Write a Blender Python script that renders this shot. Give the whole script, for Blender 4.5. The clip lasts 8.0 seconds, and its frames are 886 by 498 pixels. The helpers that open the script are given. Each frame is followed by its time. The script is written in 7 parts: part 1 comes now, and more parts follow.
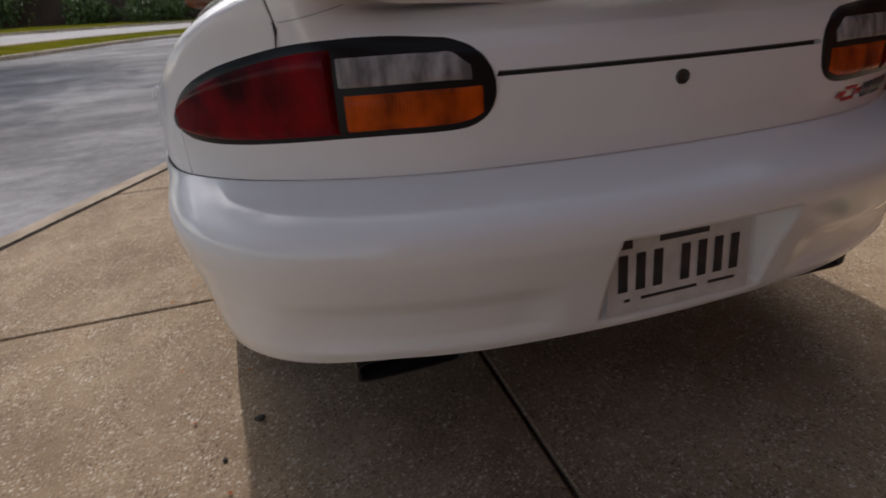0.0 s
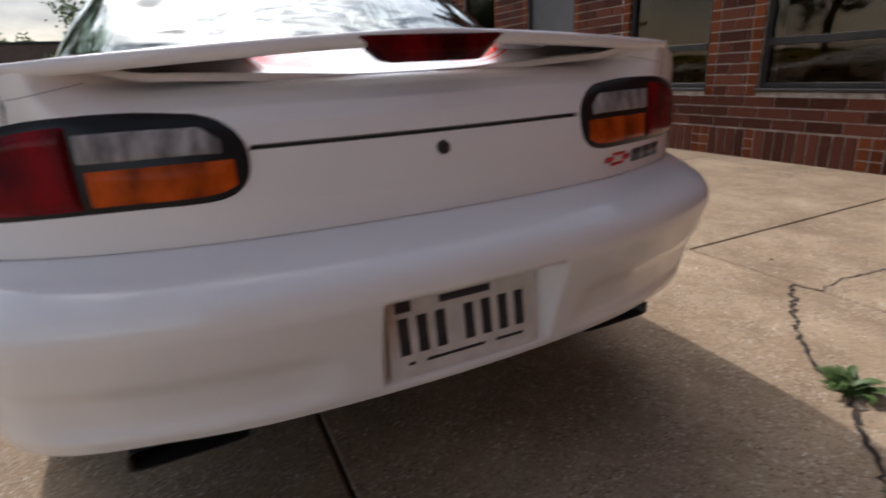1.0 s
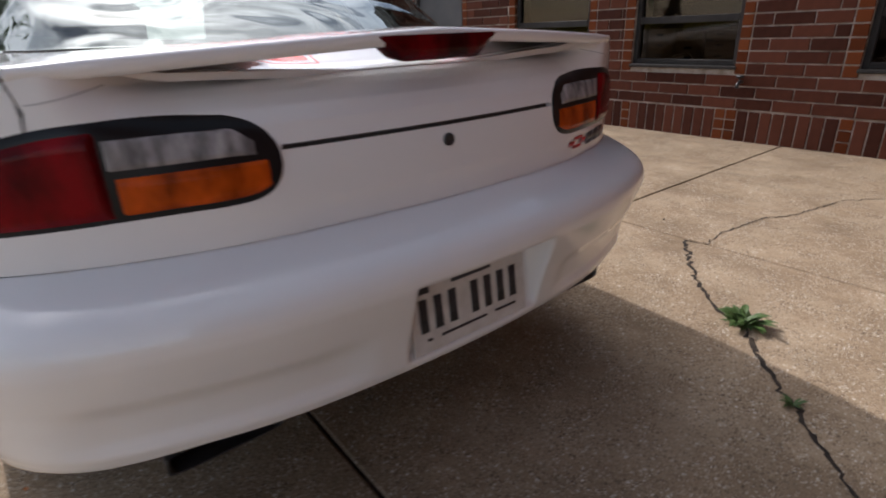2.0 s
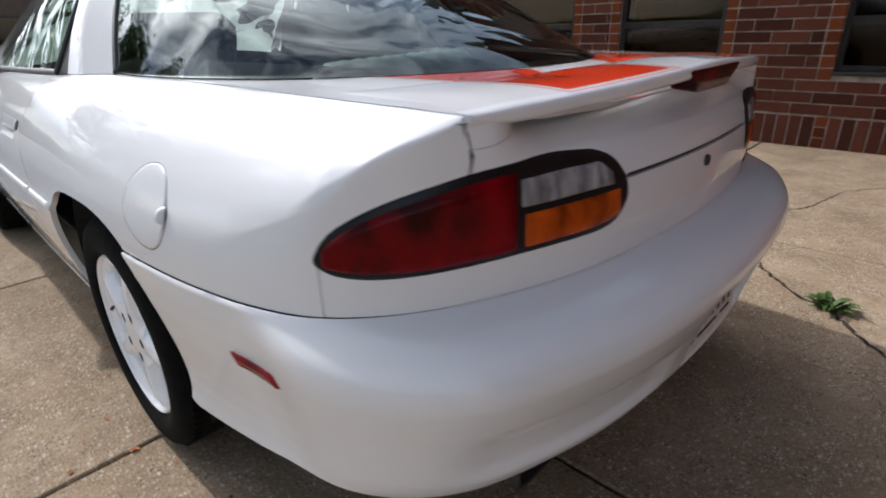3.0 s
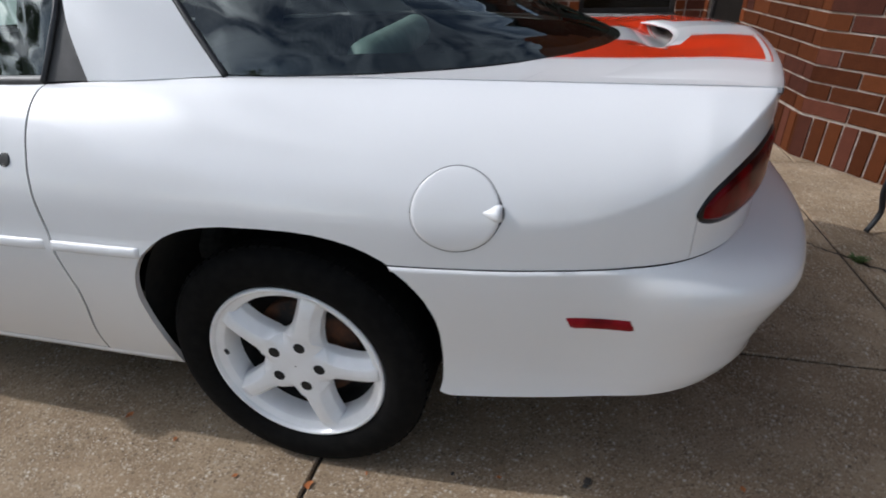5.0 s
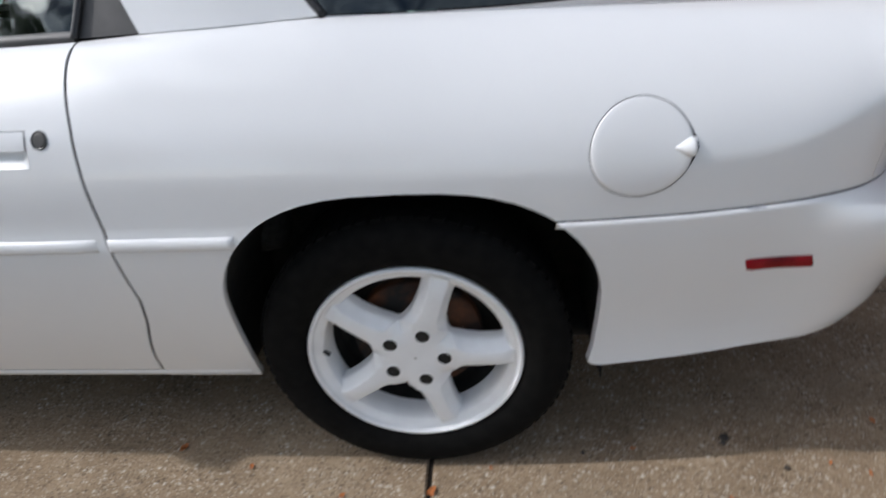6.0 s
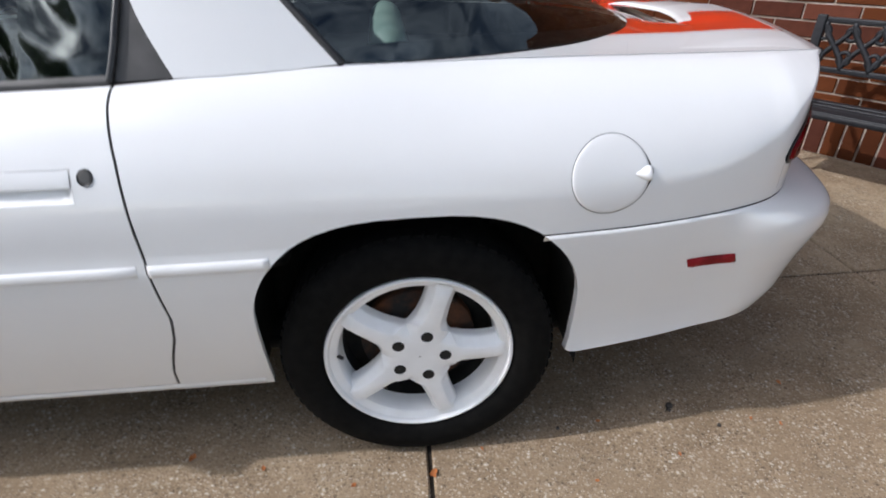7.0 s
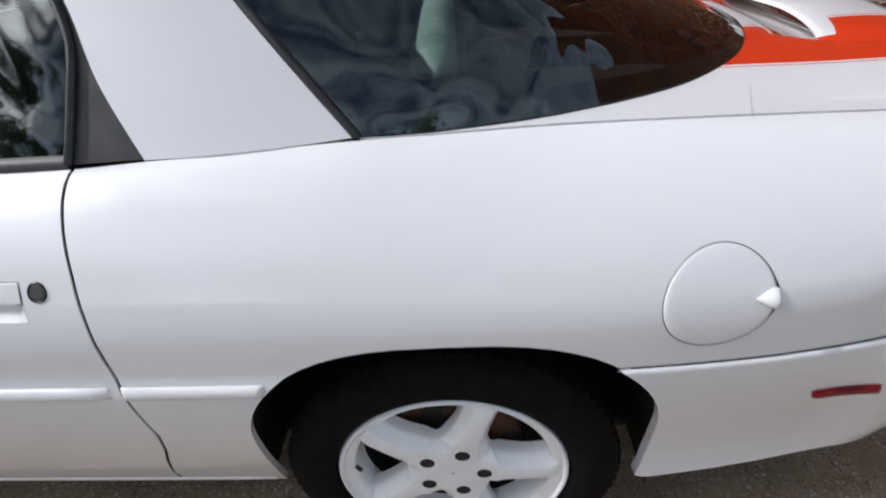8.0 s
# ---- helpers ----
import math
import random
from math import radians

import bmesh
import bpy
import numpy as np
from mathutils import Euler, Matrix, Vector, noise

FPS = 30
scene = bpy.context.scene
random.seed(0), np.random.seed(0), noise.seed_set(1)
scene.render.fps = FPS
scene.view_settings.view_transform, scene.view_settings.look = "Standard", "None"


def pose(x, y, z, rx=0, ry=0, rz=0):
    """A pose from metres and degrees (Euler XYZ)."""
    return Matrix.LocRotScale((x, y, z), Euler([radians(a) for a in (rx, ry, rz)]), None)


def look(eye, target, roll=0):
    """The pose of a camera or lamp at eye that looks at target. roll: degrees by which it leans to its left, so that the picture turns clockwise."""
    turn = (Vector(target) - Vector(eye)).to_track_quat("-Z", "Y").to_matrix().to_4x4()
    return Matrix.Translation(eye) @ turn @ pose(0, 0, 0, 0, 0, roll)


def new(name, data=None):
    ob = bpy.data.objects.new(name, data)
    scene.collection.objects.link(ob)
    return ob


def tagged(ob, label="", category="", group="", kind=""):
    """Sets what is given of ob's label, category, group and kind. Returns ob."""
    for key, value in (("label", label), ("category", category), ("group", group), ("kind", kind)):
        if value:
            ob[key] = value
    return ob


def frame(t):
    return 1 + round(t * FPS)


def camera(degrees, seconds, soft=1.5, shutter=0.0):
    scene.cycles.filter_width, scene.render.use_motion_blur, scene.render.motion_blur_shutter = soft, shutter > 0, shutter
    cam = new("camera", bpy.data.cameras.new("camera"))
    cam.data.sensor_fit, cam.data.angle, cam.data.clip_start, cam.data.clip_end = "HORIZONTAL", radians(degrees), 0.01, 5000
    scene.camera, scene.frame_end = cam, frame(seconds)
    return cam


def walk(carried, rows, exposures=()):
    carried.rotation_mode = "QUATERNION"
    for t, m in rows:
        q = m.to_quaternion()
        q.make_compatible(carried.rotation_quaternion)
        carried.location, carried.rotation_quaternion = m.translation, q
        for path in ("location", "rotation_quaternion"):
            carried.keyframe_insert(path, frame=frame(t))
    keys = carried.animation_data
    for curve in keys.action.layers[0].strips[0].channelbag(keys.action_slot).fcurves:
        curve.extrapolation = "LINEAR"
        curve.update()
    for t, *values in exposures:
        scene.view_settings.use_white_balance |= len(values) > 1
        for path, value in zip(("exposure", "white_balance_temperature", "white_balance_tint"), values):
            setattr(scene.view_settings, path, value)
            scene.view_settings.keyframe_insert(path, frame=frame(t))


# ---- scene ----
SHUTTER = 0.4
cam = camera(80.03, 8.0, soft=1.8, shutter=SHUTTER)
PATH = [
    (0.0, -0.646, -1.801, 0.903, 64.85, 3.16, -18.02),
    (0.5, -0.543, -1.855, 0.880, 70.84, 2.79, -19.21),
    (1.0, -0.403, -1.904, 0.897, 71.32, 2.95, -25.94),
    (1.2, -0.350, -1.920, 0.905, 70.94, 2.36, -28.80),
    (2.3, -0.808, -1.756, 1.018, 67.29, 2.13, -40.14),
    (2.5, -0.920, -1.678, 1.053, 68.92, 1.38, -38.51),
    (3.0, -1.157, -1.419, 1.045, 66.99, 1.73, -46.30),
    (3.5, -1.423, -1.285, 1.115, 64.11, 1.20, -56.34),
    (4.0, -1.571, -1.111, 1.158, 64.12, 0.26, -64.33),
    (4.2, -1.620, -0.999, 1.167, 63.06, 0.33, -66.35),
    (5.3, -1.731, -0.431, 1.161, 59.18, 1.51, -80.38),
    (5.5, -1.698, -0.346, 1.150, 56.90, 2.12, -80.91),
    (6.0, -1.691, -0.138, 1.060, 59.58, 3.07, -87.10),
    (6.5, -1.760, 0.014, 1.004, 58.15, 0.54, -91.97),
    (7.0, -1.819, 0.020, 1.168, 59.52, 0.91, -95.33),
    (7.5, -1.660, -0.022, 1.228, 58.44, 3.20, -94.76),
    (8.0, -1.458, -0.035, 1.273, 54.51, 2.64, -88.87),
]
EXPOSURES = [(0.0, -0.08, 6400, 17), (0.5, 0.18, 6280, 17), (1.0, 0.46, 6220, 17), (2.5, 0.46, 6050, 15), (3.5, 0.22, 5900, 12),
             (4.2, 0.12, 5850, 11), (5.5, 0.06, 5900, 12), (6.5, 0.28, 5930, 12), (7.0, 0.40, 5940, 13), (7.5, 0.34, 5950, 13), (8.0, 0.10, 5980, 14)]
# the unsteadiness between those
SHAKE = [
    (0.2, look((-0.613, -1.818, 0.882), (-0.084, -0.049, 0.114), -4.2)),
    (0.8, look((-0.467, -1.886, 0.877), (0.234, -0.132, 0.222), -2.6)),
    (2.8, look((-1.066, -1.528, 1.042), (0.153, -0.140, 0.275), -0.7)),
    (3.2, look((-1.266, -1.336, 1.055), (0.125, -0.121, 0.288), -0.2)),
    (3.7, look((-1.523, -1.242, 1.143), (-0.003, -0.323, 0.223), -0.2)),
    (5.8, look((-1.643, -0.261, 1.112), (0.020, 0.018, 0.037), -5.1)),
    (6.2, look((-1.720, -0.071, 1.043), (-0.024, 0.004, -0.013), -3.9)),
    (6.8, look((-1.789, 0.008, 1.073), (-0.064, -0.103, 0.068), 1.6)),
    (7.3, look((-1.785, 0.004, 1.220), (-0.084, -0.105, 0.174), -3.0)),
    (7.7, look((-1.554, -0.028, 1.233), (0.121, -0.030, 0.141), -3.1)),
]
walk(cam, sorted([(t, pose(x, y, z, rx, ry, rz)) for t, x, y, z, rx, ry, rz in PATH] + SHAKE, key=lambda row: row[0]), EXPOSURES)

# ---- light: high sun ahead of the car, broken cloud over the whole sky ----
SUN_DIR = Vector((-0.09, 1.0, 0.87)).normalized()
SUN_EL = math.asin(SUN_DIR.z)
SUN_AZ = math.atan2(SUN_DIR.x, SUN_DIR.y)
world = bpy.data.worlds.new("sky")
scene.world = world
world.use_nodes = True
wn, wl = world.node_tree.nodes, world.node_tree.links
wn.clear()
w_out = wn.new("ShaderNodeOutputWorld")
w_bg = wn.new("ShaderNodeBackground")
w_sky = wn.new("ShaderNodeTexSky")
w_sky.sky_type = "NISHITA"
w_sky.sun_disc = False
w_sky.sun_elevation = SUN_EL
w_sky.sun_rotation = SUN_AZ
w_co = wn.new("ShaderNodeTexCoord")
w_map = wn.new("ShaderNodeMapping")
w_map.inputs["Scale"].default_value = (1.6, 1.6, 4.5)
w_noise = wn.new("ShaderNodeTexNoise")
w_noise.inputs["Scale"].default_value = 2.1
w_noise.inputs["Detail"].default_value = 9
w_noise.inputs["Roughness"].default_value = 0.58
w_ramp = wn.new("ShaderNodeValToRGB")
w_ramp.color_ramp.elements[0].position = 0.35
w_ramp.color_ramp.elements[1].position = 0.58
w_mix = wn.new("ShaderNodeMix")
w_mix.data_type = "RGBA"
w_gain = wn.new("ShaderNodeVectorMath")
w_gain.operation = "MULTIPLY_ADD"
w_gain.inputs[1].default_value = (1.8, 1.62, 1.38)
w_gain.inputs[2].default_value = (5.2, 5.3, 5.4)
wl.new(w_sky.outputs["Color"], w_gain.inputs[0])
wl.new(w_gain.outputs["Vector"], w_mix.inputs["B"])
wl.new(w_co.outputs["Generated"], w_map.inputs["Vector"])
wl.new(w_map.outputs["Vector"], w_noise.inputs["Vector"])
wl.new(w_noise.outputs["Fac"], w_ramp.inputs["Fac"])
wl.new(w_ramp.outputs["Color"], w_mix.inputs["Factor"])
wl.new(w_sky.outputs["Color"], w_mix.inputs["A"])
# bright cloud round the sun
w_dir = wn.new("ShaderNodeVectorMath")
w_dir.operation = "DOT_PRODUCT"
w_dir.inputs[1].default_value = SUN_DIR
w_pow = wn.new("ShaderNodeMath")
w_pow.operation = "POWER"
w_pow.use_clamp = True
w_pow.inputs[1].default_value = 10.0
w_fac = wn.new("ShaderNodeMapRange")
w_fac.inputs["To Min"].default_value, w_fac.inputs["To Max"].default_value = 8.0, 60.0
w_mul = wn.new("ShaderNodeMath")
w_mul.operation = "MULTIPLY"
w_tint = wn.new("ShaderNodeVectorMath")
w_tint.operation = "SCALE"
w_tint.inputs[0].default_value = (1.0, 0.97, 0.92)
w_add = wn.new("ShaderNodeVectorMath")
w_add.operation = "ADD"
wl.new(w_co.outputs["Generated"], w_dir.inputs[0])
wl.new(w_dir.outputs["Value"], w_pow.inputs[0])
wl.new(w_ramp.outputs["Color"], w_fac.inputs["Value"])
wl.new(w_pow.outputs["Value"], w_mul.inputs[0])
wl.new(w_fac.outputs["Result"], w_mul.inputs[1])
# the deck of cloud thins out towards the horizon
w_sep = wn.new("ShaderNodeSeparateXYZ")
w_alt = wn.new("ShaderNodeMapRange")
w_alt.inputs["From Min"].default_value, w_alt.inputs["From Max"].default_value = 0.18, 0.50
w_alt.inputs["To Min"].default_value, w_alt.inputs["To Max"].default_value = 0.03, 1.0
w_mul2 = wn.new("ShaderNodeMath")
w_mul2.operation = "MULTIPLY"
wl.new(w_co.outputs["Generated"], w_sep.inputs["Vector"])
wl.new(w_sep.outputs["Z"], w_alt.inputs["Value"])
wl.new(w_mul.outputs["Value"], w_mul2.inputs[0])
wl.new(w_alt.outputs["Result"], w_mul2.inputs[1])
wl.new(w_mul2.outputs["Value"], w_tint.inputs["Scale"])
w_low = wn.new("ShaderNodeMapRange")
w_low.inputs["From Min"].default_value, w_low.inputs["From Max"].default_value = 0.05, 0.75
w_low.inputs["To Min"].default_value, w_low.inputs["To Max"].default_value = 1.48, 0.62
w_dim = wn.new("ShaderNodeVectorMath")
w_dim.operation = "SCALE"
wl.new(w_sep.outputs["Z"], w_low.inputs["Value"])
wl.new(w_mix.outputs["Result"], w_dim.inputs[0])
wl.new(w_low.outputs["Result"], w_dim.inputs["Scale"])
w_ahead = wn.new("ShaderNodeMapRange")
w_ahead.inputs["From Min"].default_value, w_ahead.inputs["From Max"].default_value = 0.45, 0.80
w_near = wn.new("ShaderNodeMapRange")
w_near.inputs["From Min"].default_value, w_near.inputs["From Max"].default_value = 0.24, 0.12
w_bank = wn.new("ShaderNodeMath")
w_bank.operation = "MULTIPLY"
w_veil = wn.new("ShaderNodeMapRange")
w_veil.inputs["To Min"].default_value, w_veil.inputs["To Max"].default_value = 1.0, 0.32
w_pale = wn.new("ShaderNodeVectorMath")
w_pale.operation = "SCALE"
wl.new(w_sep.outputs["Y"], w_ahead.inputs["Value"])
wl.new(w_sep.outputs["Z"], w_near.inputs["Value"])
wl.new(w_ahead.outputs["Result"], w_bank.inputs[0])
wl.new(w_near.outputs["Result"], w_bank.inputs[1])
wl.new(w_bank.outputs["Value"], w_veil.inputs["Value"])
wl.new(w_dim.outputs["Vector"], w_pale.inputs[0])
wl.new(w_veil.outputs["Result"], w_pale.inputs["Scale"])
wl.new(w_pale.outputs["Vector"], w_add.inputs[0])
wl.new(w_tint.outputs["Vector"], w_add.inputs[1])
wl.new(w_add.outputs["Vector"], w_bg.inputs["Color"])
w_bg.inputs["Strength"].default_value = 0.074
wl.new(w_bg.outputs["Background"], w_out.inputs["Surface"])
sun = new("sun", bpy.data.lights.new("sun", "SUN"))
sun.data.energy = 2.2
sun.data.angle = radians(1.0)
sun.data.color = (1.0, 0.95, 0.87)
sun.matrix_world = look(SUN_DIR * 50, (0, 0, 0))


# ---- materials ----
def mat(name, color, rough=0.5, metal=0.0, **more):
    m = bpy.data.materials.new(name)
    m.use_nodes = True
    b = m.node_tree.nodes["Principled BSDF"]
    b.inputs["Base Color"].default_value = (*color, 1)
    b.inputs["Roughness"].default_value = rough
    b.inputs["Metallic"].default_value = metal
    for key, value in more.items():
        b.inputs[key.replace("_", " ")].default_value = value
    return m


def nd(m, kind, **values):
    n = m.node_tree.nodes.new(kind)
    for key, value in values.items():
        if key in n.inputs.keys():
            n.inputs[key].default_value = value
    return n


def wire(m, a, out, b, inp):
    m.node_tree.links.new(a.outputs[out], b.inputs[inp])


def bsdf(m):
    return m.node_tree.nodes["Principled BSDF"]


def speckle(m, stops, scale, detail=4, coord="Object", socket="Base Color", rough=0.55):
    """Noise through a colour ramp into one input."""
    c = nd(m, "ShaderNodeTexCoord")
    n = nd(m, "ShaderNodeTexNoise", Scale=scale, Detail=detail, Roughness=rough)
    r = nd(m, "ShaderNodeValToRGB")
    el = r.color_ramp.elements
    while len(el) < len(stops):
        el.new(0.5)
    for e, (p, col) in zip(el, stops):
        e.position, e.color = p, (*col, 1)
    wire(m, c, coord, n, "Vector")
    wire(m, n, "Fac", r, "Fac")
    if socket:
        wire(m, r, "Color", bsdf(m), socket)
    return c, n, r


def bump(m, source, out, strength=0.3, distance=0.01):
    b = nd(m, "ShaderNodeBump", Strength=strength, Distance=distance)
    wire(m, source, out, b, "Height")
    wire(m, b, "Normal", bsdf(m), "Normal")
    return b


def paint_material(name, base, stripes=False, stop=-1.028, wing=False):
    """Clear-coated white paint with fine dust and faint orange peel; the tail carries two orange stripes."""
    m = mat(name, base, 0.32, 0.0, Coat_Weight=1.0, Coat_Roughness=0.015, Coat_IOR=1.52, Specular_IOR_Level=0.1)
    c, n, r = speckle(m, [(0.3, tuple(v * 0.965 for v in base)), (0.7, base)], 3.0, 6)
    fine = nd(m, "ShaderNodeTexNoise", Scale=900.0, Detail=1.0)
    wire(m, c, "Object", fine, "Vector")
    dust = nd(m, "ShaderNodeMapRange")
    dust.inputs["To Min"].default_value = 0.26
    dust.inputs["To Max"].default_value = 0.40
    wire(m, n, "Fac", dust, "Value")
    wire(m, dust, "Result", bsdf(m), "Roughness")
    bump(m, fine, "Fac", 0.02, 0.001)
    if stripes:
        sep = nd(m, "ShaderNodeSeparateXYZ")
        wire(m, c, "Object", sep, "Vector")
        ax = nd(m, "ShaderNodeMath")
        ax.operation = "ABSOLUTE"
        wire(m, sep, "X", ax, 0)

        def band(lo, hi):
            a, b2, p = nd(m, "ShaderNodeMath"), nd(m, "ShaderNodeMath"), nd(m, "ShaderNodeMath")
            a.operation, b2.operation, p.operation = "GREATER_THAN", "LESS_THAN", "MULTIPLY"
            a.inputs[1].default_value, b2.inputs[1].default_value = lo, hi
            wire(m, ax, "Value", a, 0)
            wire(m, ax, "Value", b2, 0)
            wire(m, a, "Value", p, 0)
            wire(m, b2, "Value", p, 1)
            return p
        def calc(how, x, y):
            """A maths node on two inputs, each a node or a number."""
            k = nd(m, "ShaderNodeMath")
            k.operation = how
            for slot, v in enumerate((x, y)):
                if isinstance(v, (int, float)):
                    k.inputs[slot].default_value = v
                else:
                    wire(m, v, "Value", k, slot)
            return k
        rear_y = nd(m, "ShaderNodeMath")
        rear_y.operation = "ADD"
        rear_y.inputs[1].default_value = 0.0
        wire(m, sep, "Y", rear_y, 0)
        sq = calc("MULTIPLY", ax, ax)
        # distance ahead of the stripes' rear end, which bows with x
        ahead = calc("SUBTRACT", calc("SUBTRACT", rear_y, calc("MULTIPLY", sq, 0.26)), stop)
        wide = calc("MULTIPLY", band(0.152, 0.428), calc("GREATER_THAN", ahead, 0.0))
        pins = calc("MULTIPLY", calc("MAXIMUM", band(0.438, 0.442), band(0.138, 0.142)), calc("GREATER_THAN", ahead, -0.015))
        end_pin = calc("MULTIPLY", calc("MULTIPLY", calc("GREATER_THAN", ahead, -0.015), calc("LESS_THAN", ahead, -0.011)), band(0.138, 0.442))
        all2 = calc("MAXIMUM", wide, calc("MAXIMUM", pins, end_pin))
        if wing:
            # the wing's rolled leading edge stays white over the opening
            lip = calc("ADD", calc("ADD", calc("MULTIPLY", sq, 0.913), -0.896), calc("GREATER_THAN", ax, 0.265))
            all2 = calc("MULTIPLY", all2, calc("LESS_THAN", rear_y, lip))
        high = nd(m, "ShaderNodeMath")
        high.operation = "GREATER_THAN"
        high.inputs[1].default_value = 0.905
        wire(m, sep, "Z", high, 0)
        all2 = calc("MULTIPLY", all2, high)
        mix = nd(m, "ShaderNodeMix")
        mix.data_type = "RGBA"
        mix.inputs["B"].default_value = (0.82, 0.048, 0.006, 1)
        wire(m, all2, "Value", mix, "Factor")
        wire(m, r, "Color", mix, "A")
        wire(m, mix, "Result", bsdf(m), "Base Color")
    return m


WHITE = (0.83, 0.825, 0.82)
M_PAINT = paint_material("white_paint", WHITE)
M_STRIPE = paint_material("white_paint_striped", WHITE, stripes=True, wing=True)
M_DECK = paint_material("white_paint_deck", WHITE, stripes=True, stop=-0.83)
# near black that paints the shade inside panel gaps
M_GAPSHADE = mat("panel_gap_shade", (0.035, 0.034, 0.033), 0.8)
M_BLACK = mat("black_trim", (0.02, 0.02, 0.021), 0.38)
speckle(M_BLACK, [(0.35, (0.016, 0.016, 0.017)), (0.7, (0.032, 0.031, 0.03))], 40)
M_TRIM = mat("grey_black_trim", (0.05, 0.048, 0.047), 0.5)
speckle(M_TRIM, [(0.35, (0.04, 0.038, 0.037)), (0.7, (0.07, 0.066, 0.064))], 14)
M_BEZEL = mat("lamp_bezel", (0.008, 0.008, 0.009), 0.3, Specular_IOR_Level=0.25)
M_JOINTLINE = mat("grey_joint_line", (0.42, 0.42, 0.43), 0.6)
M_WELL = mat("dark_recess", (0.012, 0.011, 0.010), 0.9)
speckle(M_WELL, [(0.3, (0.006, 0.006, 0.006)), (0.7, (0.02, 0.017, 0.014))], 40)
M_UNDER = mat("underbody", (0.022, 0.021, 0.02), 0.85)
speckle(M_UNDER, [(0.3, (0.012, 0.012, 0.012)), (0.7, (0.035, 0.032, 0.028))], 22)
M_RUBBER = mat("tyre_rubber", (0.008, 0.008, 0.008), 0.9, Specular_IOR_Level=0.1)
c_, n_, r_ = speckle(M_RUBBER, [(0.3, (0.004, 0.004, 0.004)), (0.75, (0.009, 0.0085, 0.008))], 35)
bump(M_RUBBER, n_, "Fac", 0.15, 0.002)
M_RIM = mat("white_rim", (0.78, 0.78, 0.79), 0.34, Coat_Weight=0.6, Coat_Roughness=0.12)
speckle(M_RIM, [(0.3, (0.86, 0.855, 0.85)), (0.65, (0.92, 0.92, 0.92))], 18, 6)
M_RUST = mat("rusty_brake", (0.20, 0.09, 0.04), 0.75, 0.3)
speckle(M_RUST, [(0.42, (0.018, 0.015, 0.013)), (0.72, (0.17, 0.06, 0.022))], 13, 5)
M_LOCK = mat("dark_lock", (0.10, 0.095, 0.09), 0.4, 0.6)
M_STEEL = mat("dull_steel", (0.32, 0.31, 0.30), 0.42, 0.9)
speckle(M_STEEL, [(0.3, (0.22, 0.21, 0.2)), (0.7, (0.4, 0.39, 0.38))], 60)
M_PLATE = mat("plate_white", (0.62, 0.60, 0.57), 0.45)
speckle(M_PLATE, [(0.3, (0.52, 0.49, 0.46)), (0.7, (0.66, 0.64, 0.61))], 26)
M_INK = mat("plate_ink", (0.03, 0.03, 0.035), 0.5)
M_REDBADGE = mat("badge_red", (0.55, 0.03, 0.03), 0.35)
M_GREYBADGE = mat("badge_grey", (0.09, 0.09, 0.092), 0.35)
M_SEAT = mat("dark_cloth", (0.035, 0.034, 0.036), 0.9)
speckle(M_SEAT, [(0.3, (0.02, 0.02, 0.021)), (0.7, (0.055, 0.052, 0.05))], 60)
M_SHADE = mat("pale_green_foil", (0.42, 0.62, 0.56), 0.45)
speckle(M_SHADE, [(0.3, (0.42, 0.62, 0.56)), (0.7, (0.62, 0.82, 0.75))], 9)


def lens_material(name, color, ribs, low=0.5, high=1.7, stretch=1.2):
    """Moulded plastic lens over a dark housing, with fine vertical flutes."""
    m = mat(name, color, 0.18, Coat_Weight=0.06, Coat_Roughness=0.03, Specular_IOR_Level=0.10)
    c, n, r = speckle(m, [(0.36, tuple(v * low for v in color)), (0.68, tuple(min(1, v * high) for v in color))], 13, 3)
    st = nd(m, "ShaderNodeMapping")
    st.inputs["Scale"].default_value = (stretch, stretch, 0.6)
    wire(m, c, "Object", st, "Vector")
    wire(m, st, "Vector", n, "Vector")
    w = nd(m, "ShaderNodeTexWave", Scale=ribs, Distortion=0.4)
    wire(m, c, "Object", w, "Vector")
    bump(m, w, "Fac", 0.18, 0.002)
    return m


M_RED = lens_material("red_lens", (0.080, 0.0006, 0.002), 60, 0.35, 2.6, 1.0)
M_AMBER = lens_material("amber_lens", (0.40, 0.062, 0.004), 60)
M_CLEAR = lens_material("clear_lens", (0.24, 0.225, 0.225), 90, 0.6, 1.8, 3.0)
M_MARK = lens_material("side_marker_lens", (0.20, 0.006, 0.010), 90)


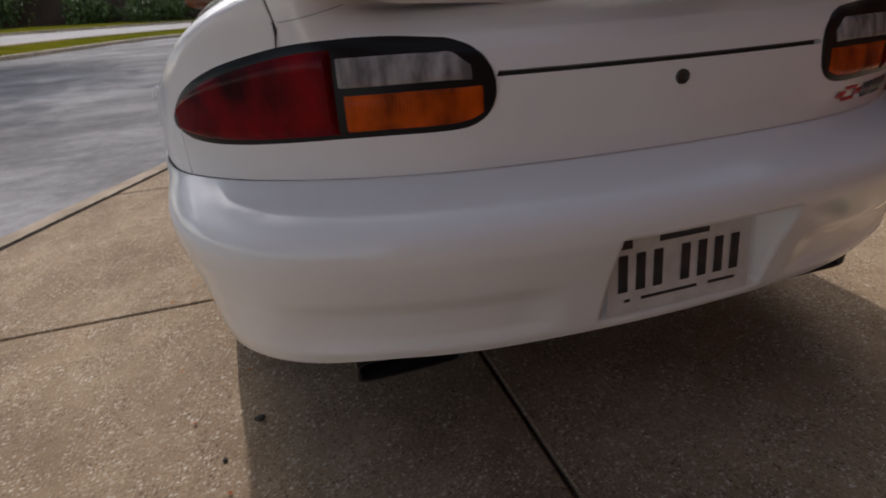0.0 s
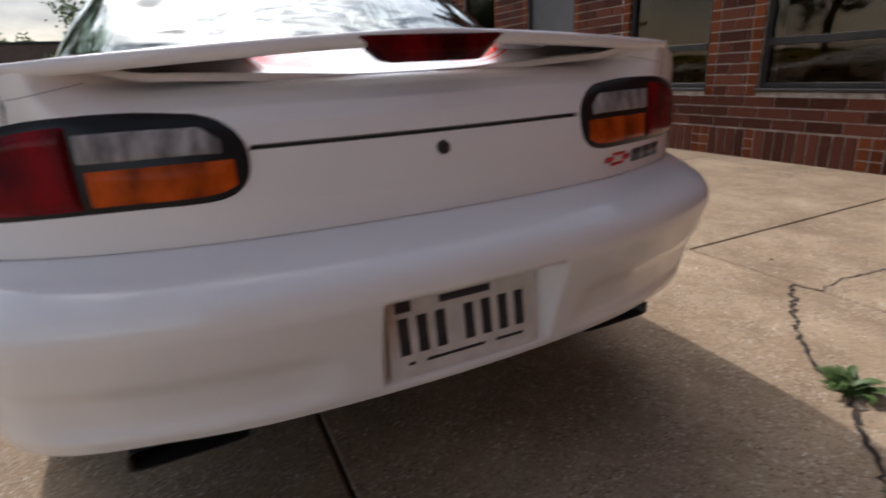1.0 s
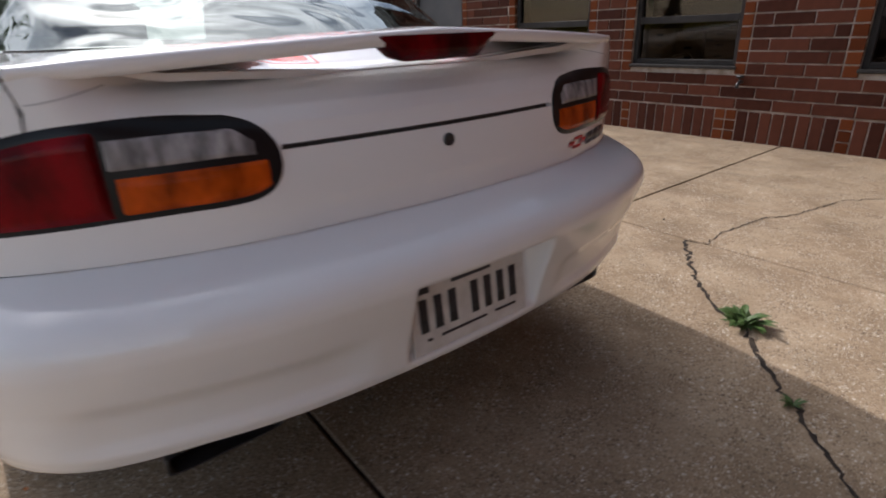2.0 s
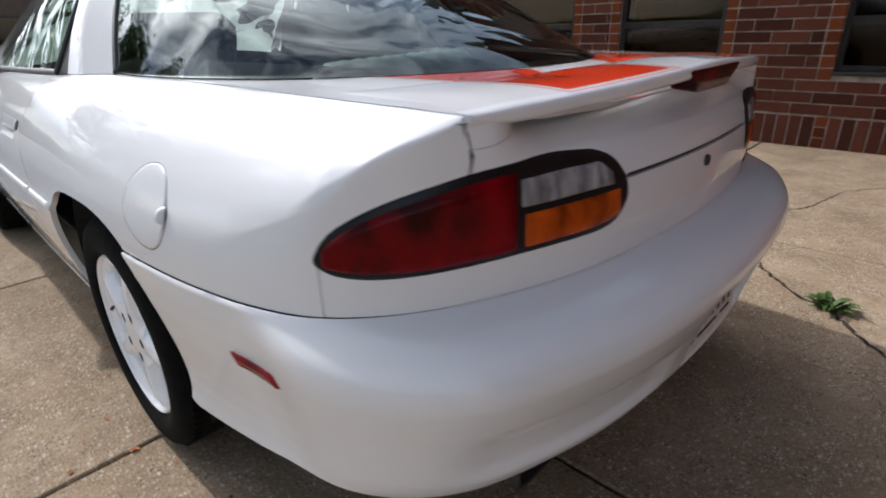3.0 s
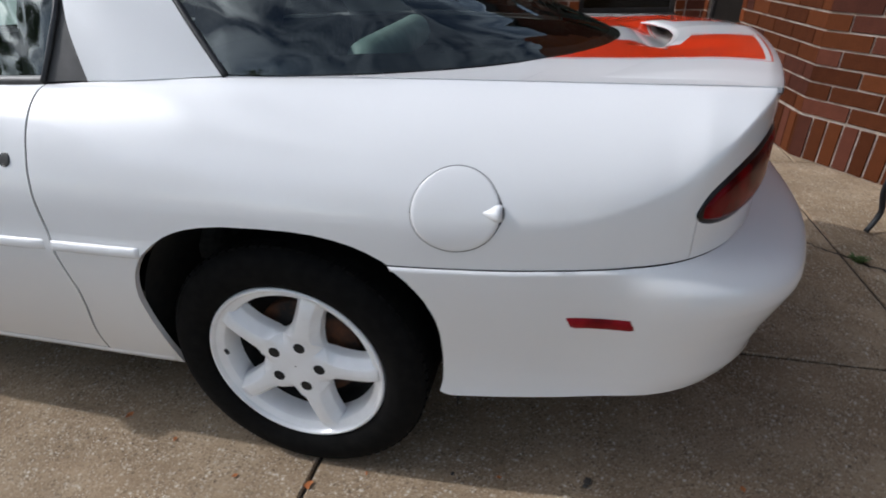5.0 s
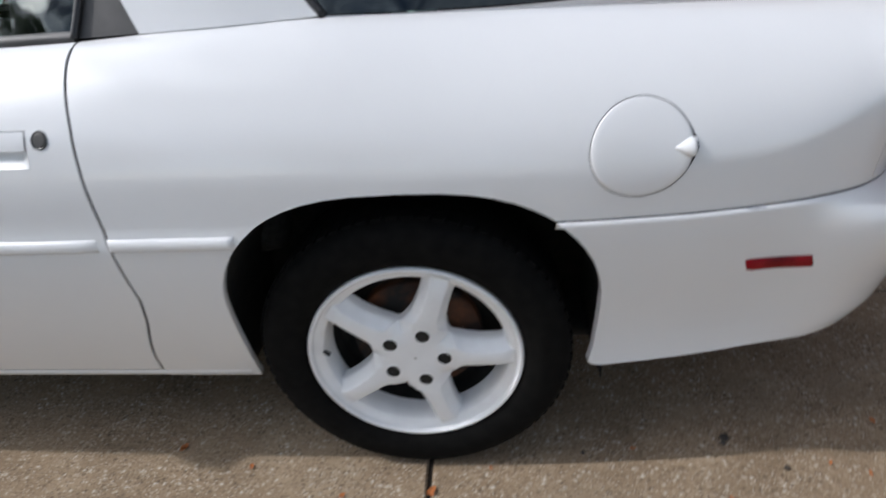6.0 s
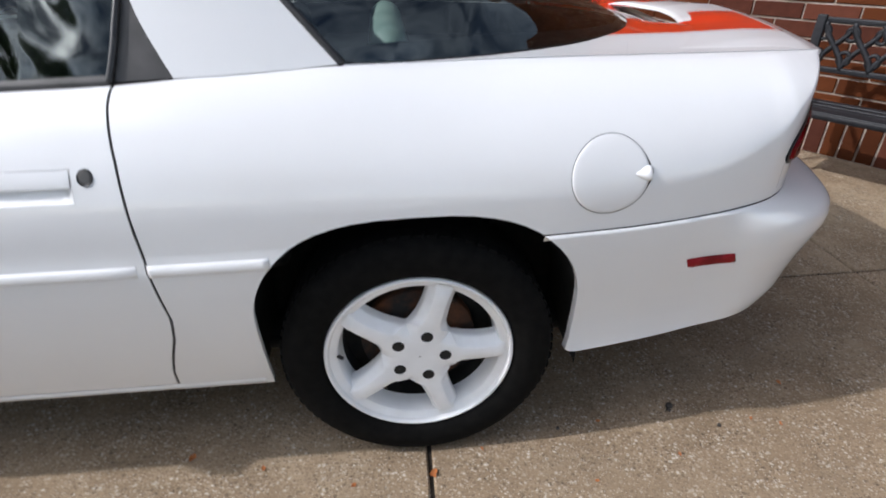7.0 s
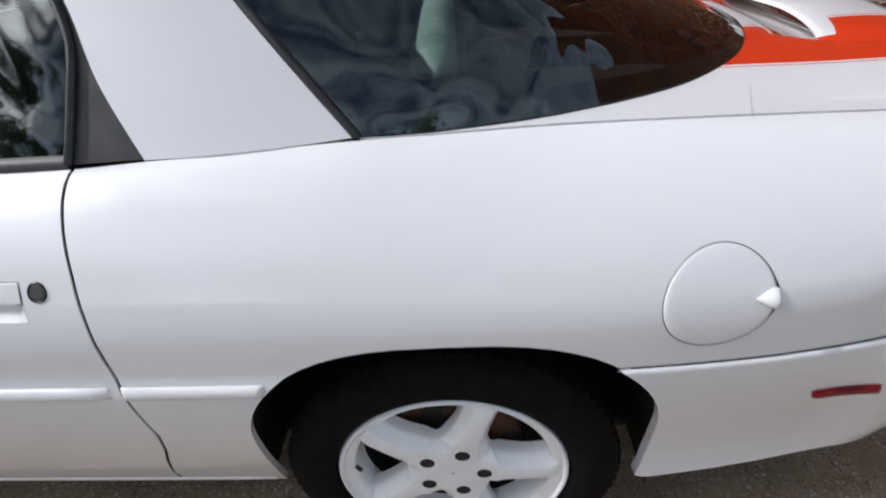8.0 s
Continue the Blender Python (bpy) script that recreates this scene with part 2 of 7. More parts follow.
def glass_material(name, tint, see, wrinkle, ior=1.85, sheen=(0.92, 1.0, 0.97)):
    """Tinted car glass: dark see-through sheet with a mirror-like face; film wrinkles bend the mirror image."""
    m = bpy.data.materials.new(name)
    m.use_nodes = True
    t = m.node_tree
    t.nodes.clear()
    out = t.nodes.new("ShaderNodeOutputMaterial")
    clear, gloss, mix, fres = (t.nodes.new("ShaderNode" + k) for k in ("BsdfTransparent", "BsdfGlossy", "MixShader", "Fresnel"))
    clear.inputs["Color"].default_value = (*[v * see for v in tint], 1)
    gloss.inputs["Roughness"].default_value = 0.015
    gloss.inputs["Color"].default_value = (*sheen, 1)
    fres.inputs["IOR"].default_value = ior
    co, no, bu = (t.nodes.new("ShaderNode" + k) for k in ("TexCoord", "TexNoise", "Bump"))
    no.inputs["Scale"].default_value = 3.0
    no.inputs["Detail"].default_value = 1.5
    no.inputs["Distortion"].default_value = 1.2
    bu.inputs["Strength"].default_value = wrinkle
    bu.inputs["Distance"].default_value = 0.05
    t.links.new(co.outputs["Object"], no.inputs["Vector"])
    t.links.new(no.outputs["Fac"], bu.inputs["Height"])
    t.links.new(bu.outputs["Normal"], gloss.inputs["Normal"])
    t.links.new(fres.outputs["Fac"], mix.inputs["Fac"])
    t.links.new(clear.outputs["BSDF"], mix.inputs[1])
    t.links.new(gloss.outputs["BSDF"], mix.inputs[2])
    t.links.new(mix.outputs["Shader"], out.inputs["Surface"])
    return m


M_GLASS = glass_material("tinted_glass", (0.52, 0.58, 0.56), 0.8, 0.6, 2.0)
M_SIDEGLASS = glass_material("side_glass", (0.50, 0.62, 0.58), 0.6, 1.3, 1.8)
M_PANE = glass_material("window_pane", (0.62, 0.55, 0.46), 0.8, 0.02, 1.32, (1.0, 0.93, 0.84))
M_MIRROR = mat("mirror_glass", (0.55, 0.65, 0.68), 0.03, 1.0)

M_CONC = mat("aggregate_concrete", (0.38, 0.32, 0.25), 0.9, Specular_IOR_Level=0.12)


def ramp_of(m, stops):
    r = nd(m, "ShaderNodeValToRGB")
    el = r.color_ramp.elements
    while len(el) < len(stops):
        el.new(0.5)
    for e, (p, col) in zip(el, stops):
        e.position, e.color = p, (*col, 1)
    return r


def blend(m, how, fac, a, ao, b, bo):
    """Mix two colours; fac is a number or a (node, output) pair."""
    x = nd(m, "ShaderNodeMix")
    x.data_type = "RGBA"
    x.blend_type = how
    if isinstance(fac, tuple):
        wire(m, fac[0], fac[1], x, "Factor")
    else:
        x.inputs["Factor"].default_value = fac
    wire(m, a, ao, x, "A")
    wire(m, b, bo, x, "B")
    return x


def concrete(m):
    """Weathered broom-worn slab: sandy cement, uneven gravel showing through, broad stains and scuffs."""
    c = nd(m, "ShaderNodeTexCoord")
    info = nd(m, "ShaderNodeObjectInfo")
    wob = nd(m, "ShaderNodeTexNoise", Scale=60.0, Detail=2.0)
    wire(m, c, "Object", wob, "Vector")
    warp = nd(m, "ShaderNodeVectorMath")
    warp.operation = "MULTIPLY_ADD"
    warp.inputs[1].default_value = (0.010, 0.010, 0.010)
    wire(m, wob, "Color", warp, 0)
    wire(m, c, "Object", warp, 2)
    big = nd(m, "ShaderNodeTexNoise", Scale=1.9, Detail=9.0, Roughness=0.68)
    wire(m, c, "Object", big, "Vector")
    base = ramp_of(m, [(0.28, (0.196, 0.138, 0.084)), (0.5, (0.322, 0.238, 0.154)), (0.74, (0.46, 0.361, 0.246))])
    wire(m, big, "Fac", base, "Fac")
    # gravel: warped cells in mixed stone tones, showing where the skin has worn
    worn = nd(m, "ShaderNodeTexNoise", Scale=9.0, Detail=5.0, Roughness=0.6)
    wire(m, c, "Object", worn, "Vector")
    cur = base
    out = "Color"
    heights = []
    for scale, keep in ((95.0, 0.42), (210.0, 0.44)):
        v = nd(m, "ShaderNodeTexVoronoi", Scale=scale)
        wire(m, warp, "Vector", v, "Vector")
        pick = nd(m, "ShaderNodeSeparateColor")
        wire(m, v, "Color", pick, "Color")
        tone = ramp_of(m, [(0.0, (0.070, 0.052, 0.038)), (0.25, (0.184, 0.136, 0.092)), (0.55, (0.31, 0.239, 0.163)), (0.80, (0.44, 0.347, 0.247)), (0.93, (0.70, 0.64, 0.54))])
        wire(m, pick, "Red", tone, "Fac")
        cell = nd(m, "ShaderNodeMapRange")
        cell.inputs["From Min"].default_value, cell.inputs["From Max"].default_value = keep + 0.06, keep - 0.08
        wire(m, v, "Distance", cell, "Value")
        show = nd(m, "ShaderNodeMath")
        show.operation = "MULTIPLY"
        wire(m, cell, "Result", show, 0)
        sel = nd(m, "ShaderNodeMapRange")
        sel.inputs["From Min"].default_value, sel.inputs["From Max"].default_value = 0.36, 0.62
        sel.inputs["To Min"].default_value, sel.inputs["To Max"].default_value = 0.24, 0.80
        wire(m, worn, "Fac", sel, "Value")
        wire(m, sel, "Result", show, 1)
        cur = blend(m, "MIX", (show, "Value"), cur, out, tone, "Color")
        out = "Result"
        heights.append(v)
    grain = nd(m, "ShaderNodeTexNoise", Scale=320.0, Detail=3.0, Roughness=0.7)
    wire(m, c, "Object", grain, "Vector")
    gm = nd(m, "ShaderNodeMapRange")
    gm.inputs["To Min"].default_value, gm.inputs["To Max"].default_value = 0.70, 1.30
    wire(m, grain, "Fac", gm, "Value")
    # scuffs and drips drawn out along the slab
    st = nd(m, "ShaderNodeMapping")
    st.inputs["Scale"].default_value = (3.2, 1.9, 1.0)
    st.inputs["Rotation"].default_value = (0, 0, 0.5)
    wire(m, c, "Object", st, "Vector")
    scuff = nd(m, "ShaderNodeTexNoise", Scale=1.4, Detail=8.0, Roughness=0.72)
    wire(m, st, "Vector", scuff, "Vector")
    sm = nd(m, "ShaderNodeMapRange")
    sm.inputs["From Min"].default_value, sm.inputs["From Max"].default_value = 0.30, 0.72
    sm.inputs["To Min"].default_value, sm.inputs["To Max"].default_value = 0.76, 1.20
    wire(m, scuff, "Fac", sm, "Value")
    slab = nd(m, "ShaderNodeMapRange")
    slab.inputs["To Min"].default_value, slab.inputs["To Max"].default_value = 0.94, 1.05
    wire(m, info, "Random", slab, "Value")
    mul, mul2 = nd(m, "ShaderNodeMath"), nd(m, "ShaderNodeMath")
    mul.operation = mul2.operation = "MULTIPLY"
    wire(m, gm, "Result", mul, 0)
    wire(m, slab, "Result", mul, 1)
    wire(m, mul, "Value", mul2, 0)
    wire(m, sm, "Result", mul2, 1)
    fin = nd(m, "ShaderNodeVectorMath")
    fin.operation = "SCALE"
    wire(m, cur, out, fin, 0)
    wire(m, mul2, "Value", fin, "Scale")
    wire(m, fin, "Vector", bsdf(m), "Base Color")
    mixh = nd(m, "ShaderNodeMath")
    mixh.operation = "SUBTRACT"
    wire(m, grain, "Fac", mixh, 0)
    wire(m, heights[0], "Distance", mixh, 1)
    bump(m, mixh, "Value", 0.35, 0.004)


concrete(M_CONC)
M_ASPH = mat("worn_asphalt", (0.16, 0.16, 0.165), 0.95, Specular_IOR_Level=0.05)
c_, n_, r_ = speckle(M_ASPH, [(0.32, (0.13, 0.127, 0.127)), (0.5, (0.215, 0.213, 0.215)), (0.66, (0.32, 0.318, 0.32))], 0.35, 9, rough=0.68)
fine_ = nd(M_ASPH, "ShaderNodeTexNoise", Scale=120.0, Detail=3.0)
wire(M_ASPH, c_, "Object", fine_, "Vector")
bump(M_ASPH, fine_, "Fac", 0.5, 0.008)
mid_ = nd(M_ASPH, "ShaderNodeTexNoise", Scale=9.0, Detail=9.0, Roughness=0.82)
wire(M_ASPH, c_, "Object", mid_, "Vector")
gain_ = nd(M_ASPH, "ShaderNodeMapRange")
gain_.inputs["To Min"].default_value, gain_.inputs["To Max"].default_value = 0.45, 1.75
wire(M_ASPH, mid_, "Fac", gain_, "Value")
sc_ = nd(M_ASPH, "ShaderNodeVectorMath")
sc_.operation = "SCALE"
wire(M_ASPH, r_, "Color", sc_, 0)
wire(M_ASPH, gain_, "Result", sc_, "Scale")
# broad streaks of tree shade over the lot, painted into the asphalt colour
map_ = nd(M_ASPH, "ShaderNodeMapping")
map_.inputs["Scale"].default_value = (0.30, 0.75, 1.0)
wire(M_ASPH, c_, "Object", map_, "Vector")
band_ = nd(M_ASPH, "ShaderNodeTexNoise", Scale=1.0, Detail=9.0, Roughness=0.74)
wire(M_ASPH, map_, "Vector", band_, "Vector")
shade_ = nd(M_ASPH, "ShaderNodeMapRange")
shade_.inputs["From Min"].default_value, shade_.inputs["From Max"].default_value = 0.40, 0.56
shade_.inputs["To Min"].default_value, shade_.inputs["To Max"].default_value = 0.80, 1.10
wire(M_ASPH, band_, "Fac", shade_, "Value")
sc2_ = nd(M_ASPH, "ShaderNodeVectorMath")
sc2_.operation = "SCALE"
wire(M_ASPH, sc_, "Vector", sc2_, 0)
wire(M_ASPH, shade_, "Result", sc2_, "Scale")
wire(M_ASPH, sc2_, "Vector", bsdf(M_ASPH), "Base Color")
M_ROAD = mat("pale_road", (0.30, 0.29, 0.28), 0.9)
speckle(M_ROAD, [(0.3, (0.25, 0.24, 0.23)), (0.7, (0.36, 0.35, 0.34))], 0.5, 6)
M_KERB = mat("kerb_concrete", (0.36, 0.32, 0.27), 0.85)
c_, n_, r_ = speckle(M_KERB, [(0.3, (0.22, 0.165, 0.11)), (0.7, (0.40, 0.32, 0.23))], 6, 7)
bump(M_KERB, n_, "Fac", 0.3, 0.006)
M_JOINT = mat("joint_dirt", (0.055, 0.043, 0.033), 0.95)
speckle(M_JOINT, [(0.35, (0.016, 0.012, 0.009)), (0.7, (0.06, 0.043, 0.028))], 25)
M_FILLER = mat("dark_joint_filler", (0.022, 0.016, 0.012), 0.95, Specular_IOR_Level=0.1)
speckle(M_FILLER, [(0.35, (0.012, 0.009, 0.007)), (0.7, (0.045, 0.032, 0.022))], 30)
M_GRASS = mat("mown_grass", (0.10, 0.14, 0.03), 0.95, Specular_IOR_Level=0.0)
c_, n_, r_ = speckle(M_GRASS, [(0.3, (0.060, 0.070, 0.006)), (0.55, (0.110, 0.108, 0.010)), (0.75, (0.175, 0.125, 0.018))], 0.9, 9)
M_LEAF = mat("leaf_green", (0.07, 0.12, 0.03), 0.6, Transmission_Weight=0.0)
i_ = nd(M_LEAF, "ShaderNodeNewGeometry")
r_ = nd(M_LEAF, "ShaderNodeValToRGB")
for e_, (p_, col_) in zip(r_.color_ramp.elements, [(0.0, (0.035, 0.07, 0.018)), (1.0, (0.13, 0.19, 0.05))]):
    e_.position, e_.color = p_, (*col_, 1)
wire(M_LEAF, i_, "Random Per Island", r_, "Fac")
wire(M_LEAF, r_, "Color", bsdf(M_LEAF), "Base Color")
M_WEED = mat("weed_green", (0.10, 0.22, 0.035), 0.55)
i_ = nd(M_WEED, "ShaderNodeNewGeometry")
r_ = nd(M_WEED, "ShaderNodeValToRGB")
for e_, (p_, col_) in zip(r_.color_ramp.elements, [(0.0, (0.035, 0.075, 0.016)), (1.0, (0.12, 0.19, 0.045))]):
    e_.position, e_.color = p_, (*col_, 1)
wire(M_WEED, i_, "Random Per Island", r_, "Fac")
wire(M_WEED, r_, "Color", bsdf(M_WEED), "Base Color")
M_BARK = mat("bark", (0.10, 0.08, 0.06), 0.95)
speckle(M_BARK, [(0.3, (0.06, 0.045, 0.035)), (0.7, (0.15, 0.12, 0.09))], 12)


def brick_material(name, dark, light):
    m = mat(name, dark, 0.9, Specular_IOR_Level=0.08)
    c = nd(m, "ShaderNodeTexCoord")
    n = nd(m, "ShaderNodeTexNoise", Scale=14.0, Detail=7.0, Roughness=0.65)
    wire(m, c, "Object", n, "Vector")
    info, geo = nd(m, "ShaderNodeObjectInfo"), nd(m, "ShaderNodeNewGeometry")
    add = nd(m, "ShaderNodeMath")
    add.operation = "ADD"
    wire(m, info, "Random", add, 0)
    wire(m, geo, "Random Per Island", add, 1)
    fr = nd(m, "ShaderNodeMath")
    fr.operation = "FRACT"
    wire(m, add, "Value", fr, 0)
    half = nd(m, "ShaderNodeMath")
    half.operation = "MULTIPLY_ADD"
    half.inputs[1].default_value, half.inputs[2].default_value = 0.55, -0.05
    wire(m, fr, "Value", half, 0)
    tot = nd(m, "ShaderNodeMath")
    tot.operation = "MULTIPLY_ADD"
    tot.inputs[1].default_value = 0.5
    wire(m, n, "Fac", tot, 0)
    wire(m, half, "Value", tot, 2)
    r = nd(m, "ShaderNodeValToRGB")
    for e, (p, col) in zip(r.color_ramp.elements, [(0.15, dark), (0.8, light)]):
        e.position, e.color = p, (*col, 1)
    wire(m, tot, "Value", r, "Fac")
    wire(m, r, "Color", bsdf(m), "Base Color")
    fine = nd(m, "ShaderNodeTexNoise", Scale=90.0, Detail=3.0)
    wire(m, c, "Object", fine, "Vector")
    bump(m, fine, "Fac", 0.4, 0.004)
    return m


M_BRICK = brick_material("maroon_brick", (0.043, 0.0155, 0.011), (0.125, 0.043, 0.026))
M_ORANGE = brick_material("orange_brick", (0.085, 0.022, 0.008), (0.175, 0.050, 0.017))
M_BROWN = brick_material("brown_brick", (0.052, 0.016, 0.007), (0.115, 0.036, 0.013))
M_MORTAR = mat("pale_mortar", (0.60, 0.56, 0.52), 0.9, Specular_IOR_Level=0.1)
c_, n_, r_ = speckle(M_MORTAR, [(0.3, (0.20, 0.16, 0.125)), (0.65, (0.47, 0.41, 0.35))], 9, 7)
bump(M_MORTAR, n_, "Fac", 0.3, 0.004)
M_BRONZE = mat("dark_bronze_frame", (0.028, 0.025, 0.023), 0.6, 0.0, Specular_IOR_Level=0.25)
speckle(M_BRONZE, [(0.3, (0.018, 0.016, 0.015)), (0.7, (0.034, 0.030, 0.028))], 12)
M_BLIND = mat("dusty_blind", (0.20, 0.19, 0.165), 0.8)
speckle(M_BLIND, [(0.3, (0.24, 0.20, 0.15)), (0.7, (0.36, 0.30, 0.23))], 5)
M_OLDBLIND = mat("old_brown_blind", (0.06, 0.05, 0.042), 0.8)
speckle(M_OLDBLIND, [(0.3, (0.045, 0.037, 0.03)), (0.7, (0.085, 0.07, 0.058))], 6)
M_DARKROOM = mat("dark_interior", (0.075, 0.058, 0.042), 0.9)
M_FARBRICK = mat("far_brown_wall", (0.085, 0.052, 0.038), 0.9)
speckle(M_FARBRICK, [(0.3, (0.065, 0.04, 0.03)), (0.7, (0.11, 0.07, 0.05))], 1.2, 6)
M_YELLOW = mat("hydrant_yellow", (0.55, 0.30, 0.03), 0.5)
M_DARKDOOR = mat("near_black_door", (0.012, 0.010, 0.009), 0.7, Specular_IOR_Level=0.15)
speckle(M_DARKDOOR, [(0.3, (0.008, 0.007, 0.006)), (0.7, (0.016, 0.013, 0.011))], 9)
M_DOOR = mat("grey_door", (0.06, 0.06, 0.066), 0.5)
speckle(M_DOOR, [(0.3, (0.05, 0.05, 0.055)), (0.7, (0.075, 0.075, 0.08))], 3)


# ---- building helpers ----
def part(name, bm, material, parent=None, label="", smooth=True, crease=0.0):
    """Link a bmesh as one mesh object under a thing or a part; edges bent by more than crease degrees stay sharp."""
    if crease:
        for e in bm.edges:
            if len(e.link_faces) == 2 and e.calc_face_angle(0.0) > radians(crease):
                e.smooth = False
    me = bpy.data.meshes.new(name)
    bm.to_mesh(me)
    bm.free()
    for p in me.polygons:
        p.use_smooth = smooth
    for one in (material if isinstance(material, (list, tuple)) else [material]):
        me.materials.append(one)
    ob = new(name, me)
    if parent is not None:
        ob.parent = parent
    if label:
        ob["label"] = label
    return ob


def thing(name, label, category, group="", kind=""):
    return tagged(new(name), label, category, group, kind)


def sheet(rows, closed=False):
    """A quad sheet through rows of points."""
    bm = bmesh.new()
    grid = [[bm.verts.new(p) for p in row] for row in rows]
    for a, b in zip(grid, grid[1:]):
        n = len(a)
        for j in range(n if closed else n - 1):
            q = (a[j], a[(j + 1) % n], b[(j + 1) % n], b[j])
            try:
                bm.faces.new(q)
            except ValueError:
                pass
    return bm


def face_out(bm, centre):
    """Turn faces to look away from a point."""
    bm.normal_update()
    c = Vector(centre)
    if sum((f.calc_center_median() - c).dot(f.normal) * f.calc_area() for f in bm.faces) < 0:
        bmesh.ops.reverse_faces(bm, faces=bm.faces[:])
    bm.normal_update()


def flange(bm, depth, way=None):
    """Fold the open edges of a sheet inwards, so that a panel has an edge."""
    bm.normal_update()
    edges = [e for e in bm.edges if e.is_boundary]
    norm = {v: v.normal.copy() for e in edges for v in e.verts}
    r = bmesh.ops.extrude_edge_only(bm, edges=edges)
    for e in edges:
        e.smooth = False
    for v in norm:
        if abs(v.co.x) > 0.7 and v.co.z < 0.85 and norm[v].x * v.co.x < 0.3:
            norm[v] = Vector((math.copysign(1, v.co.x), 0, 0))
    tree = [(v.co.copy(), n if n.z > 0.1 or v.co.z < 0.85 else Vector((0, 0, 1))) for v, n in norm.items()]
    lookup = {tuple(round(c, 6) for c in co): n for co, n in tree}
    for v in [g for g in r["geom"] if isinstance(g, bmesh.types.BMVert)]:
        n = lookup.get(tuple(round(c, 6) for c in v.co))
        if n is not None:
            v.co += (Vector(way) if way else -n) * depth
    bm.normal_update()


def mirrored(bm):
    """A copy of a bmesh on the other side of the car."""
    two = bm.copy()
    for v in two.verts:
        v.co.x = -v.co.x
    bmesh.ops.reverse_faces(two, faces=two.faces[:])
    return two


def box(bm, lo, hi, bevel=0.0, seg=1):
    vs = [bm.verts.new((x, y, z)) for x in (lo[0], hi[0]) for y in (lo[1], hi[1]) for z in (lo[2], hi[2])]
    fs = [bm.faces.new([vs[i] for i in q]) for q in ((0, 1, 3, 2), (4, 6, 7, 5), (0, 4, 5, 1), (2, 3, 7, 6), (0, 2, 6, 4), (1, 5, 7, 3))]
    if bevel:
        bmesh.ops.bevel(bm, geom=list({e for f in fs for e in f.edges}), offset=bevel, segments=seg, affect="EDGES", profile=0.6)


def tube(bm, pts, radius, seg=8, cap=True):
    """A round bar along points; radius is a number or one per point."""
    pts = [Vector(p) for p in pts]
    rings = []
    up = Vector((0.13, 0.07, 1)).normalized()
    for i, p in enumerate(pts):
        d = (pts[min(i + 1, len(pts) - 1)] - pts[max(i - 1, 0)]).normalized()
        a = d.cross(up)
        if a.length < 1e-3:
            a = d.cross(Vector((1, 0, 0)))
        a.normalize()
        b = d.cross(a)
        r = radius[i] if isinstance(radius, (list, tuple)) else radius
        rings.append([bm.verts.new(p + (a * math.cos(t) + b * math.sin(t)) * r) for t in (k * math.tau / seg for k in range(seg))])
    for r1, r2 in zip(rings, rings[1:]):
        for k in range(seg):
            bm.faces.new((r1[k], r1[(k + 1) % seg], r2[(k + 1) % seg], r2[k]))
    if cap:
        bm.faces.new(rings[0][::-1])
        bm.faces.new(rings[-1])


def turned(profile, seg=64, axis="x"):
    """A lathe form about the x axis through the origin: profile of (x, r)."""
    return sheet([[(x, r * math.cos(t), r * math.sin(t)) for t in (k * math.tau / seg for k in range(seg))] for x, r in profile], closed=True)


def lerp_at(t, xs, ys):
    return float(np.interp(t, xs, ys))


def smooth01(t, a, b):
    t = min(1.0, max(0.0, (t - a) / (b - a)))
    return t * t * (3 - 2 * t)


def curve_at(keys, n):
    """Points along a smooth curve through a few key points."""
    keys = [Vector(k) for k in keys]
    out = []
    for i in range(len(keys) - 1):
        p0, p1, p2, p3 = keys[max(i - 1, 0)], keys[i], keys[i + 1], keys[min(i + 2, len(keys) - 1)]
        for k in range(n):
            t = k / n
            out.append(0.5 * (2 * p1 + (p2 - p0) * t + (2 * p0 - 5 * p1 + 4 * p2 - p3) * t * t + (3 * p1 - p0 - 3 * p2 + p3) * t ** 3))
    out.append(keys[-1])
    return out


# ---- the car's skin: a plan line round the car, pushed out and in with height ----
PLAN = curve_at([(-0.33, -1.04, 0), (0, -1.06, 0), (0.33, -1.04, 0), (0.54, -0.99, 0), (0.70, -0.915, 0), (0.80, -0.82, 0), (0.848, -0.70, 0), (0.875, -0.55, 0), (0.893, -0.39, 0), (0.903, -0.25, 0), (0.913, 0.0, 0),
                 (0.917, 0.27, 0), (0.918, 0.6, 0), (0.915, 1.2, 0), (0.905, 1.9, 0), (0.90, 2.6, 0), (0.87, 3.15, 0), (0.78, 3.45, 0), (0.5, 3.66, 0), (0, 3.74, 0)], 12)[12:]
PX = np.array([p.x for p in PLAN])
PY = np.array([p.y for p in PLAN])
PS = np.concatenate([[0], np.cumsum(np.hypot(np.diff(PX), np.diff(PY)))])
TX, TY = np.gradient(PX, PS), np.gradient(PY, PS)
S_END = float(PS[-1])
HALF = [i for i in range(len(PS)) if PY[i] < -0.82 or PX[i] < 0.8]


def s_of_x(x):
    k = int(np.searchsorted(PY, -0.82))
    return float(np.interp(x, PX[:k + 1], PS[:k + 1]))


def s_of_y(y):
    return float(np.interp(y, PY, PS))


S_GAP, S_TIP = s_of_x(0.622), s_of_x(0.805)
S_SIDE = s_of_y(-0.60)
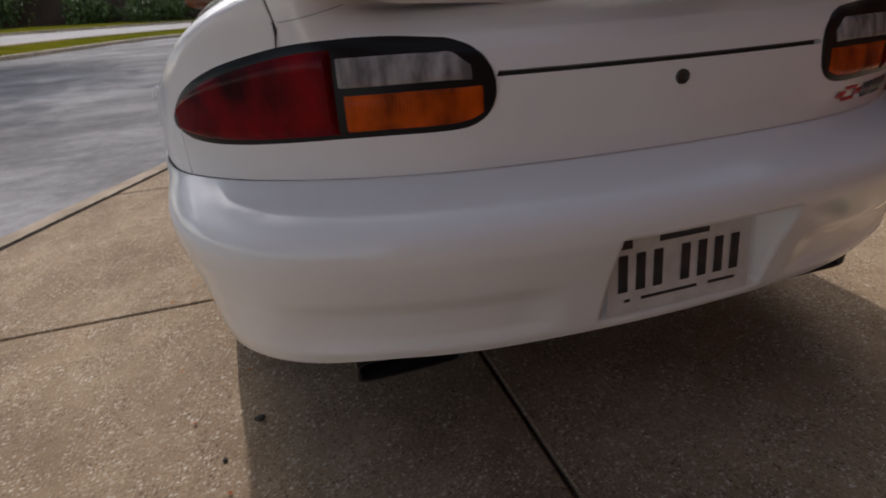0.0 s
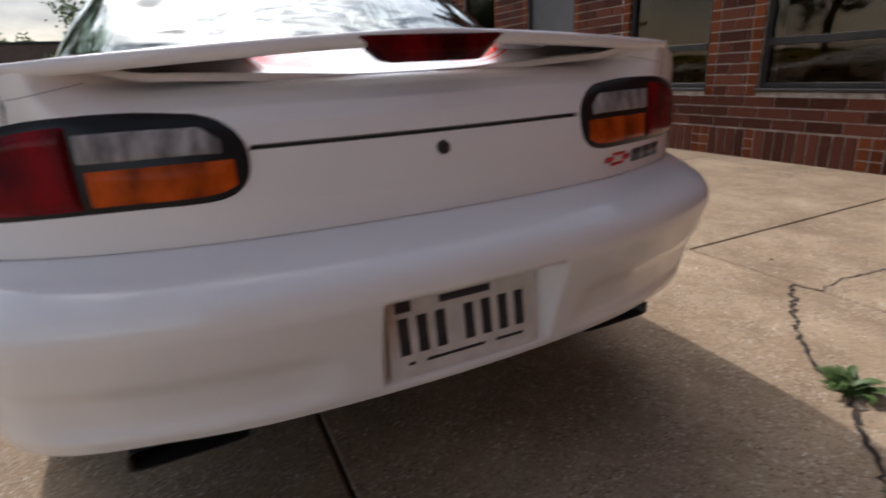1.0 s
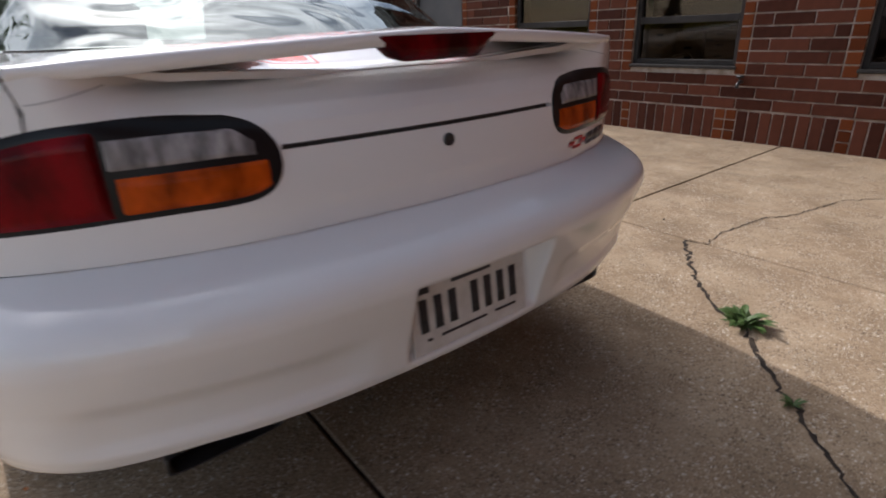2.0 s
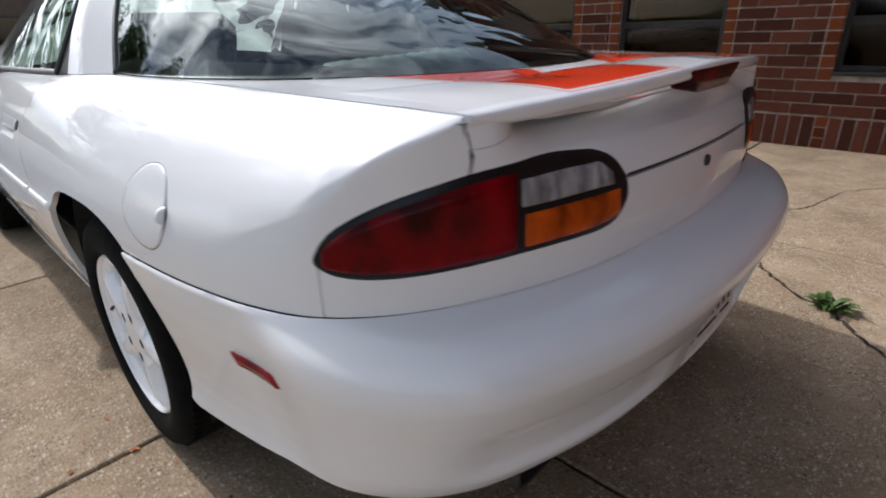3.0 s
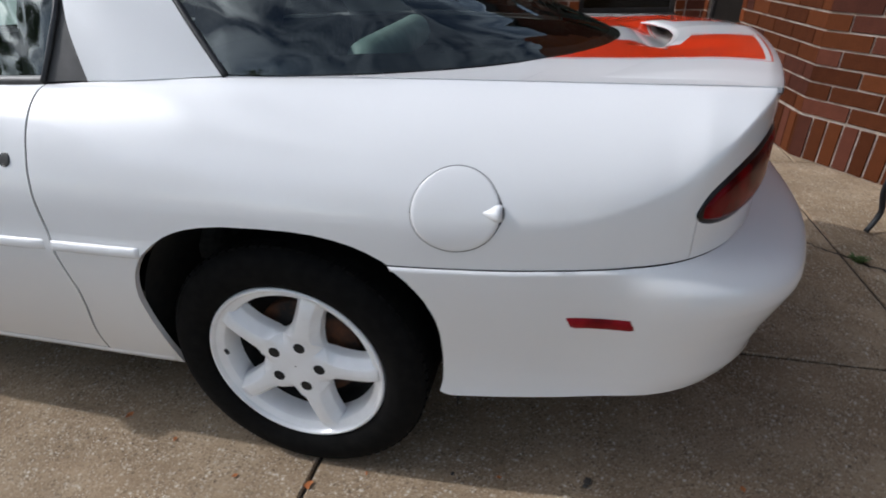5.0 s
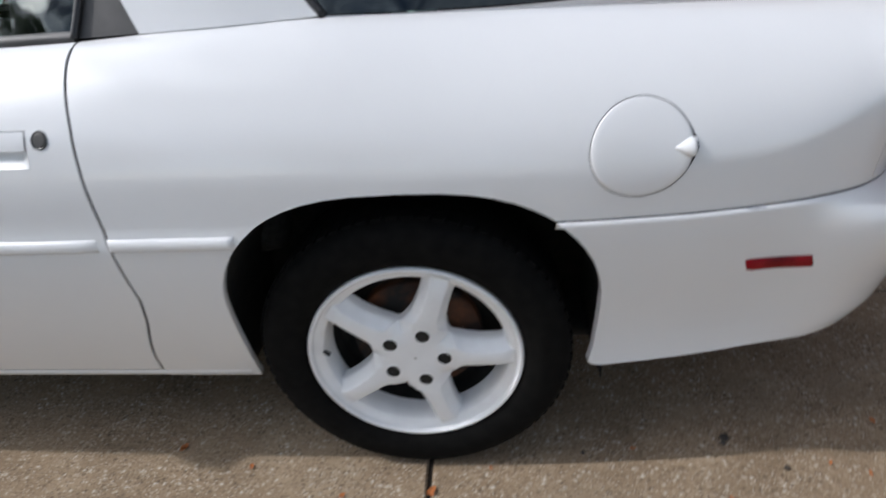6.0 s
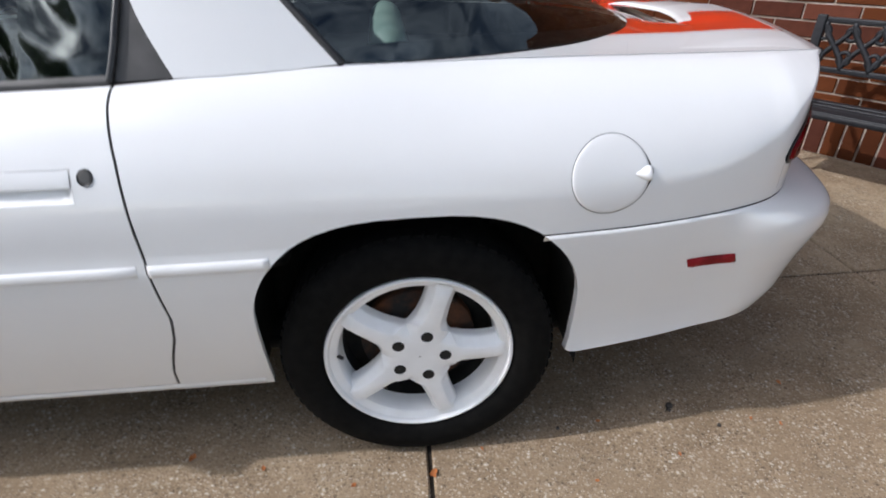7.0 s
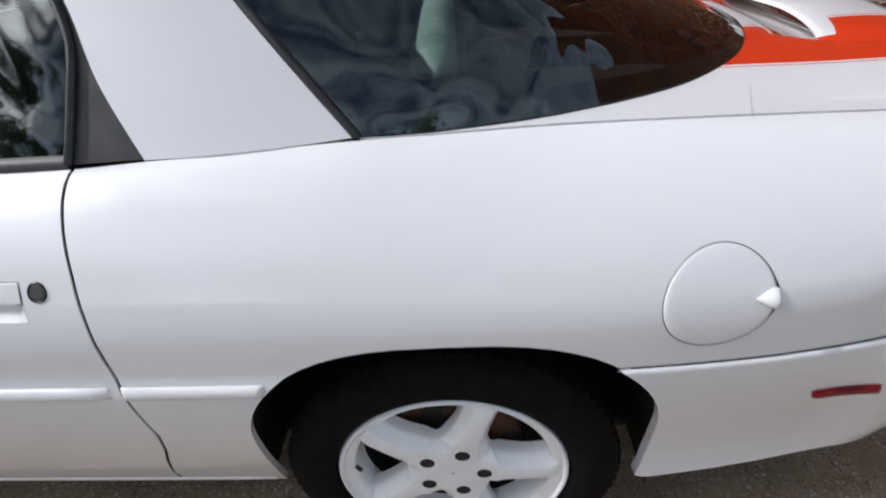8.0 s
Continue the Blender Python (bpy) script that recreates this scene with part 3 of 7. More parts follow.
# how far the shoulder turns in, how high it ends, along the car
TOP_Y = [-0.82, -0.70, -0.48, 0.11, 0.43, 0.545, 1.2, 1.75, 2.6, 3.3, 3.74]
TOP_IN = [0.13, 0.175, 0.215, 0.184, 0.157, 0.15, 0.145, 0.15, 0.17, 0.20, 0.05]
TOP_Z = [0.932, 0.938, 0.945, 0.957, 0.948, 0.941, 0.93, 0.915, 0.87, 0.74, 0.66]
REAR_Z = [0.30, 0.345, 0.37, 0.42, 0.47, 0.52, 0.555, 0.576, 0.595, 0.610, 0.623, 0.634, 0.643, 0.650, 0.655, 0.70, 0.77, 0.80, 0.835, 0.860, 0.880, 0.891, 0.897, 0.902]
REAR_OFF = [0.030, 0.060, 0.072, 0.083, 0.097, 0.115, 0.1265, 0.1275, 0.1215, 0.109, 0.0885, 0.062, 0.034, 0.013, 0.0, 0.004, 0.001, -0.004, -0.015, -0.032, -0.060, -0.084, -0.108, -0.135]


GLASS_KEYS = [(-0.726, 0.113), (-0.700, -0.02), (-0.640, -0.20), (-0.525, -0.42), (-0.39, -0.565), (-0.25, -0.65), (-0.10, -0.70), (0, -0.708)]
LID_KEYS = [(-0.730, 0.118), (-0.717, 0.03), (-0.682, -0.193), (-0.660, -0.47), (-0.650, -0.69), (-0.643, -0.85), (-0.631, -0.957), (-0.631, -0.957), (-0.55, -0.958), (-0.45, -0.945), (-0.25, -0.945), (0, -0.945)]
def deck_flat(x, y):
    z = lerp_at(y, [-1.06, -0.957, -0.85, -0.68, -0.45, 0.0, 0.118], [0.948, 0.9515, 0.952, 0.951, 0.951, 0.956, 0.959])
    return z - smooth01(abs(x), 0.42, 0.66) * lerp_at(y, [-1.0, -0.85, -0.45, 0.118], [0.019, 0.013, 0.006, 0.001])


def deck_z(x, y):
    """The hatch skin, with the bowl that leads under the wing."""
    ax = abs(x)
    front = -0.715 - 0.130 * smooth01(ax, 0.20, 0.32) + 0.30 * x * x
    dip = (1 - smooth01(ax, 0.43, 0.575)) * (1 - smooth01(y, min(front - 0.06, -0.89 + 0.30 * x * x), front))
    return deck_flat(x, y) - (0.052 - 0.017 * smooth01(ax, 0.05, 0.50)) * dip


LID_LEFT = curve_at([(x, y, 0) for x, y in LID_KEYS[:7]], 12)
LID_Y, LID_X = [p.y for p in reversed(LID_LEFT)], [-p.x for p in reversed(LID_LEFT)]


def shoulder_xy(a):
    """Where the rolled shoulder ends: the hatch seam, then the belt line."""
    y = lerp_at(a, PS, PY)
    ye = lerp_at(a, END_S, END_Y) if y < -0.45 else y
    x = lerp_at(ye, LID_Y, LID_X) if ye <= 0.11 else lerp_at(a, PS, PX) - lerp_at(y, TOP_Y, TOP_IN)
    return x, ye


def top_z(s):
    if s < S_GAP:
        return 0.901 + 0.017 * smooth01(s, 0.05, 0.50) + 0.0115 * smooth01(s, 0.45, 0.57)
    x, y = shoulder_xy(s)
    if y < 0.11:
        return deck_z(x, y) - 0.0015
    return lerp_at(y, TOP_Y, TOP_Z)


def seam_z(a):
    """The joint between bumper cover and quarter panel: level round the tail, falling towards the wheel."""
    y = lerp_at(a, PS, PY)
    return 0.6565 - 0.0125 * smooth01(a, S_TIP - 0.08, s_of_y(-0.42)) * (1 - smooth01(y, -0.24, -0.12))


def base_z(s):
    y = lerp_at(s, PS, PY)
    if y < -0.30:
        toe = max(0.0, 1 - max(0.0, -0.350 - y) / 0.036)
        return lerp_at(s, [0, s_of_x(0.5), s_of_x(0.75), s_of_y(-0.62), s_of_y(-0.38)], [0.356, 0.353, 0.327, 0.307, 0.296]) + 0.016 * (1 - math.sqrt(max(0.0, 1 - toe * toe)))
    return lerp_at(y, [-0.30, 0.38, 2.2, 3.0, 3.74], [0.287, 0.24, 0.235, 0.20, 0.18])


TUCK_Z = [0.27, 0.30, 0.33, 0.37, 0.41, 0.45, 0.50, 0.55, 0.60, 0.64]
TUCK = [-0.029, -0.032, -0.035, -0.035, -0.031, -0.025, -0.016, -0.008, -0.002, 0.0]


_ridge = curve_at([(S_GAP, 0.9305, 0), (0.665, 0.9225, 0), (0.704, 0.911, 0), (0.742, 0.899, 0), (0.772, 0.886, 0), (0.802, 0.869, 0), (0.830, 0.850, 0), (0.865, 0.821, 0), (0.892, 0.791, 0), (0.930, 0.758, 0), (1.0, 0.730, 0), (1.10, 0.711, 0), (1.25, 0.70, 0)], 8)
RIDGE_S, RIDGE_Z = [p.x for p in _ridge], [p.y for p in _ridge]
_ends = curve_at([(S_GAP, -0.957, 0), (s_of_x(0.70), -0.905, 0), (S_TIP, -0.825, 0), (s_of_y(-0.70), -0.69, 0), (s_of_y(-0.50), -0.50, 0), (s_of_y(-0.40), -0.40, 0)], 8)
END_S, END_Y = [p.x for p in _ends], [p.y for p in _ends]


# the same shoulder line, eased along the car
_sy = np.linspace(-0.44, 1.5, 195)
_raw = [(shoulder_xy(s_of_y(v))[0], top_z(s_of_y(v))) for v in _sy]
_win = np.hanning(25)[1:-1]
_win = _win / _win.sum()
_pad = lambda q: np.concatenate([2 * q[0] - q[11:0:-1], q, 2 * q[-1] - q[-2:-13:-1]])
EASE_Y = _sy
EASE_X = np.convolve(_pad(np.array([r[0] for r in _raw])), _win, "valid")
EASE_Z = np.convolve(_pad(np.array([r[1] for r in _raw])), _win, "valid")
raw_xy, raw_top = shoulder_xy, top_z


def shoulder_xy(a):
    y = lerp_at(a, PS, PY)
    return (lerp_at(y, EASE_Y, EASE_X), y) if -0.40 < y < 1.45 else raw_xy(a)


def top_z(s):
    y = lerp_at(s, PS, PY)
    return lerp_at(y, EASE_Y, EASE_Z) if -0.40 < y < 1.45 else raw_top(s)


def skin(s, z, out=0.0):
    """The point of the car's skin at the way s from the tail's middle (left positive) and the height z."""
    side, a = (-1 if s >= 0 else 1), abs(s)
    x, y = np.interp(a, PS, PX), np.interp(a, PS, PY)
    tx, ty = np.interp(a, PS, TX), np.interp(a, PS, TY)
    nl = math.hypot(tx, ty)
    nx, ny = ty / nl, -tx / nl
    bulge = 1 - smooth01(a, s_of_x(0.62), s_of_y(-0.64))
    r_off = lerp_at(z, REAR_Z, REAR_OFF)
    if z > 0.655:
        r_off *= 1 - smooth01(a, 0.44, 0.61)
    else:
        # shallow dished band along the lower face
        dish = smooth01(z, 0.372, 0.400) * (1 - smooth01(z, 0.445, 0.490)) * smooth01(a, 0.22, 0.30) * (1 - smooth01(a, 0.62, 0.71))
        r_off -= 0.011 * dish
    off = 0.0
    if z > 0.70 and a >= S_GAP:
        zt = top_z(a)
        zr = lerp_at(a, RIDGE_S, RIDGE_Z)
        h = min(1.0, max(0.0, (z - zr) / (zt - zr)))
        sharp = lerp_at(a, [S_GAP, 0.75, 0.81, 0.86, 0.90, 0.96], [0.85, 0.74, 0.48, 0.22, 0.07, 0.0])
        g = (1 - sharp) * (0.55 * h * h + 0.45 * (1 - math.sqrt(max(0.0, 1 - h * h)))) + sharp * h
        ex, ey = shoulder_xy(a)
        x, y = x + (ex - x) * g, y + (ey - y) * g
    elif z > 0.70:
        off = r_off
    elif z > seam_z(a):
        off = 0.0
    else:
        s_off = -0.088 * max(0.0, (0.62 - z) / 0.38) ** 1.7 + 0.006 * smooth01(0.655 - z, 0.0, 0.03)
        if y < 0.0:
            # behind the wheel: a rolled ledge under the joint, a waist, and a flared foot
            d = min(1.0, (seam_z(a) - z) / 0.009)
            s_off = lerp_at(z, TUCK_Z, TUCK) + 0.008 * math.sqrt(max(0.0, 1 - (1 - d) ** 2))
        off = r_off * bulge + s_off * (1 - bulge)
    off += out
    return Vector((side * (x + nx * off), y + ny * off, z))


def levels(lo, hi, n):
    """Heights from lo to hi, packed towards the rolled shoulder."""
    return [lo + (hi - lo) * math.sin(0.5 * math.pi * (k / n)) ** 1.0 * 0.55 + (hi - lo) * (k / n) * 0.45 for k in range(n + 1)]


def arch_line():
    """The wheel opening about its hub as a convex line from the front foot over the top to the rear foot."""
    pts = [(0.372, 0.10), (0.352, 0.36)]
    for k in range(29):
        t = math.pi * k / 28
        c, d = math.cos(t), math.sin(t)
        half = 0.345 if c > 0 else 0.360
        pts.append((half * math.copysign(abs(c) ** (0.70 if c > 0 else 0.74), c), 0.45 + 0.256 * d ** 0.96))
    return pts + [(-0.361, 0.40), (-0.358, 0.34), (-0.347, 0.29), (-0.29, 0.20), (-0.17, 0.10)]


ARCH = arch_line()


def cut_arch(bm, yc=0.0, grow=1.0):
    """Cut the wheel opening out of a sheet along its line."""
    live = {f for f in bm.faces if any(abs(v.co.y - yc) < 0.42 and v.co.z < 0.74 for v in f.verts)}
    line = [(y * grow, 0.40 + (z - 0.40) * grow) for y, z in ARCH]
    wide = 0.012 + max(abs(y) for y, z in line)
    for (y0, z0), (y1, z1) in zip(line, line[1:]):
        n = Vector((0, -(z1 - z0), y1 - y0))
        if n.length < 1e-6:
            continue
        n.normalize()
        if n.dot(Vector((0, -y0, 0.40 - z0))) > 0:
            n.negate()
        p = Vector((0, y0 + yc, z0))
        live = {f for f in live if f.is_valid}
        geom = list(live) + list({e for f in live for e in f.edges}) + list({v for f in live for v in f.verts})
        r = bmesh.ops.bisect_plane(bm, geom=geom, dist=1e-6, plane_co=p, plane_no=n)
        cand = {f for f in r["geom"] if isinstance(f, bmesh.types.BMFace)} | {f for f in live if f.is_valid}
        live = {f for f in cand if f.is_valid and (f.calc_center_median() - p).dot(n) < 0}
    bmesh.ops.delete(bm, geom=[f for f in live if f.is_valid], context="FACES")
    bmesh.ops.remove_doubles(bm, verts=bm.verts[:], dist=0.0004)

    def inside(v):
        y, z = v.co.y - yc, v.co.z
        return abs(y) < wide and all((z - z0) * (y1 - y0) - (y - y0) * (z1 - z0) > 0.0008 * math.hypot(y1 - y0, z1 - z0) for (y0, z0), (y1, z1) in zip(line, line[1:]))
    bad = [v for v in bm.verts if inside(v)]
    if len(bad) < 40:
        bmesh.ops.delete(bm, geom=bad, context="VERTS")


car = thing("car", "white two-door sports coupe with orange tail stripes, parked on concrete", "car")

# rear bumper cover, with the recess for the plate
REC = (-0.168, 0.186, 0.374, 0.553)


def bumper():
    ss = sorted(set(list(np.linspace(0, s_of_x(0.25), 42)) + list(np.linspace(s_of_x(0.25), s_of_y(-0.40), 80)) + [s_of_y(-0.40 + 0.006 * k) for k in range(36)]))
    ss = [-s for s in reversed(ss[1:])] + list(ss)
    rows = []
    for s in ss:
        lo = base_z(abs(s))
        row = []
        hi = seam_z(abs(s)) - 0.0006
        for z in [lo + (hi - 0.014 - lo) * k / 40 for k in range(41)] + [hi - d for d in (0.011, 0.008, 0.0055, 0.0035, 0.002, 0.0009, 0.0)]:
            p = skin(s, z)
            if abs(s) < 0.3 and REC[0] < p.x < REC[1] and REC[2] < z < REC[3]:
                d = min(p.x - REC[0], REC[1] - p.x, z - REC[2], REC[3] - z)
                p.y += (-1.098 - 0.012 * (0.55 - z) / 0.16 - p.y) * smooth01(d, 0.0, 0.009)
            row.append(p)
        rows.append(row)
    bm = sheet(rows)
    face_out(bm, (0, -0.4, 0.5))
    cut_arch(bm)
    flange(bm, 0.02)
    return bm


part("rear_bumper", bumper(), M_PAINT, car, "white moulded rear bumper cover with plate recess")

# lamp outline on the skin: lower and upper edge over s
LAMP_S = [0.3215, 0.3235, 0.330, 0.345, 0.370, 0.41, 0.47, 0.55, 0.635, 0.73, 0.79, 0.830, 0.851, 0.862, 0.867]
LAMP_LO = [0.783, 0.765, 0.748, 0.732, 0.722, 0.7185, 0.718, 0.716, 0.713, 0.711, 0.713, 0.719, 0.727, 0.736, 0.745]
LAMP_HI = [0.784, 0.802, 0.819, 0.838, 0.852, 0.862, 0.867, 0.867, 0.861, 0.841, 0.820, 0.798, 0.779, 0.762, 0.750]


_lo = curve_at([(a, b, 0) for a, b in zip(LAMP_S, LAMP_LO)], 8)
_hi = curve_at([(a, b, 0) for a, b in zip(LAMP_S, LAMP_HI)], 8)
LAMP_S, LAMP_LO, LAMP_HI = [p.x for p in _lo], [p.y for p in _lo], [p.y for p in _hi]


def lamp_mid(s):
    return 0.5 * (lerp_at(s, LAMP_S, LAMP_LO) + lerp_at(s, LAMP_S, LAMP_HI))


def patch(ss, lo, hi, n, out=0.0, shoulder=False):
    rows = []
    for s in ss:
        a, b = lo(s), hi(s)
        zs = levels(a, b, n) if shoulder else [a + (b - a) * k / n for k in range(n + 1)]
        rows.append([skin(s, z, out) for z in zs])
    bm = sheet(rows)
    face_out(bm, (0, 0.6, 0.55))
    return bm


def span(a, b, n):
    return [a + (b - a) * k / n for k in range(n + 1)]


def lean(s, z):
    """The joint beside the lamp leans outwards with height; panels next to it follow."""
    near = max(0.0, 1 - abs(abs(s) - S_GAP) / 0.12)
    return s + math.copysign(0.27 * (z - 0.885) * near, s)


# painted panel between the lamps and above the bumper
ss = span(-S_TIP + 0.002, S_TIP - 0.002, 150)
bm = patch(ss, lambda s: seam_z(abs(s)) + 0.001, lambda s: 0.7965 if abs(s) < 0.325 else lamp_mid(abs(s)), 10)
flange(bm, 0.012)
part("rear_panel", bm, M_PAINT, car)

# upright face of the hatch under the wing
ss = span(-S_GAP + 0.0028, S_GAP - 0.0028, 120)
rows = []
for s in ss:
    z0, z1 = 0.8045 if abs(s) < 0.325 else lamp_mid(abs(s)), top_z(abs(s))
    rows.append([skin(lean(s, z), z) for z in span(z0, z1, 40)])
bm = sheet(rows)
face_out(bm, (0, 0.6, 0.55))
flange(bm, 0.012)
hatch_face = part("hatch_face", bm, M_PAINT, car)


# rear quarter panels
def door_edge(z):
    return lerp_at(z, [0.26, 0.32, 0.38, 0.44, 0.50, 0.56, 0.634, 0.70, 0.77, 0.83, 0.88, 0.914, 0.945], [0.573, 0.563, 0.543, 0.519, 0.505, 0.508, 0.512, 0.514, 0.517, 0.523, 0.533, 0.539, 0.541])


def quarter_column(u, s_flat=None):
    """Points from the bumper seam up the flank, round the soft ridge and over to the hatch seam."""
    s0 = s_flat if s_flat is not None else S_TIP + (s_of_y(0.52) - S_TIP) * u

    def at(z):
        return lean(s_flat, z) if s_flat is not None else S_TIP + (s_of_y(door_edge(z) - 0.0025) - S_TIP) * u
    zr, zt = lerp_at(s0, RIDGE_S, RIDGE_Z), top_z(s0)
    r = lerp_at(s0, [S_GAP, 0.70, 0.80, 0.87, 0.93, 1.1], [0.003, 0.008, 0.014, 0.036, 0.062, 0.038])
    zb = seam_z(s0) + 0.0010
    z_mid = min(0.742, zb + 0.6 * (zr - r - zb))
    zs = [zb + (z_mid - zb) * k / 8 for k in range(8)] + [z_mid + (zr - r - z_mid) * k / 10 for k in range(11)]
    low = [skin(at(z), z) for z in zs]

    def over(h):
        s = at(zr + (zt - zr) * h)
        a = lerp_at(s, RIDGE_S, RIDGE_Z)
        return skin(s, a + (top_z(s) - a) * h)
    peak = over(0.0)
    ex, ey = shoulder_xy(s0)
    h1 = min(0.34, r / max(1e-3, (Vector((abs(peak.x), peak.y, zr)) - Vector((ex, ey, zt))).length))
    up = [over(h1 + (1 - h1) * (0.45 * k / 22 + 0.55 * math.sin(0.5 * math.pi * k / 22))) for k in range(23)]
    bend = []
    for k in range(1, 8):
        t = k / 8
        bend.append((1 - t) ** 2 * low[-1] + 2 * t * (1 - t) * peak + t * t * up[0])
    return low + bend + up


def quarter():
    """One grid: over the lamp, along the flank, and down before the wheel."""
    bm = bmesh.new()
    cols = []
    for s in span(S_GAP + 0.0028, S_TIP, 30)[:-1]:
        cols.append({k: bm.verts.new(p) for k, p in enumerate(quarter_column(0, s)) if k >= 8})
    n = 116
    low = base_z(s_of_y(0.45))
    for i in range(n + 1):
        u = i / n
        col = {k: bm.verts.new(p) for k, p in enumerate(quarter_column(u))}
        if col[0].co.y > 0.06:
            for k in range(1, 33):
                z = 0.6575 + (low - 0.6575) * k / 32
                s = S_TIP + (s_of_y(door_edge(z) - 0.0025) - S_TIP) * u
                col[-k] = bm.verts.new(skin(s, z))
        cols.append(col)
    for a, b in zip(cols, cols[1:]):
        for k in a:
            if k + 1 in a and k in b and k + 1 in b:
                bm.faces.new((a[k], a[k + 1], b[k + 1], b[k]))
    face_out(bm, (0, 0.2, 0.55))
    cut_arch(bm)
    flange(bm, 0.014)
    return bm


bm = quarter()
bm2 = mirrored(bm)
part("quarter_panel", bm, M_PAINT, car)
part("quarter_panel", bm2, M_PAINT, car)


# doors, front wings, nose
def strip(y0, y1, n, lo=None, m=40):
    rows = []
    for i in range(n + 1):
        u = i / n
        row = []
        for k in range(m + 1):
            zr = 0.45 * k / m + 0.55 * math.sin(0.5 * math.pi * k / m)
            z = (lo if lo else 0.24) + (0.94 - (lo if lo else 0.24)) * zr
            s = s_of_y(y0(z) + (y1(z) - y0(z)) * u)
            a, b = (lo if lo else base_z(s)), top_z(s)
            row.append(skin(s, a + (b - a) * zr))
        rows.append(row)
    bm = sheet(rows)
    face_out(bm, (0, 1.2, 0.55))
    return bm


# opening for the handle: front and back, bottom and top
CUP = (0.602, 0.828, 0.769, 0.827)
bm = strip(lambda z: door_edge(z) + 0.0036, lambda z: 1.80 - 0.02 * z, 60, lo=0.268)
near = {f for f in bm.faces if 0.5 < f.calc_center_median().y < 0.95 and 0.70 < f.calc_center_median().z < 0.88}
for axis, at in ((1, CUP[0]), (1, CUP[1]), (2, CUP[2]), (2, CUP[3])):
    near = {f for f in near if f.is_valid}
    geom = list(near) + list({e for f in near for e in f.edges}) + list({v for f in near for v in f.verts})
    r = bmesh.ops.bisect_plane(bm, geom=geom, dist=1e-6, plane_co=Vector((0, at, at)), plane_no=Vector((0, axis == 1, axis == 2)))
    near |= {f for f in r["geom"] if isinstance(f, bmesh.types.BMFace)}
bmesh.ops.delete(bm, geom=[f for f in near if f.is_valid and CUP[0] < f.calc_center_median().y < CUP[1] and CUP[2] < f.calc_center_median().z < CUP[3]], context="FACES")
flange(bm, 0.014)
two = mirrored(bm)
door = part("door", bm, M_PAINT, car, "closed white driver's door with flush handle")
door_r = part("door", two, M_PAINT, car)
bm = strip(lambda z: 1.806 - 0.02 * z, lambda z: 3.2, 70)
cut_arch(bm, 2.567)
flange(bm, 0.014)
two = mirrored(bm)
part("front_wing", bm, M_PAINT, car)
part("front_wing", two, M_PAINT, car)
ss = span(s_of_y(3.205), S_END - 0.0005, 40)
ss = ss + [-s for s in reversed(ss)]
rows = [[skin(s, base_z(abs(s)) + (top_z(abs(s)) - base_z(abs(s))) * k / 20) for k in range(21)] for s in ss]
bm = sheet(rows)
face_out(bm, (0, 2.5, 0.5))
part("front_bumper", bm, M_PAINT, car)
# sill under the door
rows = []
for i in range(40):
    y = 0.372 + (2.16 - 0.372) * i / 39
    s = s_of_y(y)
    p = skin(s, 0.264)
    rows.append([p + Vector((0.001, 0, 0)), p + Vector((-0.001, 0, -0.004)), p + Vector((0.004, 0, -0.018)), p + Vector((0.04, 0, -0.028))])
bm = sheet(rows)
two = mirrored(bm)
part("sill", bm, M_PAINT, car)
part("sill", two, M_PAINT, car)

# dark strip in the gap behind the door, painting the gap's shade
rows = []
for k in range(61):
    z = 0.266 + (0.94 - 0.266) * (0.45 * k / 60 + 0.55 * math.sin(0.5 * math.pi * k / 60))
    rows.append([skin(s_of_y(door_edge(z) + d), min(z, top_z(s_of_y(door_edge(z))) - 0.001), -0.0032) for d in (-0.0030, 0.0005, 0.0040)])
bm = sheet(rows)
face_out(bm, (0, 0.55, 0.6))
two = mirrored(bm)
part("door_gap_shade", bm, M_GAPSHADE, car)
part("door_gap_shade", two, M_GAPSHADE, car)

# rubbing strip along the flank
for y0, y1 in ((0.285, 0.512), (0.532, 1.79)):
    rows = []
    for i in range(41):
        y = y0 + (y1 - y0) * i / 40
        s = s_of_y(y)
        end = min(1.0, min(i, 40 - i) / 1.0)
        rows.append([skin(s, 0.640, 0.0005)] + [skin(s, z, o * end + 0.0005) for z, o in ((0.639, 0.004), (0.634, 0.007), (0.622, 0.007), (0.617, 0.004))] + [skin(s, 0.616, 0.0005)])
    bm = sheet(rows)
    face_out(bm, (0, 0.5, 0.62))
    two = mirrored(bm)
    part("rub_strip", bm, M_PAINT, car)
    part("rub_strip", two, M_PAINT, car)

# shell added just inside the skin, dark as shade, so that the gaps between panels read as gaps
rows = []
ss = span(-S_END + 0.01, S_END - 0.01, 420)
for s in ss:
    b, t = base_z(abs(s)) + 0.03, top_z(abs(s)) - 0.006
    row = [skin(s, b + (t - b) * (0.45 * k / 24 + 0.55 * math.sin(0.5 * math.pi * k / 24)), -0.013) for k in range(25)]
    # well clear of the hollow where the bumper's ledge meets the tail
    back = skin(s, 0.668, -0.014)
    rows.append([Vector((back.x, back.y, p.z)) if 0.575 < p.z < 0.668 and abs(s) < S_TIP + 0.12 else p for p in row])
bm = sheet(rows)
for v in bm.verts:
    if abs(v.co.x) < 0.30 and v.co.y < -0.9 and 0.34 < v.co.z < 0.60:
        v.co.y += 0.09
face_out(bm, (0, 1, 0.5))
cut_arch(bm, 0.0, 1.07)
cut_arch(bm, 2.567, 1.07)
part("inner_shell", bm, M_GAPSHADE, car)

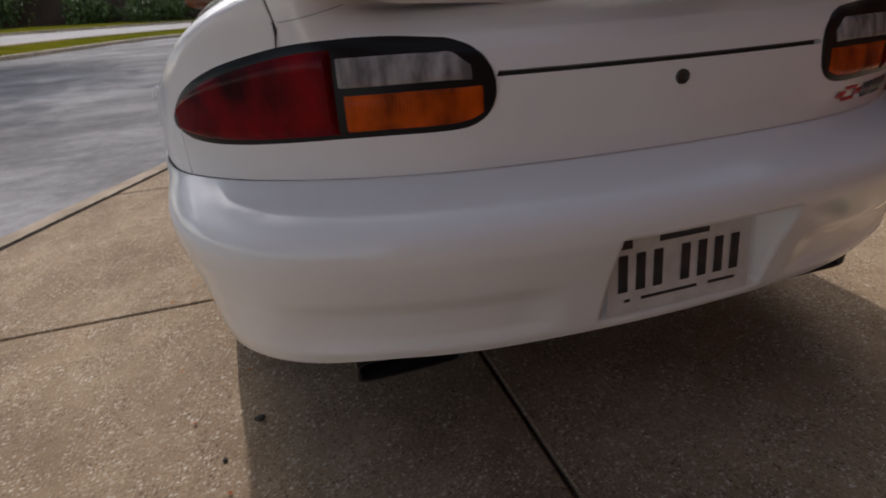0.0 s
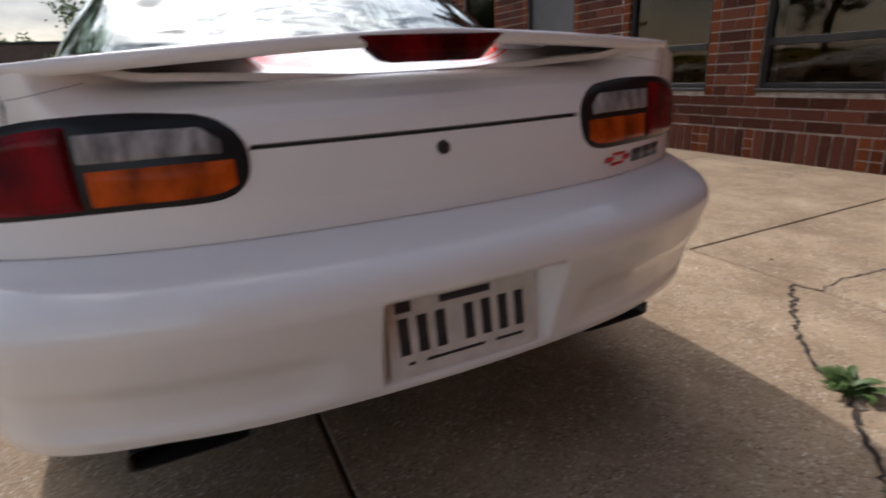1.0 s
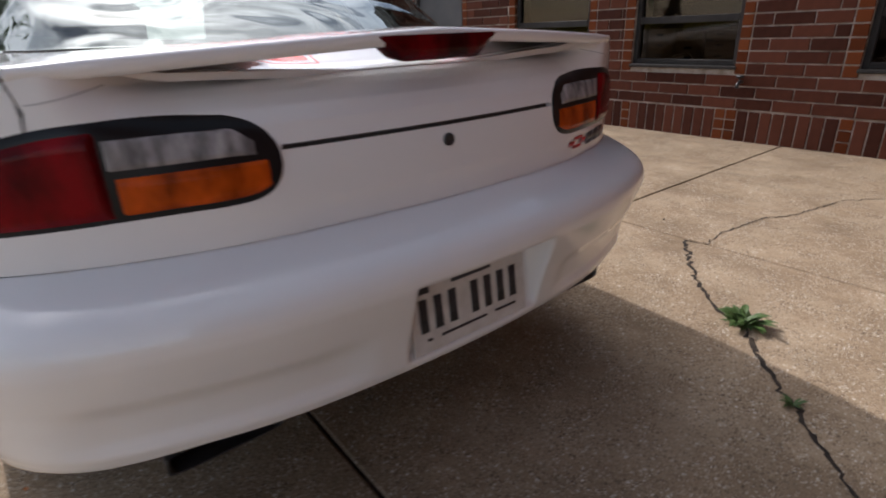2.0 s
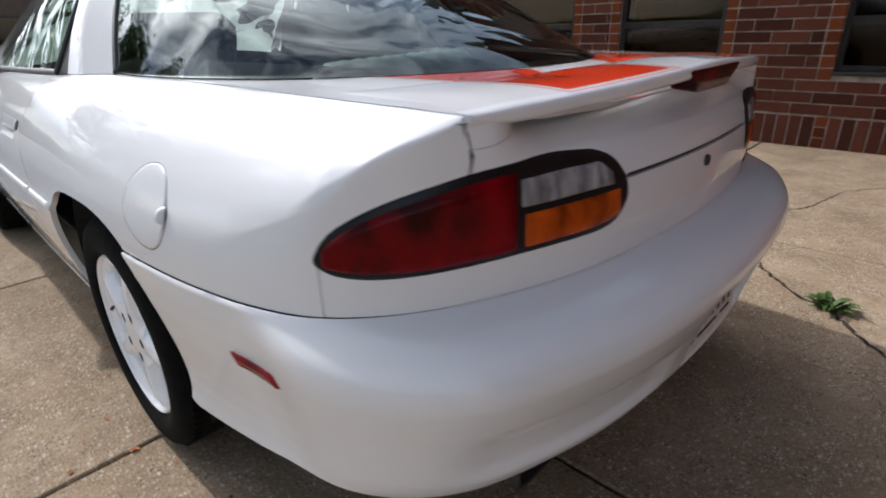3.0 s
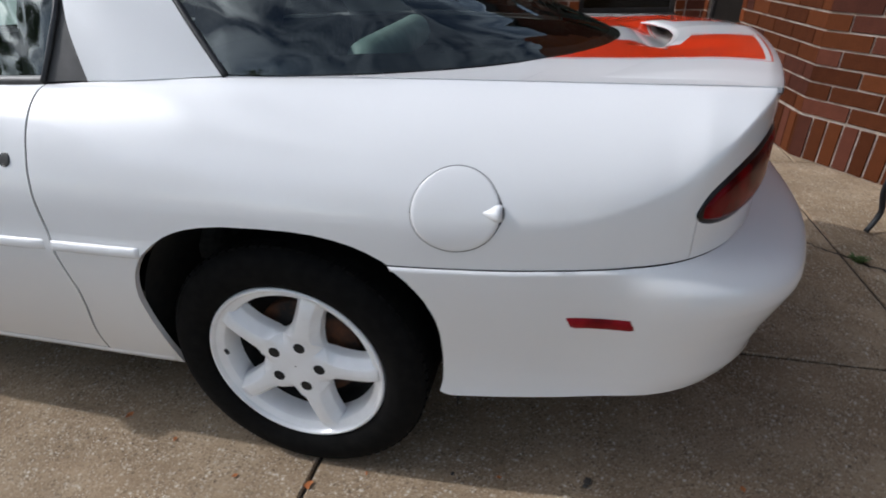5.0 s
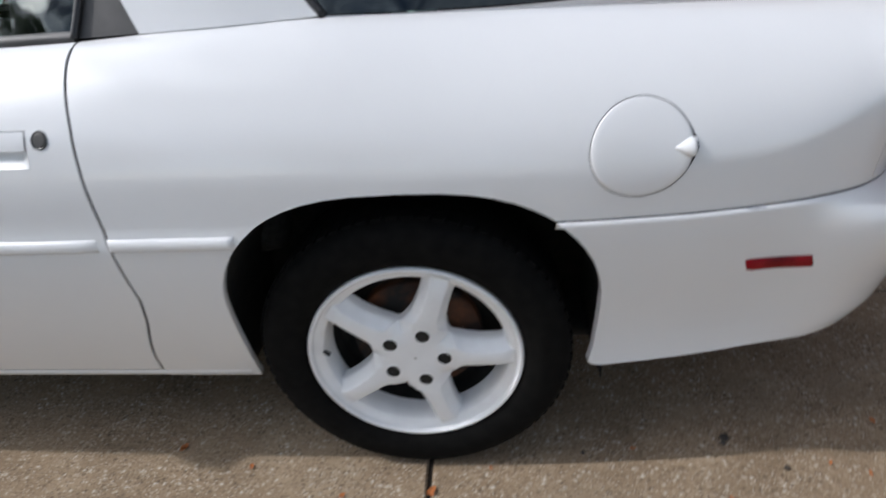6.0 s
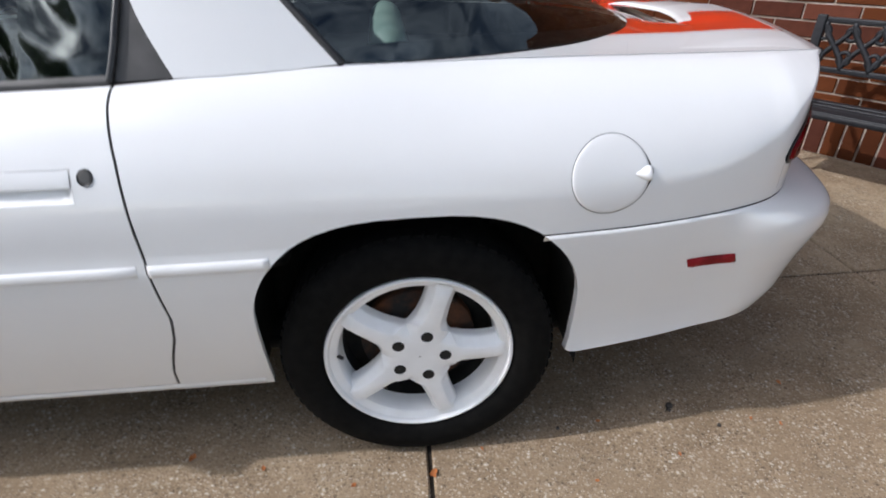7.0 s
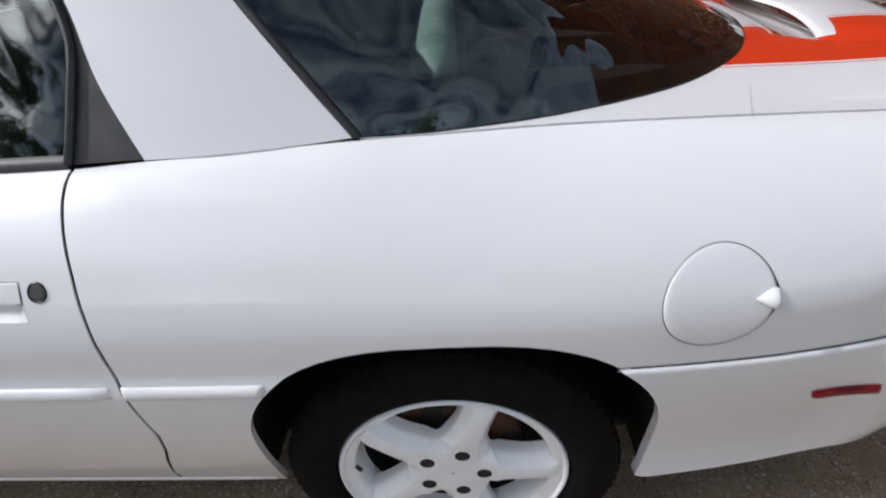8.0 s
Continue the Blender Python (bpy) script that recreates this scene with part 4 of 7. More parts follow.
# ---- hatch: glass, deck and wing ----
glass_edge = curve_at([(x, y, 0) for x, y in GLASS_KEYS], 12)


def resample(pts, n):
    d = [0]
    for a, b in zip(pts, pts[1:]):
        d.append(d[-1] + (b - a).length)
    out = []
    for k in range(n + 1):
        t = d[-1] * k / n
        i = max(0, min(len(d) - 2, int(np.searchsorted(d, t)) - 1))
        f = (t - d[i]) / max(1e-9, d[i + 1] - d[i])
        out.append(pts[i].lerp(pts[i + 1], f))
    return out


N_U = 96
glass_edge = resample(glass_edge, N_U)
lid_left = [p + Vector((0.0045, 0, 0)) for p in LID_LEFT]
lid_rear = curve_at([(x, y, 0) for x, y in LID_KEYS[7:]], 12)
lid_edge = resample(lid_left, 64)[:-1] + resample(lid_rear, 32)


def whole(half):
    """Both sides of a curve that starts on the left and ends in the middle."""
    return half + [Vector((-p.x, p.y, p.z)) for p in reversed(half[:-1])]


glass_edge, lid_edge = whole(glass_edge), whole(lid_edge)


rows = []
for g, l in zip(glass_edge, lid_edge):
    rows.append([Vector((p.x, p.y, deck_z(p.x, p.y))) for p in (g.lerp(l, k / 16) for k in range(17))])
bm = sheet(rows)
face_out(bm, (0, -0.5, 0))
flange(bm, 0.012, (0, 0, -1))
deck_bm = bm
# strip under the hatch seam, coloured as the shade in it
rows = []
for p in LID_LEFT:
    z = deck_z(p.x, p.y) - 0.010
    rows.append([Vector((p.x + d, p.y, z)) for d in (-0.012, 0.0, 0.016)])
bm = sheet(rows)
two = mirrored(bm)
part("seam_channel", bm, M_GAPSHADE, car)
part("seam_channel", two, M_GAPSHADE, car)
bm = deck_bm
part("hatch_deck", bm, M_DECK, car, "white hatch deck with two orange stripes")


# short joint across the hatch skin
rows = []
for k in range(13):
    p = Vector((-0.668, -0.4825, 0)).lerp(Vector((-0.53, -0.539, 0)), k / 12)
    w = 0.0012 * (1 - 0.7 * k / 12)
    rows.append([Vector((p.x, p.y + d, deck_z(p.x, p.y) + 0.0009)) for d in (-w, w)])
part("skin_joint", sheet(rows), M_JOINTLINE, car)


# the wing over the deck
def wing_row(x):
    ax = abs(x)
    le, te = -0.846 + 0.74 * x * x, -1.052 + 0.238 * x * x
    merge = smooth01(ax, 0.50, 0.61)
    zt = 0.966 - 0.036 * ax - 0.02 * x * x
    zl = 0.962 - 0.02 * ax
    top, under = [], []
    thick = 0.017 - 0.006 * smooth01(ax, 0.54, 0.62)
    for k in range(13):
        u = k / 12
        y = le + (te - le) * u
        z = zl + (zt - zl) * u + 0.006 * math.sin(math.pi * u)
        flush = max(merge, smooth01(ax, 0.21, 0.33) * (1 - smooth01(u, 0.10, 0.95)))
        z += (deck_flat(x, y) + 0.0006 - z) * flush
        z -= 0.004 * smooth01(ax, 0.604, 0.622) * (1 - smooth01(u, 0.60, 0.95))
        lead = min(1.0, math.sqrt(min(1.0, u / 0.18 + 0.02)))
        top.append(Vector((x, y, z - 0.006 * (1 - lead))))
        under.append(Vector((x, y + 0.004 * u, z - 0.006 - thick * lead * (0.8 + 0.2 * u))))
    tail = [top[-1] + Vector((0, -0.004, -0.005)), under[-1] + Vector((0, -0.006, 0.006))]
    return top + tail + under[::-1]


bm = sheet([wing_row(-0.627 + 1.254 * k / 96) for k in range(97)], closed=True)
face_out(bm, (0, -0.9, 0.95))
bm.normal_update()
for f in bm.faces:
    f.material_index = 1 if f.normal.z < 0.25 else 0
wing = part("rear_wing", bm, [M_STRIPE, M_PAINT], car, "low white tail wing with two orange stripes")
# joint where the wing's foot meets the hatch
for sx in (1, -1):
    rows = []
    for k in range(13):
        u = k / 12
        z = 0.889 + 0.018 * u ** 1.6
        rows.append([skin(sx * (S_GAP - 0.004 - 0.088 * u), z + d, 0.0007) for d in (-0.0009, 0.0009)])
    part("wing_joint", sheet(rows), M_JOINTLINE, car)
# high brake lamp hanging from the wing
rows = []
for k in range(31):
    x = -0.132 + 0.264 * k / 30
    end = min(1.0, (0.132 - abs(x)) / 0.004)
    low = 0.953 - 0.040 * (1 - max(0.0, (abs(x) - 0.086) / 0.046) ** 1.15)
    y = -1.0560 + 0.24 * x * x
    rows.append([Vector((x, y + 0.010, 0.960)), Vector((x, y - 0.004 * end, 0.954)), Vector((x, y - 0.003 * end, 0.5 * (0.954 + low))), Vector((x, y + 0.006, low)), Vector((x, y + 0.05, low + 0.004))])
bm = sheet(rows)
face_out(bm, (0, -0.9, 0.93))
part("high_brake_lamp", bm, M_RED, car, "dark red high-level brake lamp")

# hatch glass between the deck and the roof
PIL_TOP = Vector((-0.535, 0.405, 1.268))
top_edge = []
for i, p in enumerate(glass_edge[:N_U + 1]):
    t = i / N_U
    if t < 0.5:
        f = t / 0.5
        a = Vector((-0.724, 0.118, 0.958)).lerp(PIL_TOP, f)
        a.x -= 0.014 * math.sin(math.pi * f)
        top_edge.append(a)
    else:
        f = (t - 0.5) / 0.5
        x = -0.535 * (1 - f)
        top_edge.append(Vector((x, 0.405 + 0.09 * math.sin(0.5 * math.pi * f), 1.268 + 0.022 * math.sin(0.5 * math.pi * f))))
top_edge = top_edge + [Vector((-p.x, p.y, p.z)) for p in reversed(top_edge[:-1])]
rows = []
for g, a in zip(glass_edge, top_edge):
    b = Vector((g.x, g.y, deck_z(g.x, min(g.y, 0.1)) + 0.002 if abs(g.x) > 0.5 else 0.951))
    span_len = (a - b).length
    rows.append([b.lerp(a, k / 20) + Vector((-0.012 if g.x < -0.3 else 0.012 if g.x > 0.3 else 0, 0, 0.055)) * math.sin(math.pi * k / 20) * min(1.0, span_len) for k in range(21)])
bm = sheet(rows)
face_out(bm, (0, 0, 0.5))
glass_rows = rows
hatch_glass = part("hatch_glass", bm, M_GLASS, car, "tinted wraparound rear glass mirroring cloud")
hatch_glass.visible_shadow = False
# black band and seal round the glass
rows = []
for i, r in enumerate(glass_rows):
    t = min(i, len(glass_rows) - 1 - i) / N_U
    width = (0.080 - 0.045 * smooth01(t, 0.25, 0.75)) / max(0.02, (r[20] - r[0]).length)
    row = [r[0] + Vector((0, 0, 0.001))]
    for k in range(1, 7):
        f = 20 * min(1.0, width) * k / 6
        j = min(19, int(f))
        row.append(r[j].lerp(r[j + 1], f - j) + Vector((0, 0, -0.004)))
    rows.append(row)
bm = sheet(rows)
part("glass_band", bm, M_BLACK, car, "black ceramic border of the rear glass")
bm = bmesh.new()
tube(bm, [p + Vector((0.0, 0.002, 0.0)) for p in top_edge[:N_U // 2 + 1]], 0.008, 6)
part("glass_seal", bm, M_BLACK, car)
bm = bmesh.new()
tube(bm, [Vector((-p.x, p.y + 0.002, p.z)) for p in top_edge[:N_U // 2 + 1]], 0.008, 6)
part("glass_seal", bm, M_BLACK, car)

# sail panels, roof, pillars
ROOF_FRONT = Vector((-0.52, 1.22, 1.262))
SAIL_FRONT = curve_at([(-0.760, 0.433, 0.949), (-0.712, 0.487, 1.05), (-0.655, 0.525, 1.15), (-0.575, 0.60, 1.255)], 8)
SAIL_REAR = resample([Vector(p) + Vector((0, 0.008, 0)) for p in top_edge[:N_U // 2 + 1]], 24)
SAIL_REAR[-1] = PIL_TOP + Vector((0, 0.01, 0.002))
rows = []
for a, b in zip(SAIL_FRONT, SAIL_REAR):
    rows.append([a.lerp(b, k / 10) + Vector((-0.010 * math.sin(math.pi * k / 10), 0, 0)) for k in range(11)])
bm = sheet(rows)
face_out(bm, (0, 0.4, 1.0))
flange(bm, 0.012)
two = mirrored(bm)
part("sail_panel", bm, M_PAINT, car, "white sail panel behind the door glass")
part("sail_panel", two, M_PAINT, car)
rows = []
for k in range(31):
    f = -1 + 2 * k / 30
    x = 0.56 * f
    rows.append([Vector((x * (1 - 0.05 * u), (0.405 + 0.09 * math.cos(0.5 * math.pi * f)) + (1.20 + 0.05 * math.cos(0.5 * math.pi * f) - 0.405 - 0.09 * math.cos(0.5 * math.pi * f)) * u, 1.262 + 0.034 * math.cos(0.5 * math.pi * f) + 0.012 * math.sin(math.pi * u) - 0.012 * u)) for u in (j / 16 for j in range(17))])
bm = sheet(rows)
face_out(bm, (0, 0.8, 0.5))
flange(bm, 0.02)
part("roof", bm, M_PAINT, car)
# black quarter trim, door glass, front pillar, windscreen
A_FOOT, A_TOP = Vector((-0.74, 1.86, 0.925)), Vector((-0.545, 1.24, 1.258))
GL_R = curve_at([(-0.764, 0.548, 0.946), (-0.722, 0.530, 1.03), (-0.672, 0.527, 1.12), (-0.580, 0.605, 1.252)], 8)
rows = []
for a, b in zip(GL_R, SAIL_FRONT):
    rows.append([a.lerp(b, k / 6) + Vector((0.004, 0, 0)) for k in range(7)])
bm = sheet(rows)
face_out(bm, (0, 0.5, 1.0))
two = mirrored(bm)
part("quarter_trim", bm, M_TRIM, car, "charcoal plastic trim behind the door glass")
part("quarter_trim", two, M_TRIM, car)
rows = []
for i, a in enumerate(GL_R):
    u = i / (len(GL_R) - 1)
    b = A_FOOT.lerp(A_TOP, u)
    rows.append([a.lerp(b, k / 20) + Vector((-0.012 * math.sin(math.pi * k / 20) + 0.010, 0, 0.012 * u * math.sin(math.pi * k / 20))) for k in range(21)])
bm = sheet(rows)
face_out(bm, (0, 1.2, 1.0))
two = mirrored(bm)
side_rows = rows
for b in (bm, two):
    g = part("door_glass", b, M_SIDEGLASS, car, "green-tinted door glass, wound up")
    g.visible_shadow = False
for sx in (1, -1):
    bm = bmesh.new()
    tube(bm, [Vector((p.x * sx, p.y, p.z)) for p in GL_R], 0.007, 6)
    part("door_seal", bm, M_BLACK, car)
    bm = bmesh.new()
    tube(bm, [Vector((q.x * sx, q.y, q.z)) for q in (r[k] for k in range(20, -1, -1) for r in side_rows[-1:])], 0.009, 6)
    part("roof_seal", bm, M_BLACK, car)
    bm = sheet([[Vector((sx * (q.x + d), q.y, q.z + e)) for d, e in ((0.004, 0.012), (-0.008, 0.010), (-0.012, 0.001), (-0.012, -0.006))] for q in side_rows[0]])
    part("belt_moulding", bm, M_TRIM, car, "weathered black belt moulding")
    bm = sheet([[Vector((sx * q.x, q.y, q.z)) + Vector((sx * d, 0, e)) for d, e in ((-0.02, 0.0), (0.0, 0.012), (0.03, 0.02), (0.055, 0.005))] for q in (A_FOOT.lerp(A_TOP, k / 12) for k in range(13))])
    part("front_pillar", bm, M_PAINT, car)
rows = []
for k in range(25):
    f = -1 + 2 * k / 24
    lo = Vector((0.70 * f, 1.90 + 0.30 * math.cos(0.5 * math.pi * f), 0.915 + 0.01 * math.cos(0.5 * math.pi * f)))
    hi = Vector((0.53 * f, 1.22 + 0.05 * math.cos(0.5 * math.pi * f), 1.258 + 0.026 * math.cos(0.5 * math.pi * f)))
    rows.append([lo.lerp(hi, j / 12) + Vector((0, 0.03, 0.03)) * math.sin(math.pi * j / 12) for j in range(13)])
bm = sheet(rows)
face_out(bm, (0, 1.2, 0.8))
part("windscreen", bm, M_SIDEGLASS, car).visible_shadow = False
# bonnet
rows = []
for i in range(41):
    y = 1.82 + (3.72 - 1.82) * i / 40
    s = s_of_y(y)
    e = skin(s, top_z(s))
    rows.append([Vector((e.x * (1 - 2 * k / 24), e.y, e.z + 0.05 * math.sin(math.pi * k / 24) * (1 - i / 44))) for k in range(25)])
bm = sheet(rows)
face_out(bm, (0, 2.8, 0))
part("bonnet", bm, M_PAINT, car)
# floor pan, arch liners
bm = bmesh.new()
box(bm, (-0.72, -0.62, 0.24), (0.72, 3.5, 0.27), 0.01)
box(bm, (-0.64, -0.985, 0.36), (0.64, -0.50, 0.42), 0.02)
box(bm, (-0.755, -0.74, 0.302), (0.755, -0.40, 0.332), 0.01)
part("floor_pan", bm, M_UNDER, car)
for yc in (0.0, 2.567):
    for sx in (-1, 1):
        rows = []
        for k in range(33):
            t = math.pi * (-0.12 + 1.24 * k / 32)
            down = max(0.0, -t, t - math.pi) / (0.12 * math.pi)
            t = min(math.pi, max(0.0, t))
            ly, lz = yc + 0.385 * math.cos(t), 0.36 + 0.40 * math.sin(t) - 0.115 * down
            edge = min(0.868, abs(skin(s_of_y(ly), max(0.25, min(0.65, lz))).x) - 0.016)
            rows.append([Vector((sx * x, ly, lz)) for x in (edge, 0.79, 0.70, 0.60, 0.58)] + [Vector((sx * 0.58, yc + 0.02 * math.cos(t), 0.36))])
        bm = sheet(rows)
        part("arch_liner", bm, M_WELL, car)


# ---- wheels ----
def wheel(yc, sx, parent):
    w = new("wheel")
    w.parent = parent
    w.location = (sx * 0.863, yc, 0.3215)
    if sx > 0:
        w.rotation_euler = (0, 0, math.pi)
    w["label"] = "white five-spoke alloy wheel with black tyre"
    # local -x looks outwards
    prof = [(0.20, 0.205), (0.20, 0.27), (0.185, 0.300), (0.16, 0.316), (0.13, 0.3205), (0.02, 0.3205), (-0.008, 0.315), (-0.022, 0.303), (-0.028, 0.285), (-0.030, 0.262), (-0.027, 0.242), (-0.020, 0.228), (-0.006, 0.221), (0.01, 0.205)]
    bm = turned(prof, 96)
    face_out(bm, (0.09, 0, 0))
    part("tyre", bm, M_RUBBER, w, "worn black road tyre")
    # tread blocks
    bm = bmesh.new()
    for k in range(72):
        t = k * math.tau / 72
        for x0, x1, d in ((-0.004, 0.018, 0.0), (0.026, 0.06, 0.4), (0.068, 0.104, 0.0), (0.112, 0.150, 0.4)):
            ring = []
            for x, tt in ((x0, t + d * 0.05), (x1, t + 0.018 + d * 0.05), (x1, t + 0.074 + d * 0.05), (x0, t + 0.056 + d * 0.05)):
                r0 = 0.3205 - 0.010 * max(0, (-0.004 - x) / 0.016)
                ring.append((x, tt, r0))
            lo = [bm.verts.new((x, (r - 0.006) * math.cos(tt), (r - 0.006) * math.sin(tt))) for x, tt, r in ring]
            hi = [bm.verts.new((x, (r + 0.0005) * math.cos(tt), (r + 0.0005) * math.sin(tt))) for x, tt, r in ring]
            bm.faces.new(hi)
            for a in range(4):
                bm.faces.new((lo[a], lo[(a + 1) % 4], hi[(a + 1) % 4], hi[a]))
    bmesh.ops.recalc_face_normals(bm, faces=bm.faces[:])
    part("tread", bm, M_RUBBER, w, smooth=False)
    # rim: lip, barrel, five crowned spokes, hub with five bolt wells
    bm = turned([(-0.006, 0.2235), (-0.016, 0.2215), (-0.019, 0.2185), (-0.019, 0.2145), (-0.015, 0.2115), (-0.009, 0.2095), (-0.006, 0.2050), (-0.004, 0.1985), (0.000, 0.1925), (0.008, 0.1895), (0.032, 0.1870), (0.050, 0.184)], 96)
    face_out(bm, (0.09, 0, 0))
    bmesh.ops.reverse_faces(bm, faces=[f for f in bm.faces])
    for k in range(5):
        a = radians(36.06 + 72 * k)
        rows = []
        for r in [0.002 + 0.016 * i for i in range(5)] + [0.074, 0.082] + [0.0905 + 0.019 * (i / 8) ** 2 for i in range(9)] + [0.1095 + 0.094 * i / 18 for i in range(1, 19)]:
            half = 0.0370 - 0.0045 * smooth01(r, 0.095, 0.150) + 0.0045 * smooth01(r, 0.172, 0.203)
            # spokes part at a broad round crotch beyond the hub
            free = math.asin(min(1.0, half / max(r, half)))
            full = radians(36)
            gone = min(1.0, max(0.0, (r - 0.0905) / 0.019))
            edge = full + (min(free, full) - full) * math.sqrt(gone * (2 - gone))
            flank = smooth01(r, 0.058, 0.104)
            crown = -0.0135 - 0.0045 * math.sin(math.pi * min(1.0, max(0.0, (r - 0.075) / 0.125))) + 0.006 * smooth01(r, 0.180, 0.2035)
            sec = []
            for c, d in ((-1.0, 0.052), (-1.0, 0.032), (-0.985, 0.0275), (-0.95, 0.0245), (-0.90, 0.0222), (-0.62, 0.0085), (-0.54, 0.0040), (-0.49, 0.0019), (-0.42, 0.0007), (0, -0.0004),
                         (0.42, 0.0007), (0.49, 0.0019), (0.54, 0.0040), (0.62, 0.0085), (0.90, 0.0222), (0.95, 0.0245), (0.985, 0.0275), (1.0, 0.032), (1.0, 0.052)):
                t = a + edge * c
                sec.append(Vector((crown + d * flank, r * math.cos(t), r * math.sin(t))))
            rows.append(sec)
        sp = sheet(rows)
        face_out(sp, (0.06, 0.12 * math.cos(a), 0.12 * math.sin(a)))
        me = bpy.data.meshes.new("tmp")
        sp.to_mesh(me)
        bm.from_mesh(me)
        sp.free()
        bpy.data.meshes.remove(me)
    bmesh.ops.remove_doubles(bm, verts=bm.verts[:], dist=0.0002)
    part("rim", bm, M_RIM, w, "white painted five-spoke rim", crease=24)
    for k in range(5):
        a = radians(36.06 + 72 * k)
        b = turned([(-0.0136, 0.0142), (-0.0145, 0.0152), (-0.0142, 0.0162), (-0.0120, 0.0172)], 24)
        for v in b.verts:
            v.co.y += 0.0603 * math.cos(a)
            v.co.z += 0.0603 * math.sin(a)
        part("well_ring", b, M_RIM, w)
        # no hole is cut: a flat disc paints the well's shade
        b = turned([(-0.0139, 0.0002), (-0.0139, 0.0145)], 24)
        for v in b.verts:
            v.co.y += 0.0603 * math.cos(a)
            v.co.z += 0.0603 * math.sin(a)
        part("bolt_well_shade", b, M_WELL, w, "flat dark disc for the shade in a bolt well")
    b = turned([(0.055, 0.02), (0.055, 0.138), (0.065, 0.140), (0.085, 0.140)], 48)
    part("brake_disc", b, M_RUST, w, "rust-stained brake disc")
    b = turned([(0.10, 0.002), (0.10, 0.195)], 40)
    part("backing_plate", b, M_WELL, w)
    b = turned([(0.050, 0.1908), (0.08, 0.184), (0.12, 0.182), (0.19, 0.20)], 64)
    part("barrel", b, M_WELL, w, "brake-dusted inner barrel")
    b = bmesh.new()
    tube(b, [(-0.004, 0.19, 0.012), (-0.012, 0.178, 0.011)], 0.0045, 8)
    part("valve", b, M_BLACK, w)
    return w


for yc in (0.0, 2.567):
    for sx in (-1, 1):
        wheel(yc, sx, car)


# ---- lamps on the tail ----
def on_skin(ss, lo, hi, n, out_edge, out_mid):
    """A cushion patch on the skin, edges at one height, the middle at another."""
    rows = []
    m = len(ss) - 1
    for i, s in enumerate(ss):
        a, b = lo(s), hi(s)
        row = []
        for k in range(n + 1):
            e = min(1.0, min(i, m - i) / 2.0, min(k, n - k) / 2.0)
            e = math.sqrt(e)
            row.append(skin(s, a + (b - a) * k / n, out_edge + (out_mid - out_edge) * e))
        rows.append(row)
    bm = sheet(rows)
    face_out(bm, (0, 0.4, 0.6))
    return bm


def lo_in(s, d):
    return lerp_at(s, LAMP_S, LAMP_LO) + d


def hi_in(s, d):
    return lerp_at(s, LAMP_S, LAMP_HI) - d


lamp = new("tail_lamp")
lamp.parent = car
lamp["label"] = "red, amber and clear tail lamp in black surround"
lamp_s = [LAMP_S[0] + (LAMP_S[-1] - LAMP_S[0]) * (0.5 - 0.5 * math.cos(math.pi * k / 70)) for k in range(71)]
lamp_meshes = [
    ("lamp_surround", on_skin(lamp_s, lambda s: lo_in(s, 0), lambda s: hi_in(s, 0), 16, -0.002, 0.004), M_BEZEL, ""),
    ("red_lens", on_skin(span(0.5615, 0.8560, 60), lambda s: lo_in(s, 0.011), lambda s: max(lo_in(s, 0.013), hi_in(s, 0.015 - 0.003 * smooth01(s, 0.70, 0.85))), 14, 0.002, 0.010), M_RED, "dark red lens"),
    ("reversing_lens", on_skin(span(0.356, 0.560, 40), lambda s: 0.7945 - 0.002 * smooth01(s, 0.4, 0.55), lambda s: min(0.839, hi_in(s, 0.020)) - 0.010 * (1 - smooth01(s, 0.356, 0.39)), 10, 0.002, 0.007), M_CLEAR, "clear ribbed lens"),
    ("amber_lens", on_skin(span(0.341, 0.553, 40), lambda s: lo_in(s, 0.013), lambda s: 0.7885 - 0.002 * smooth01(s, 0.4, 0.55), 10, 0.002, 0.008), M_AMBER, "amber turn-signal lens"),
]
lamp_r = new("tail_lamp")
lamp_r.parent = car
lamp_r["label"] = "red, amber and clear tail lamp in black surround"
for n_, b_, m_, l_ in lamp_meshes:
    two = mirrored(b_)
    part(n_, b_, m_, lamp, l_)
    part(n_, two, m_, lamp_r, l_)

# lock, badge, ghosted name
bm = turned([(0, 0.0005), (0.0, 0.0085), (-0.002, 0.0098), (-0.003, 0.0115), (0.002, 0.0125)], 24)
bmesh.ops.rotate(bm, verts=bm.verts, cent=(0, 0, 0), matrix=Matrix.Rotation(radians(90), 3, "Z"))
bmesh.ops.translate(bm, verts=bm.verts, vec=(0, -1.0625, 0.770))
part("boot_lock", bm, M_BLACK, car, "round black boot lock")


def flat_on_skin(s0, s1, z0, z1, out=0.0015, slope=0.0, n=6):
    rows = []
    for i in range(n + 1):
        s = s0 + (s1 - s0) * i / n
        rows.append([skin(s, z0 + slope * (i / n), out - 0.002), skin(s, z0 + slope * (i / n), out), skin(s, z1 + slope * (i / n), out), skin(s, z1 + slope * (i / n), out - 0.002)])
    bm = sheet(rows)
    face_out(bm, (0, 0.4, 0.6))
    return bm


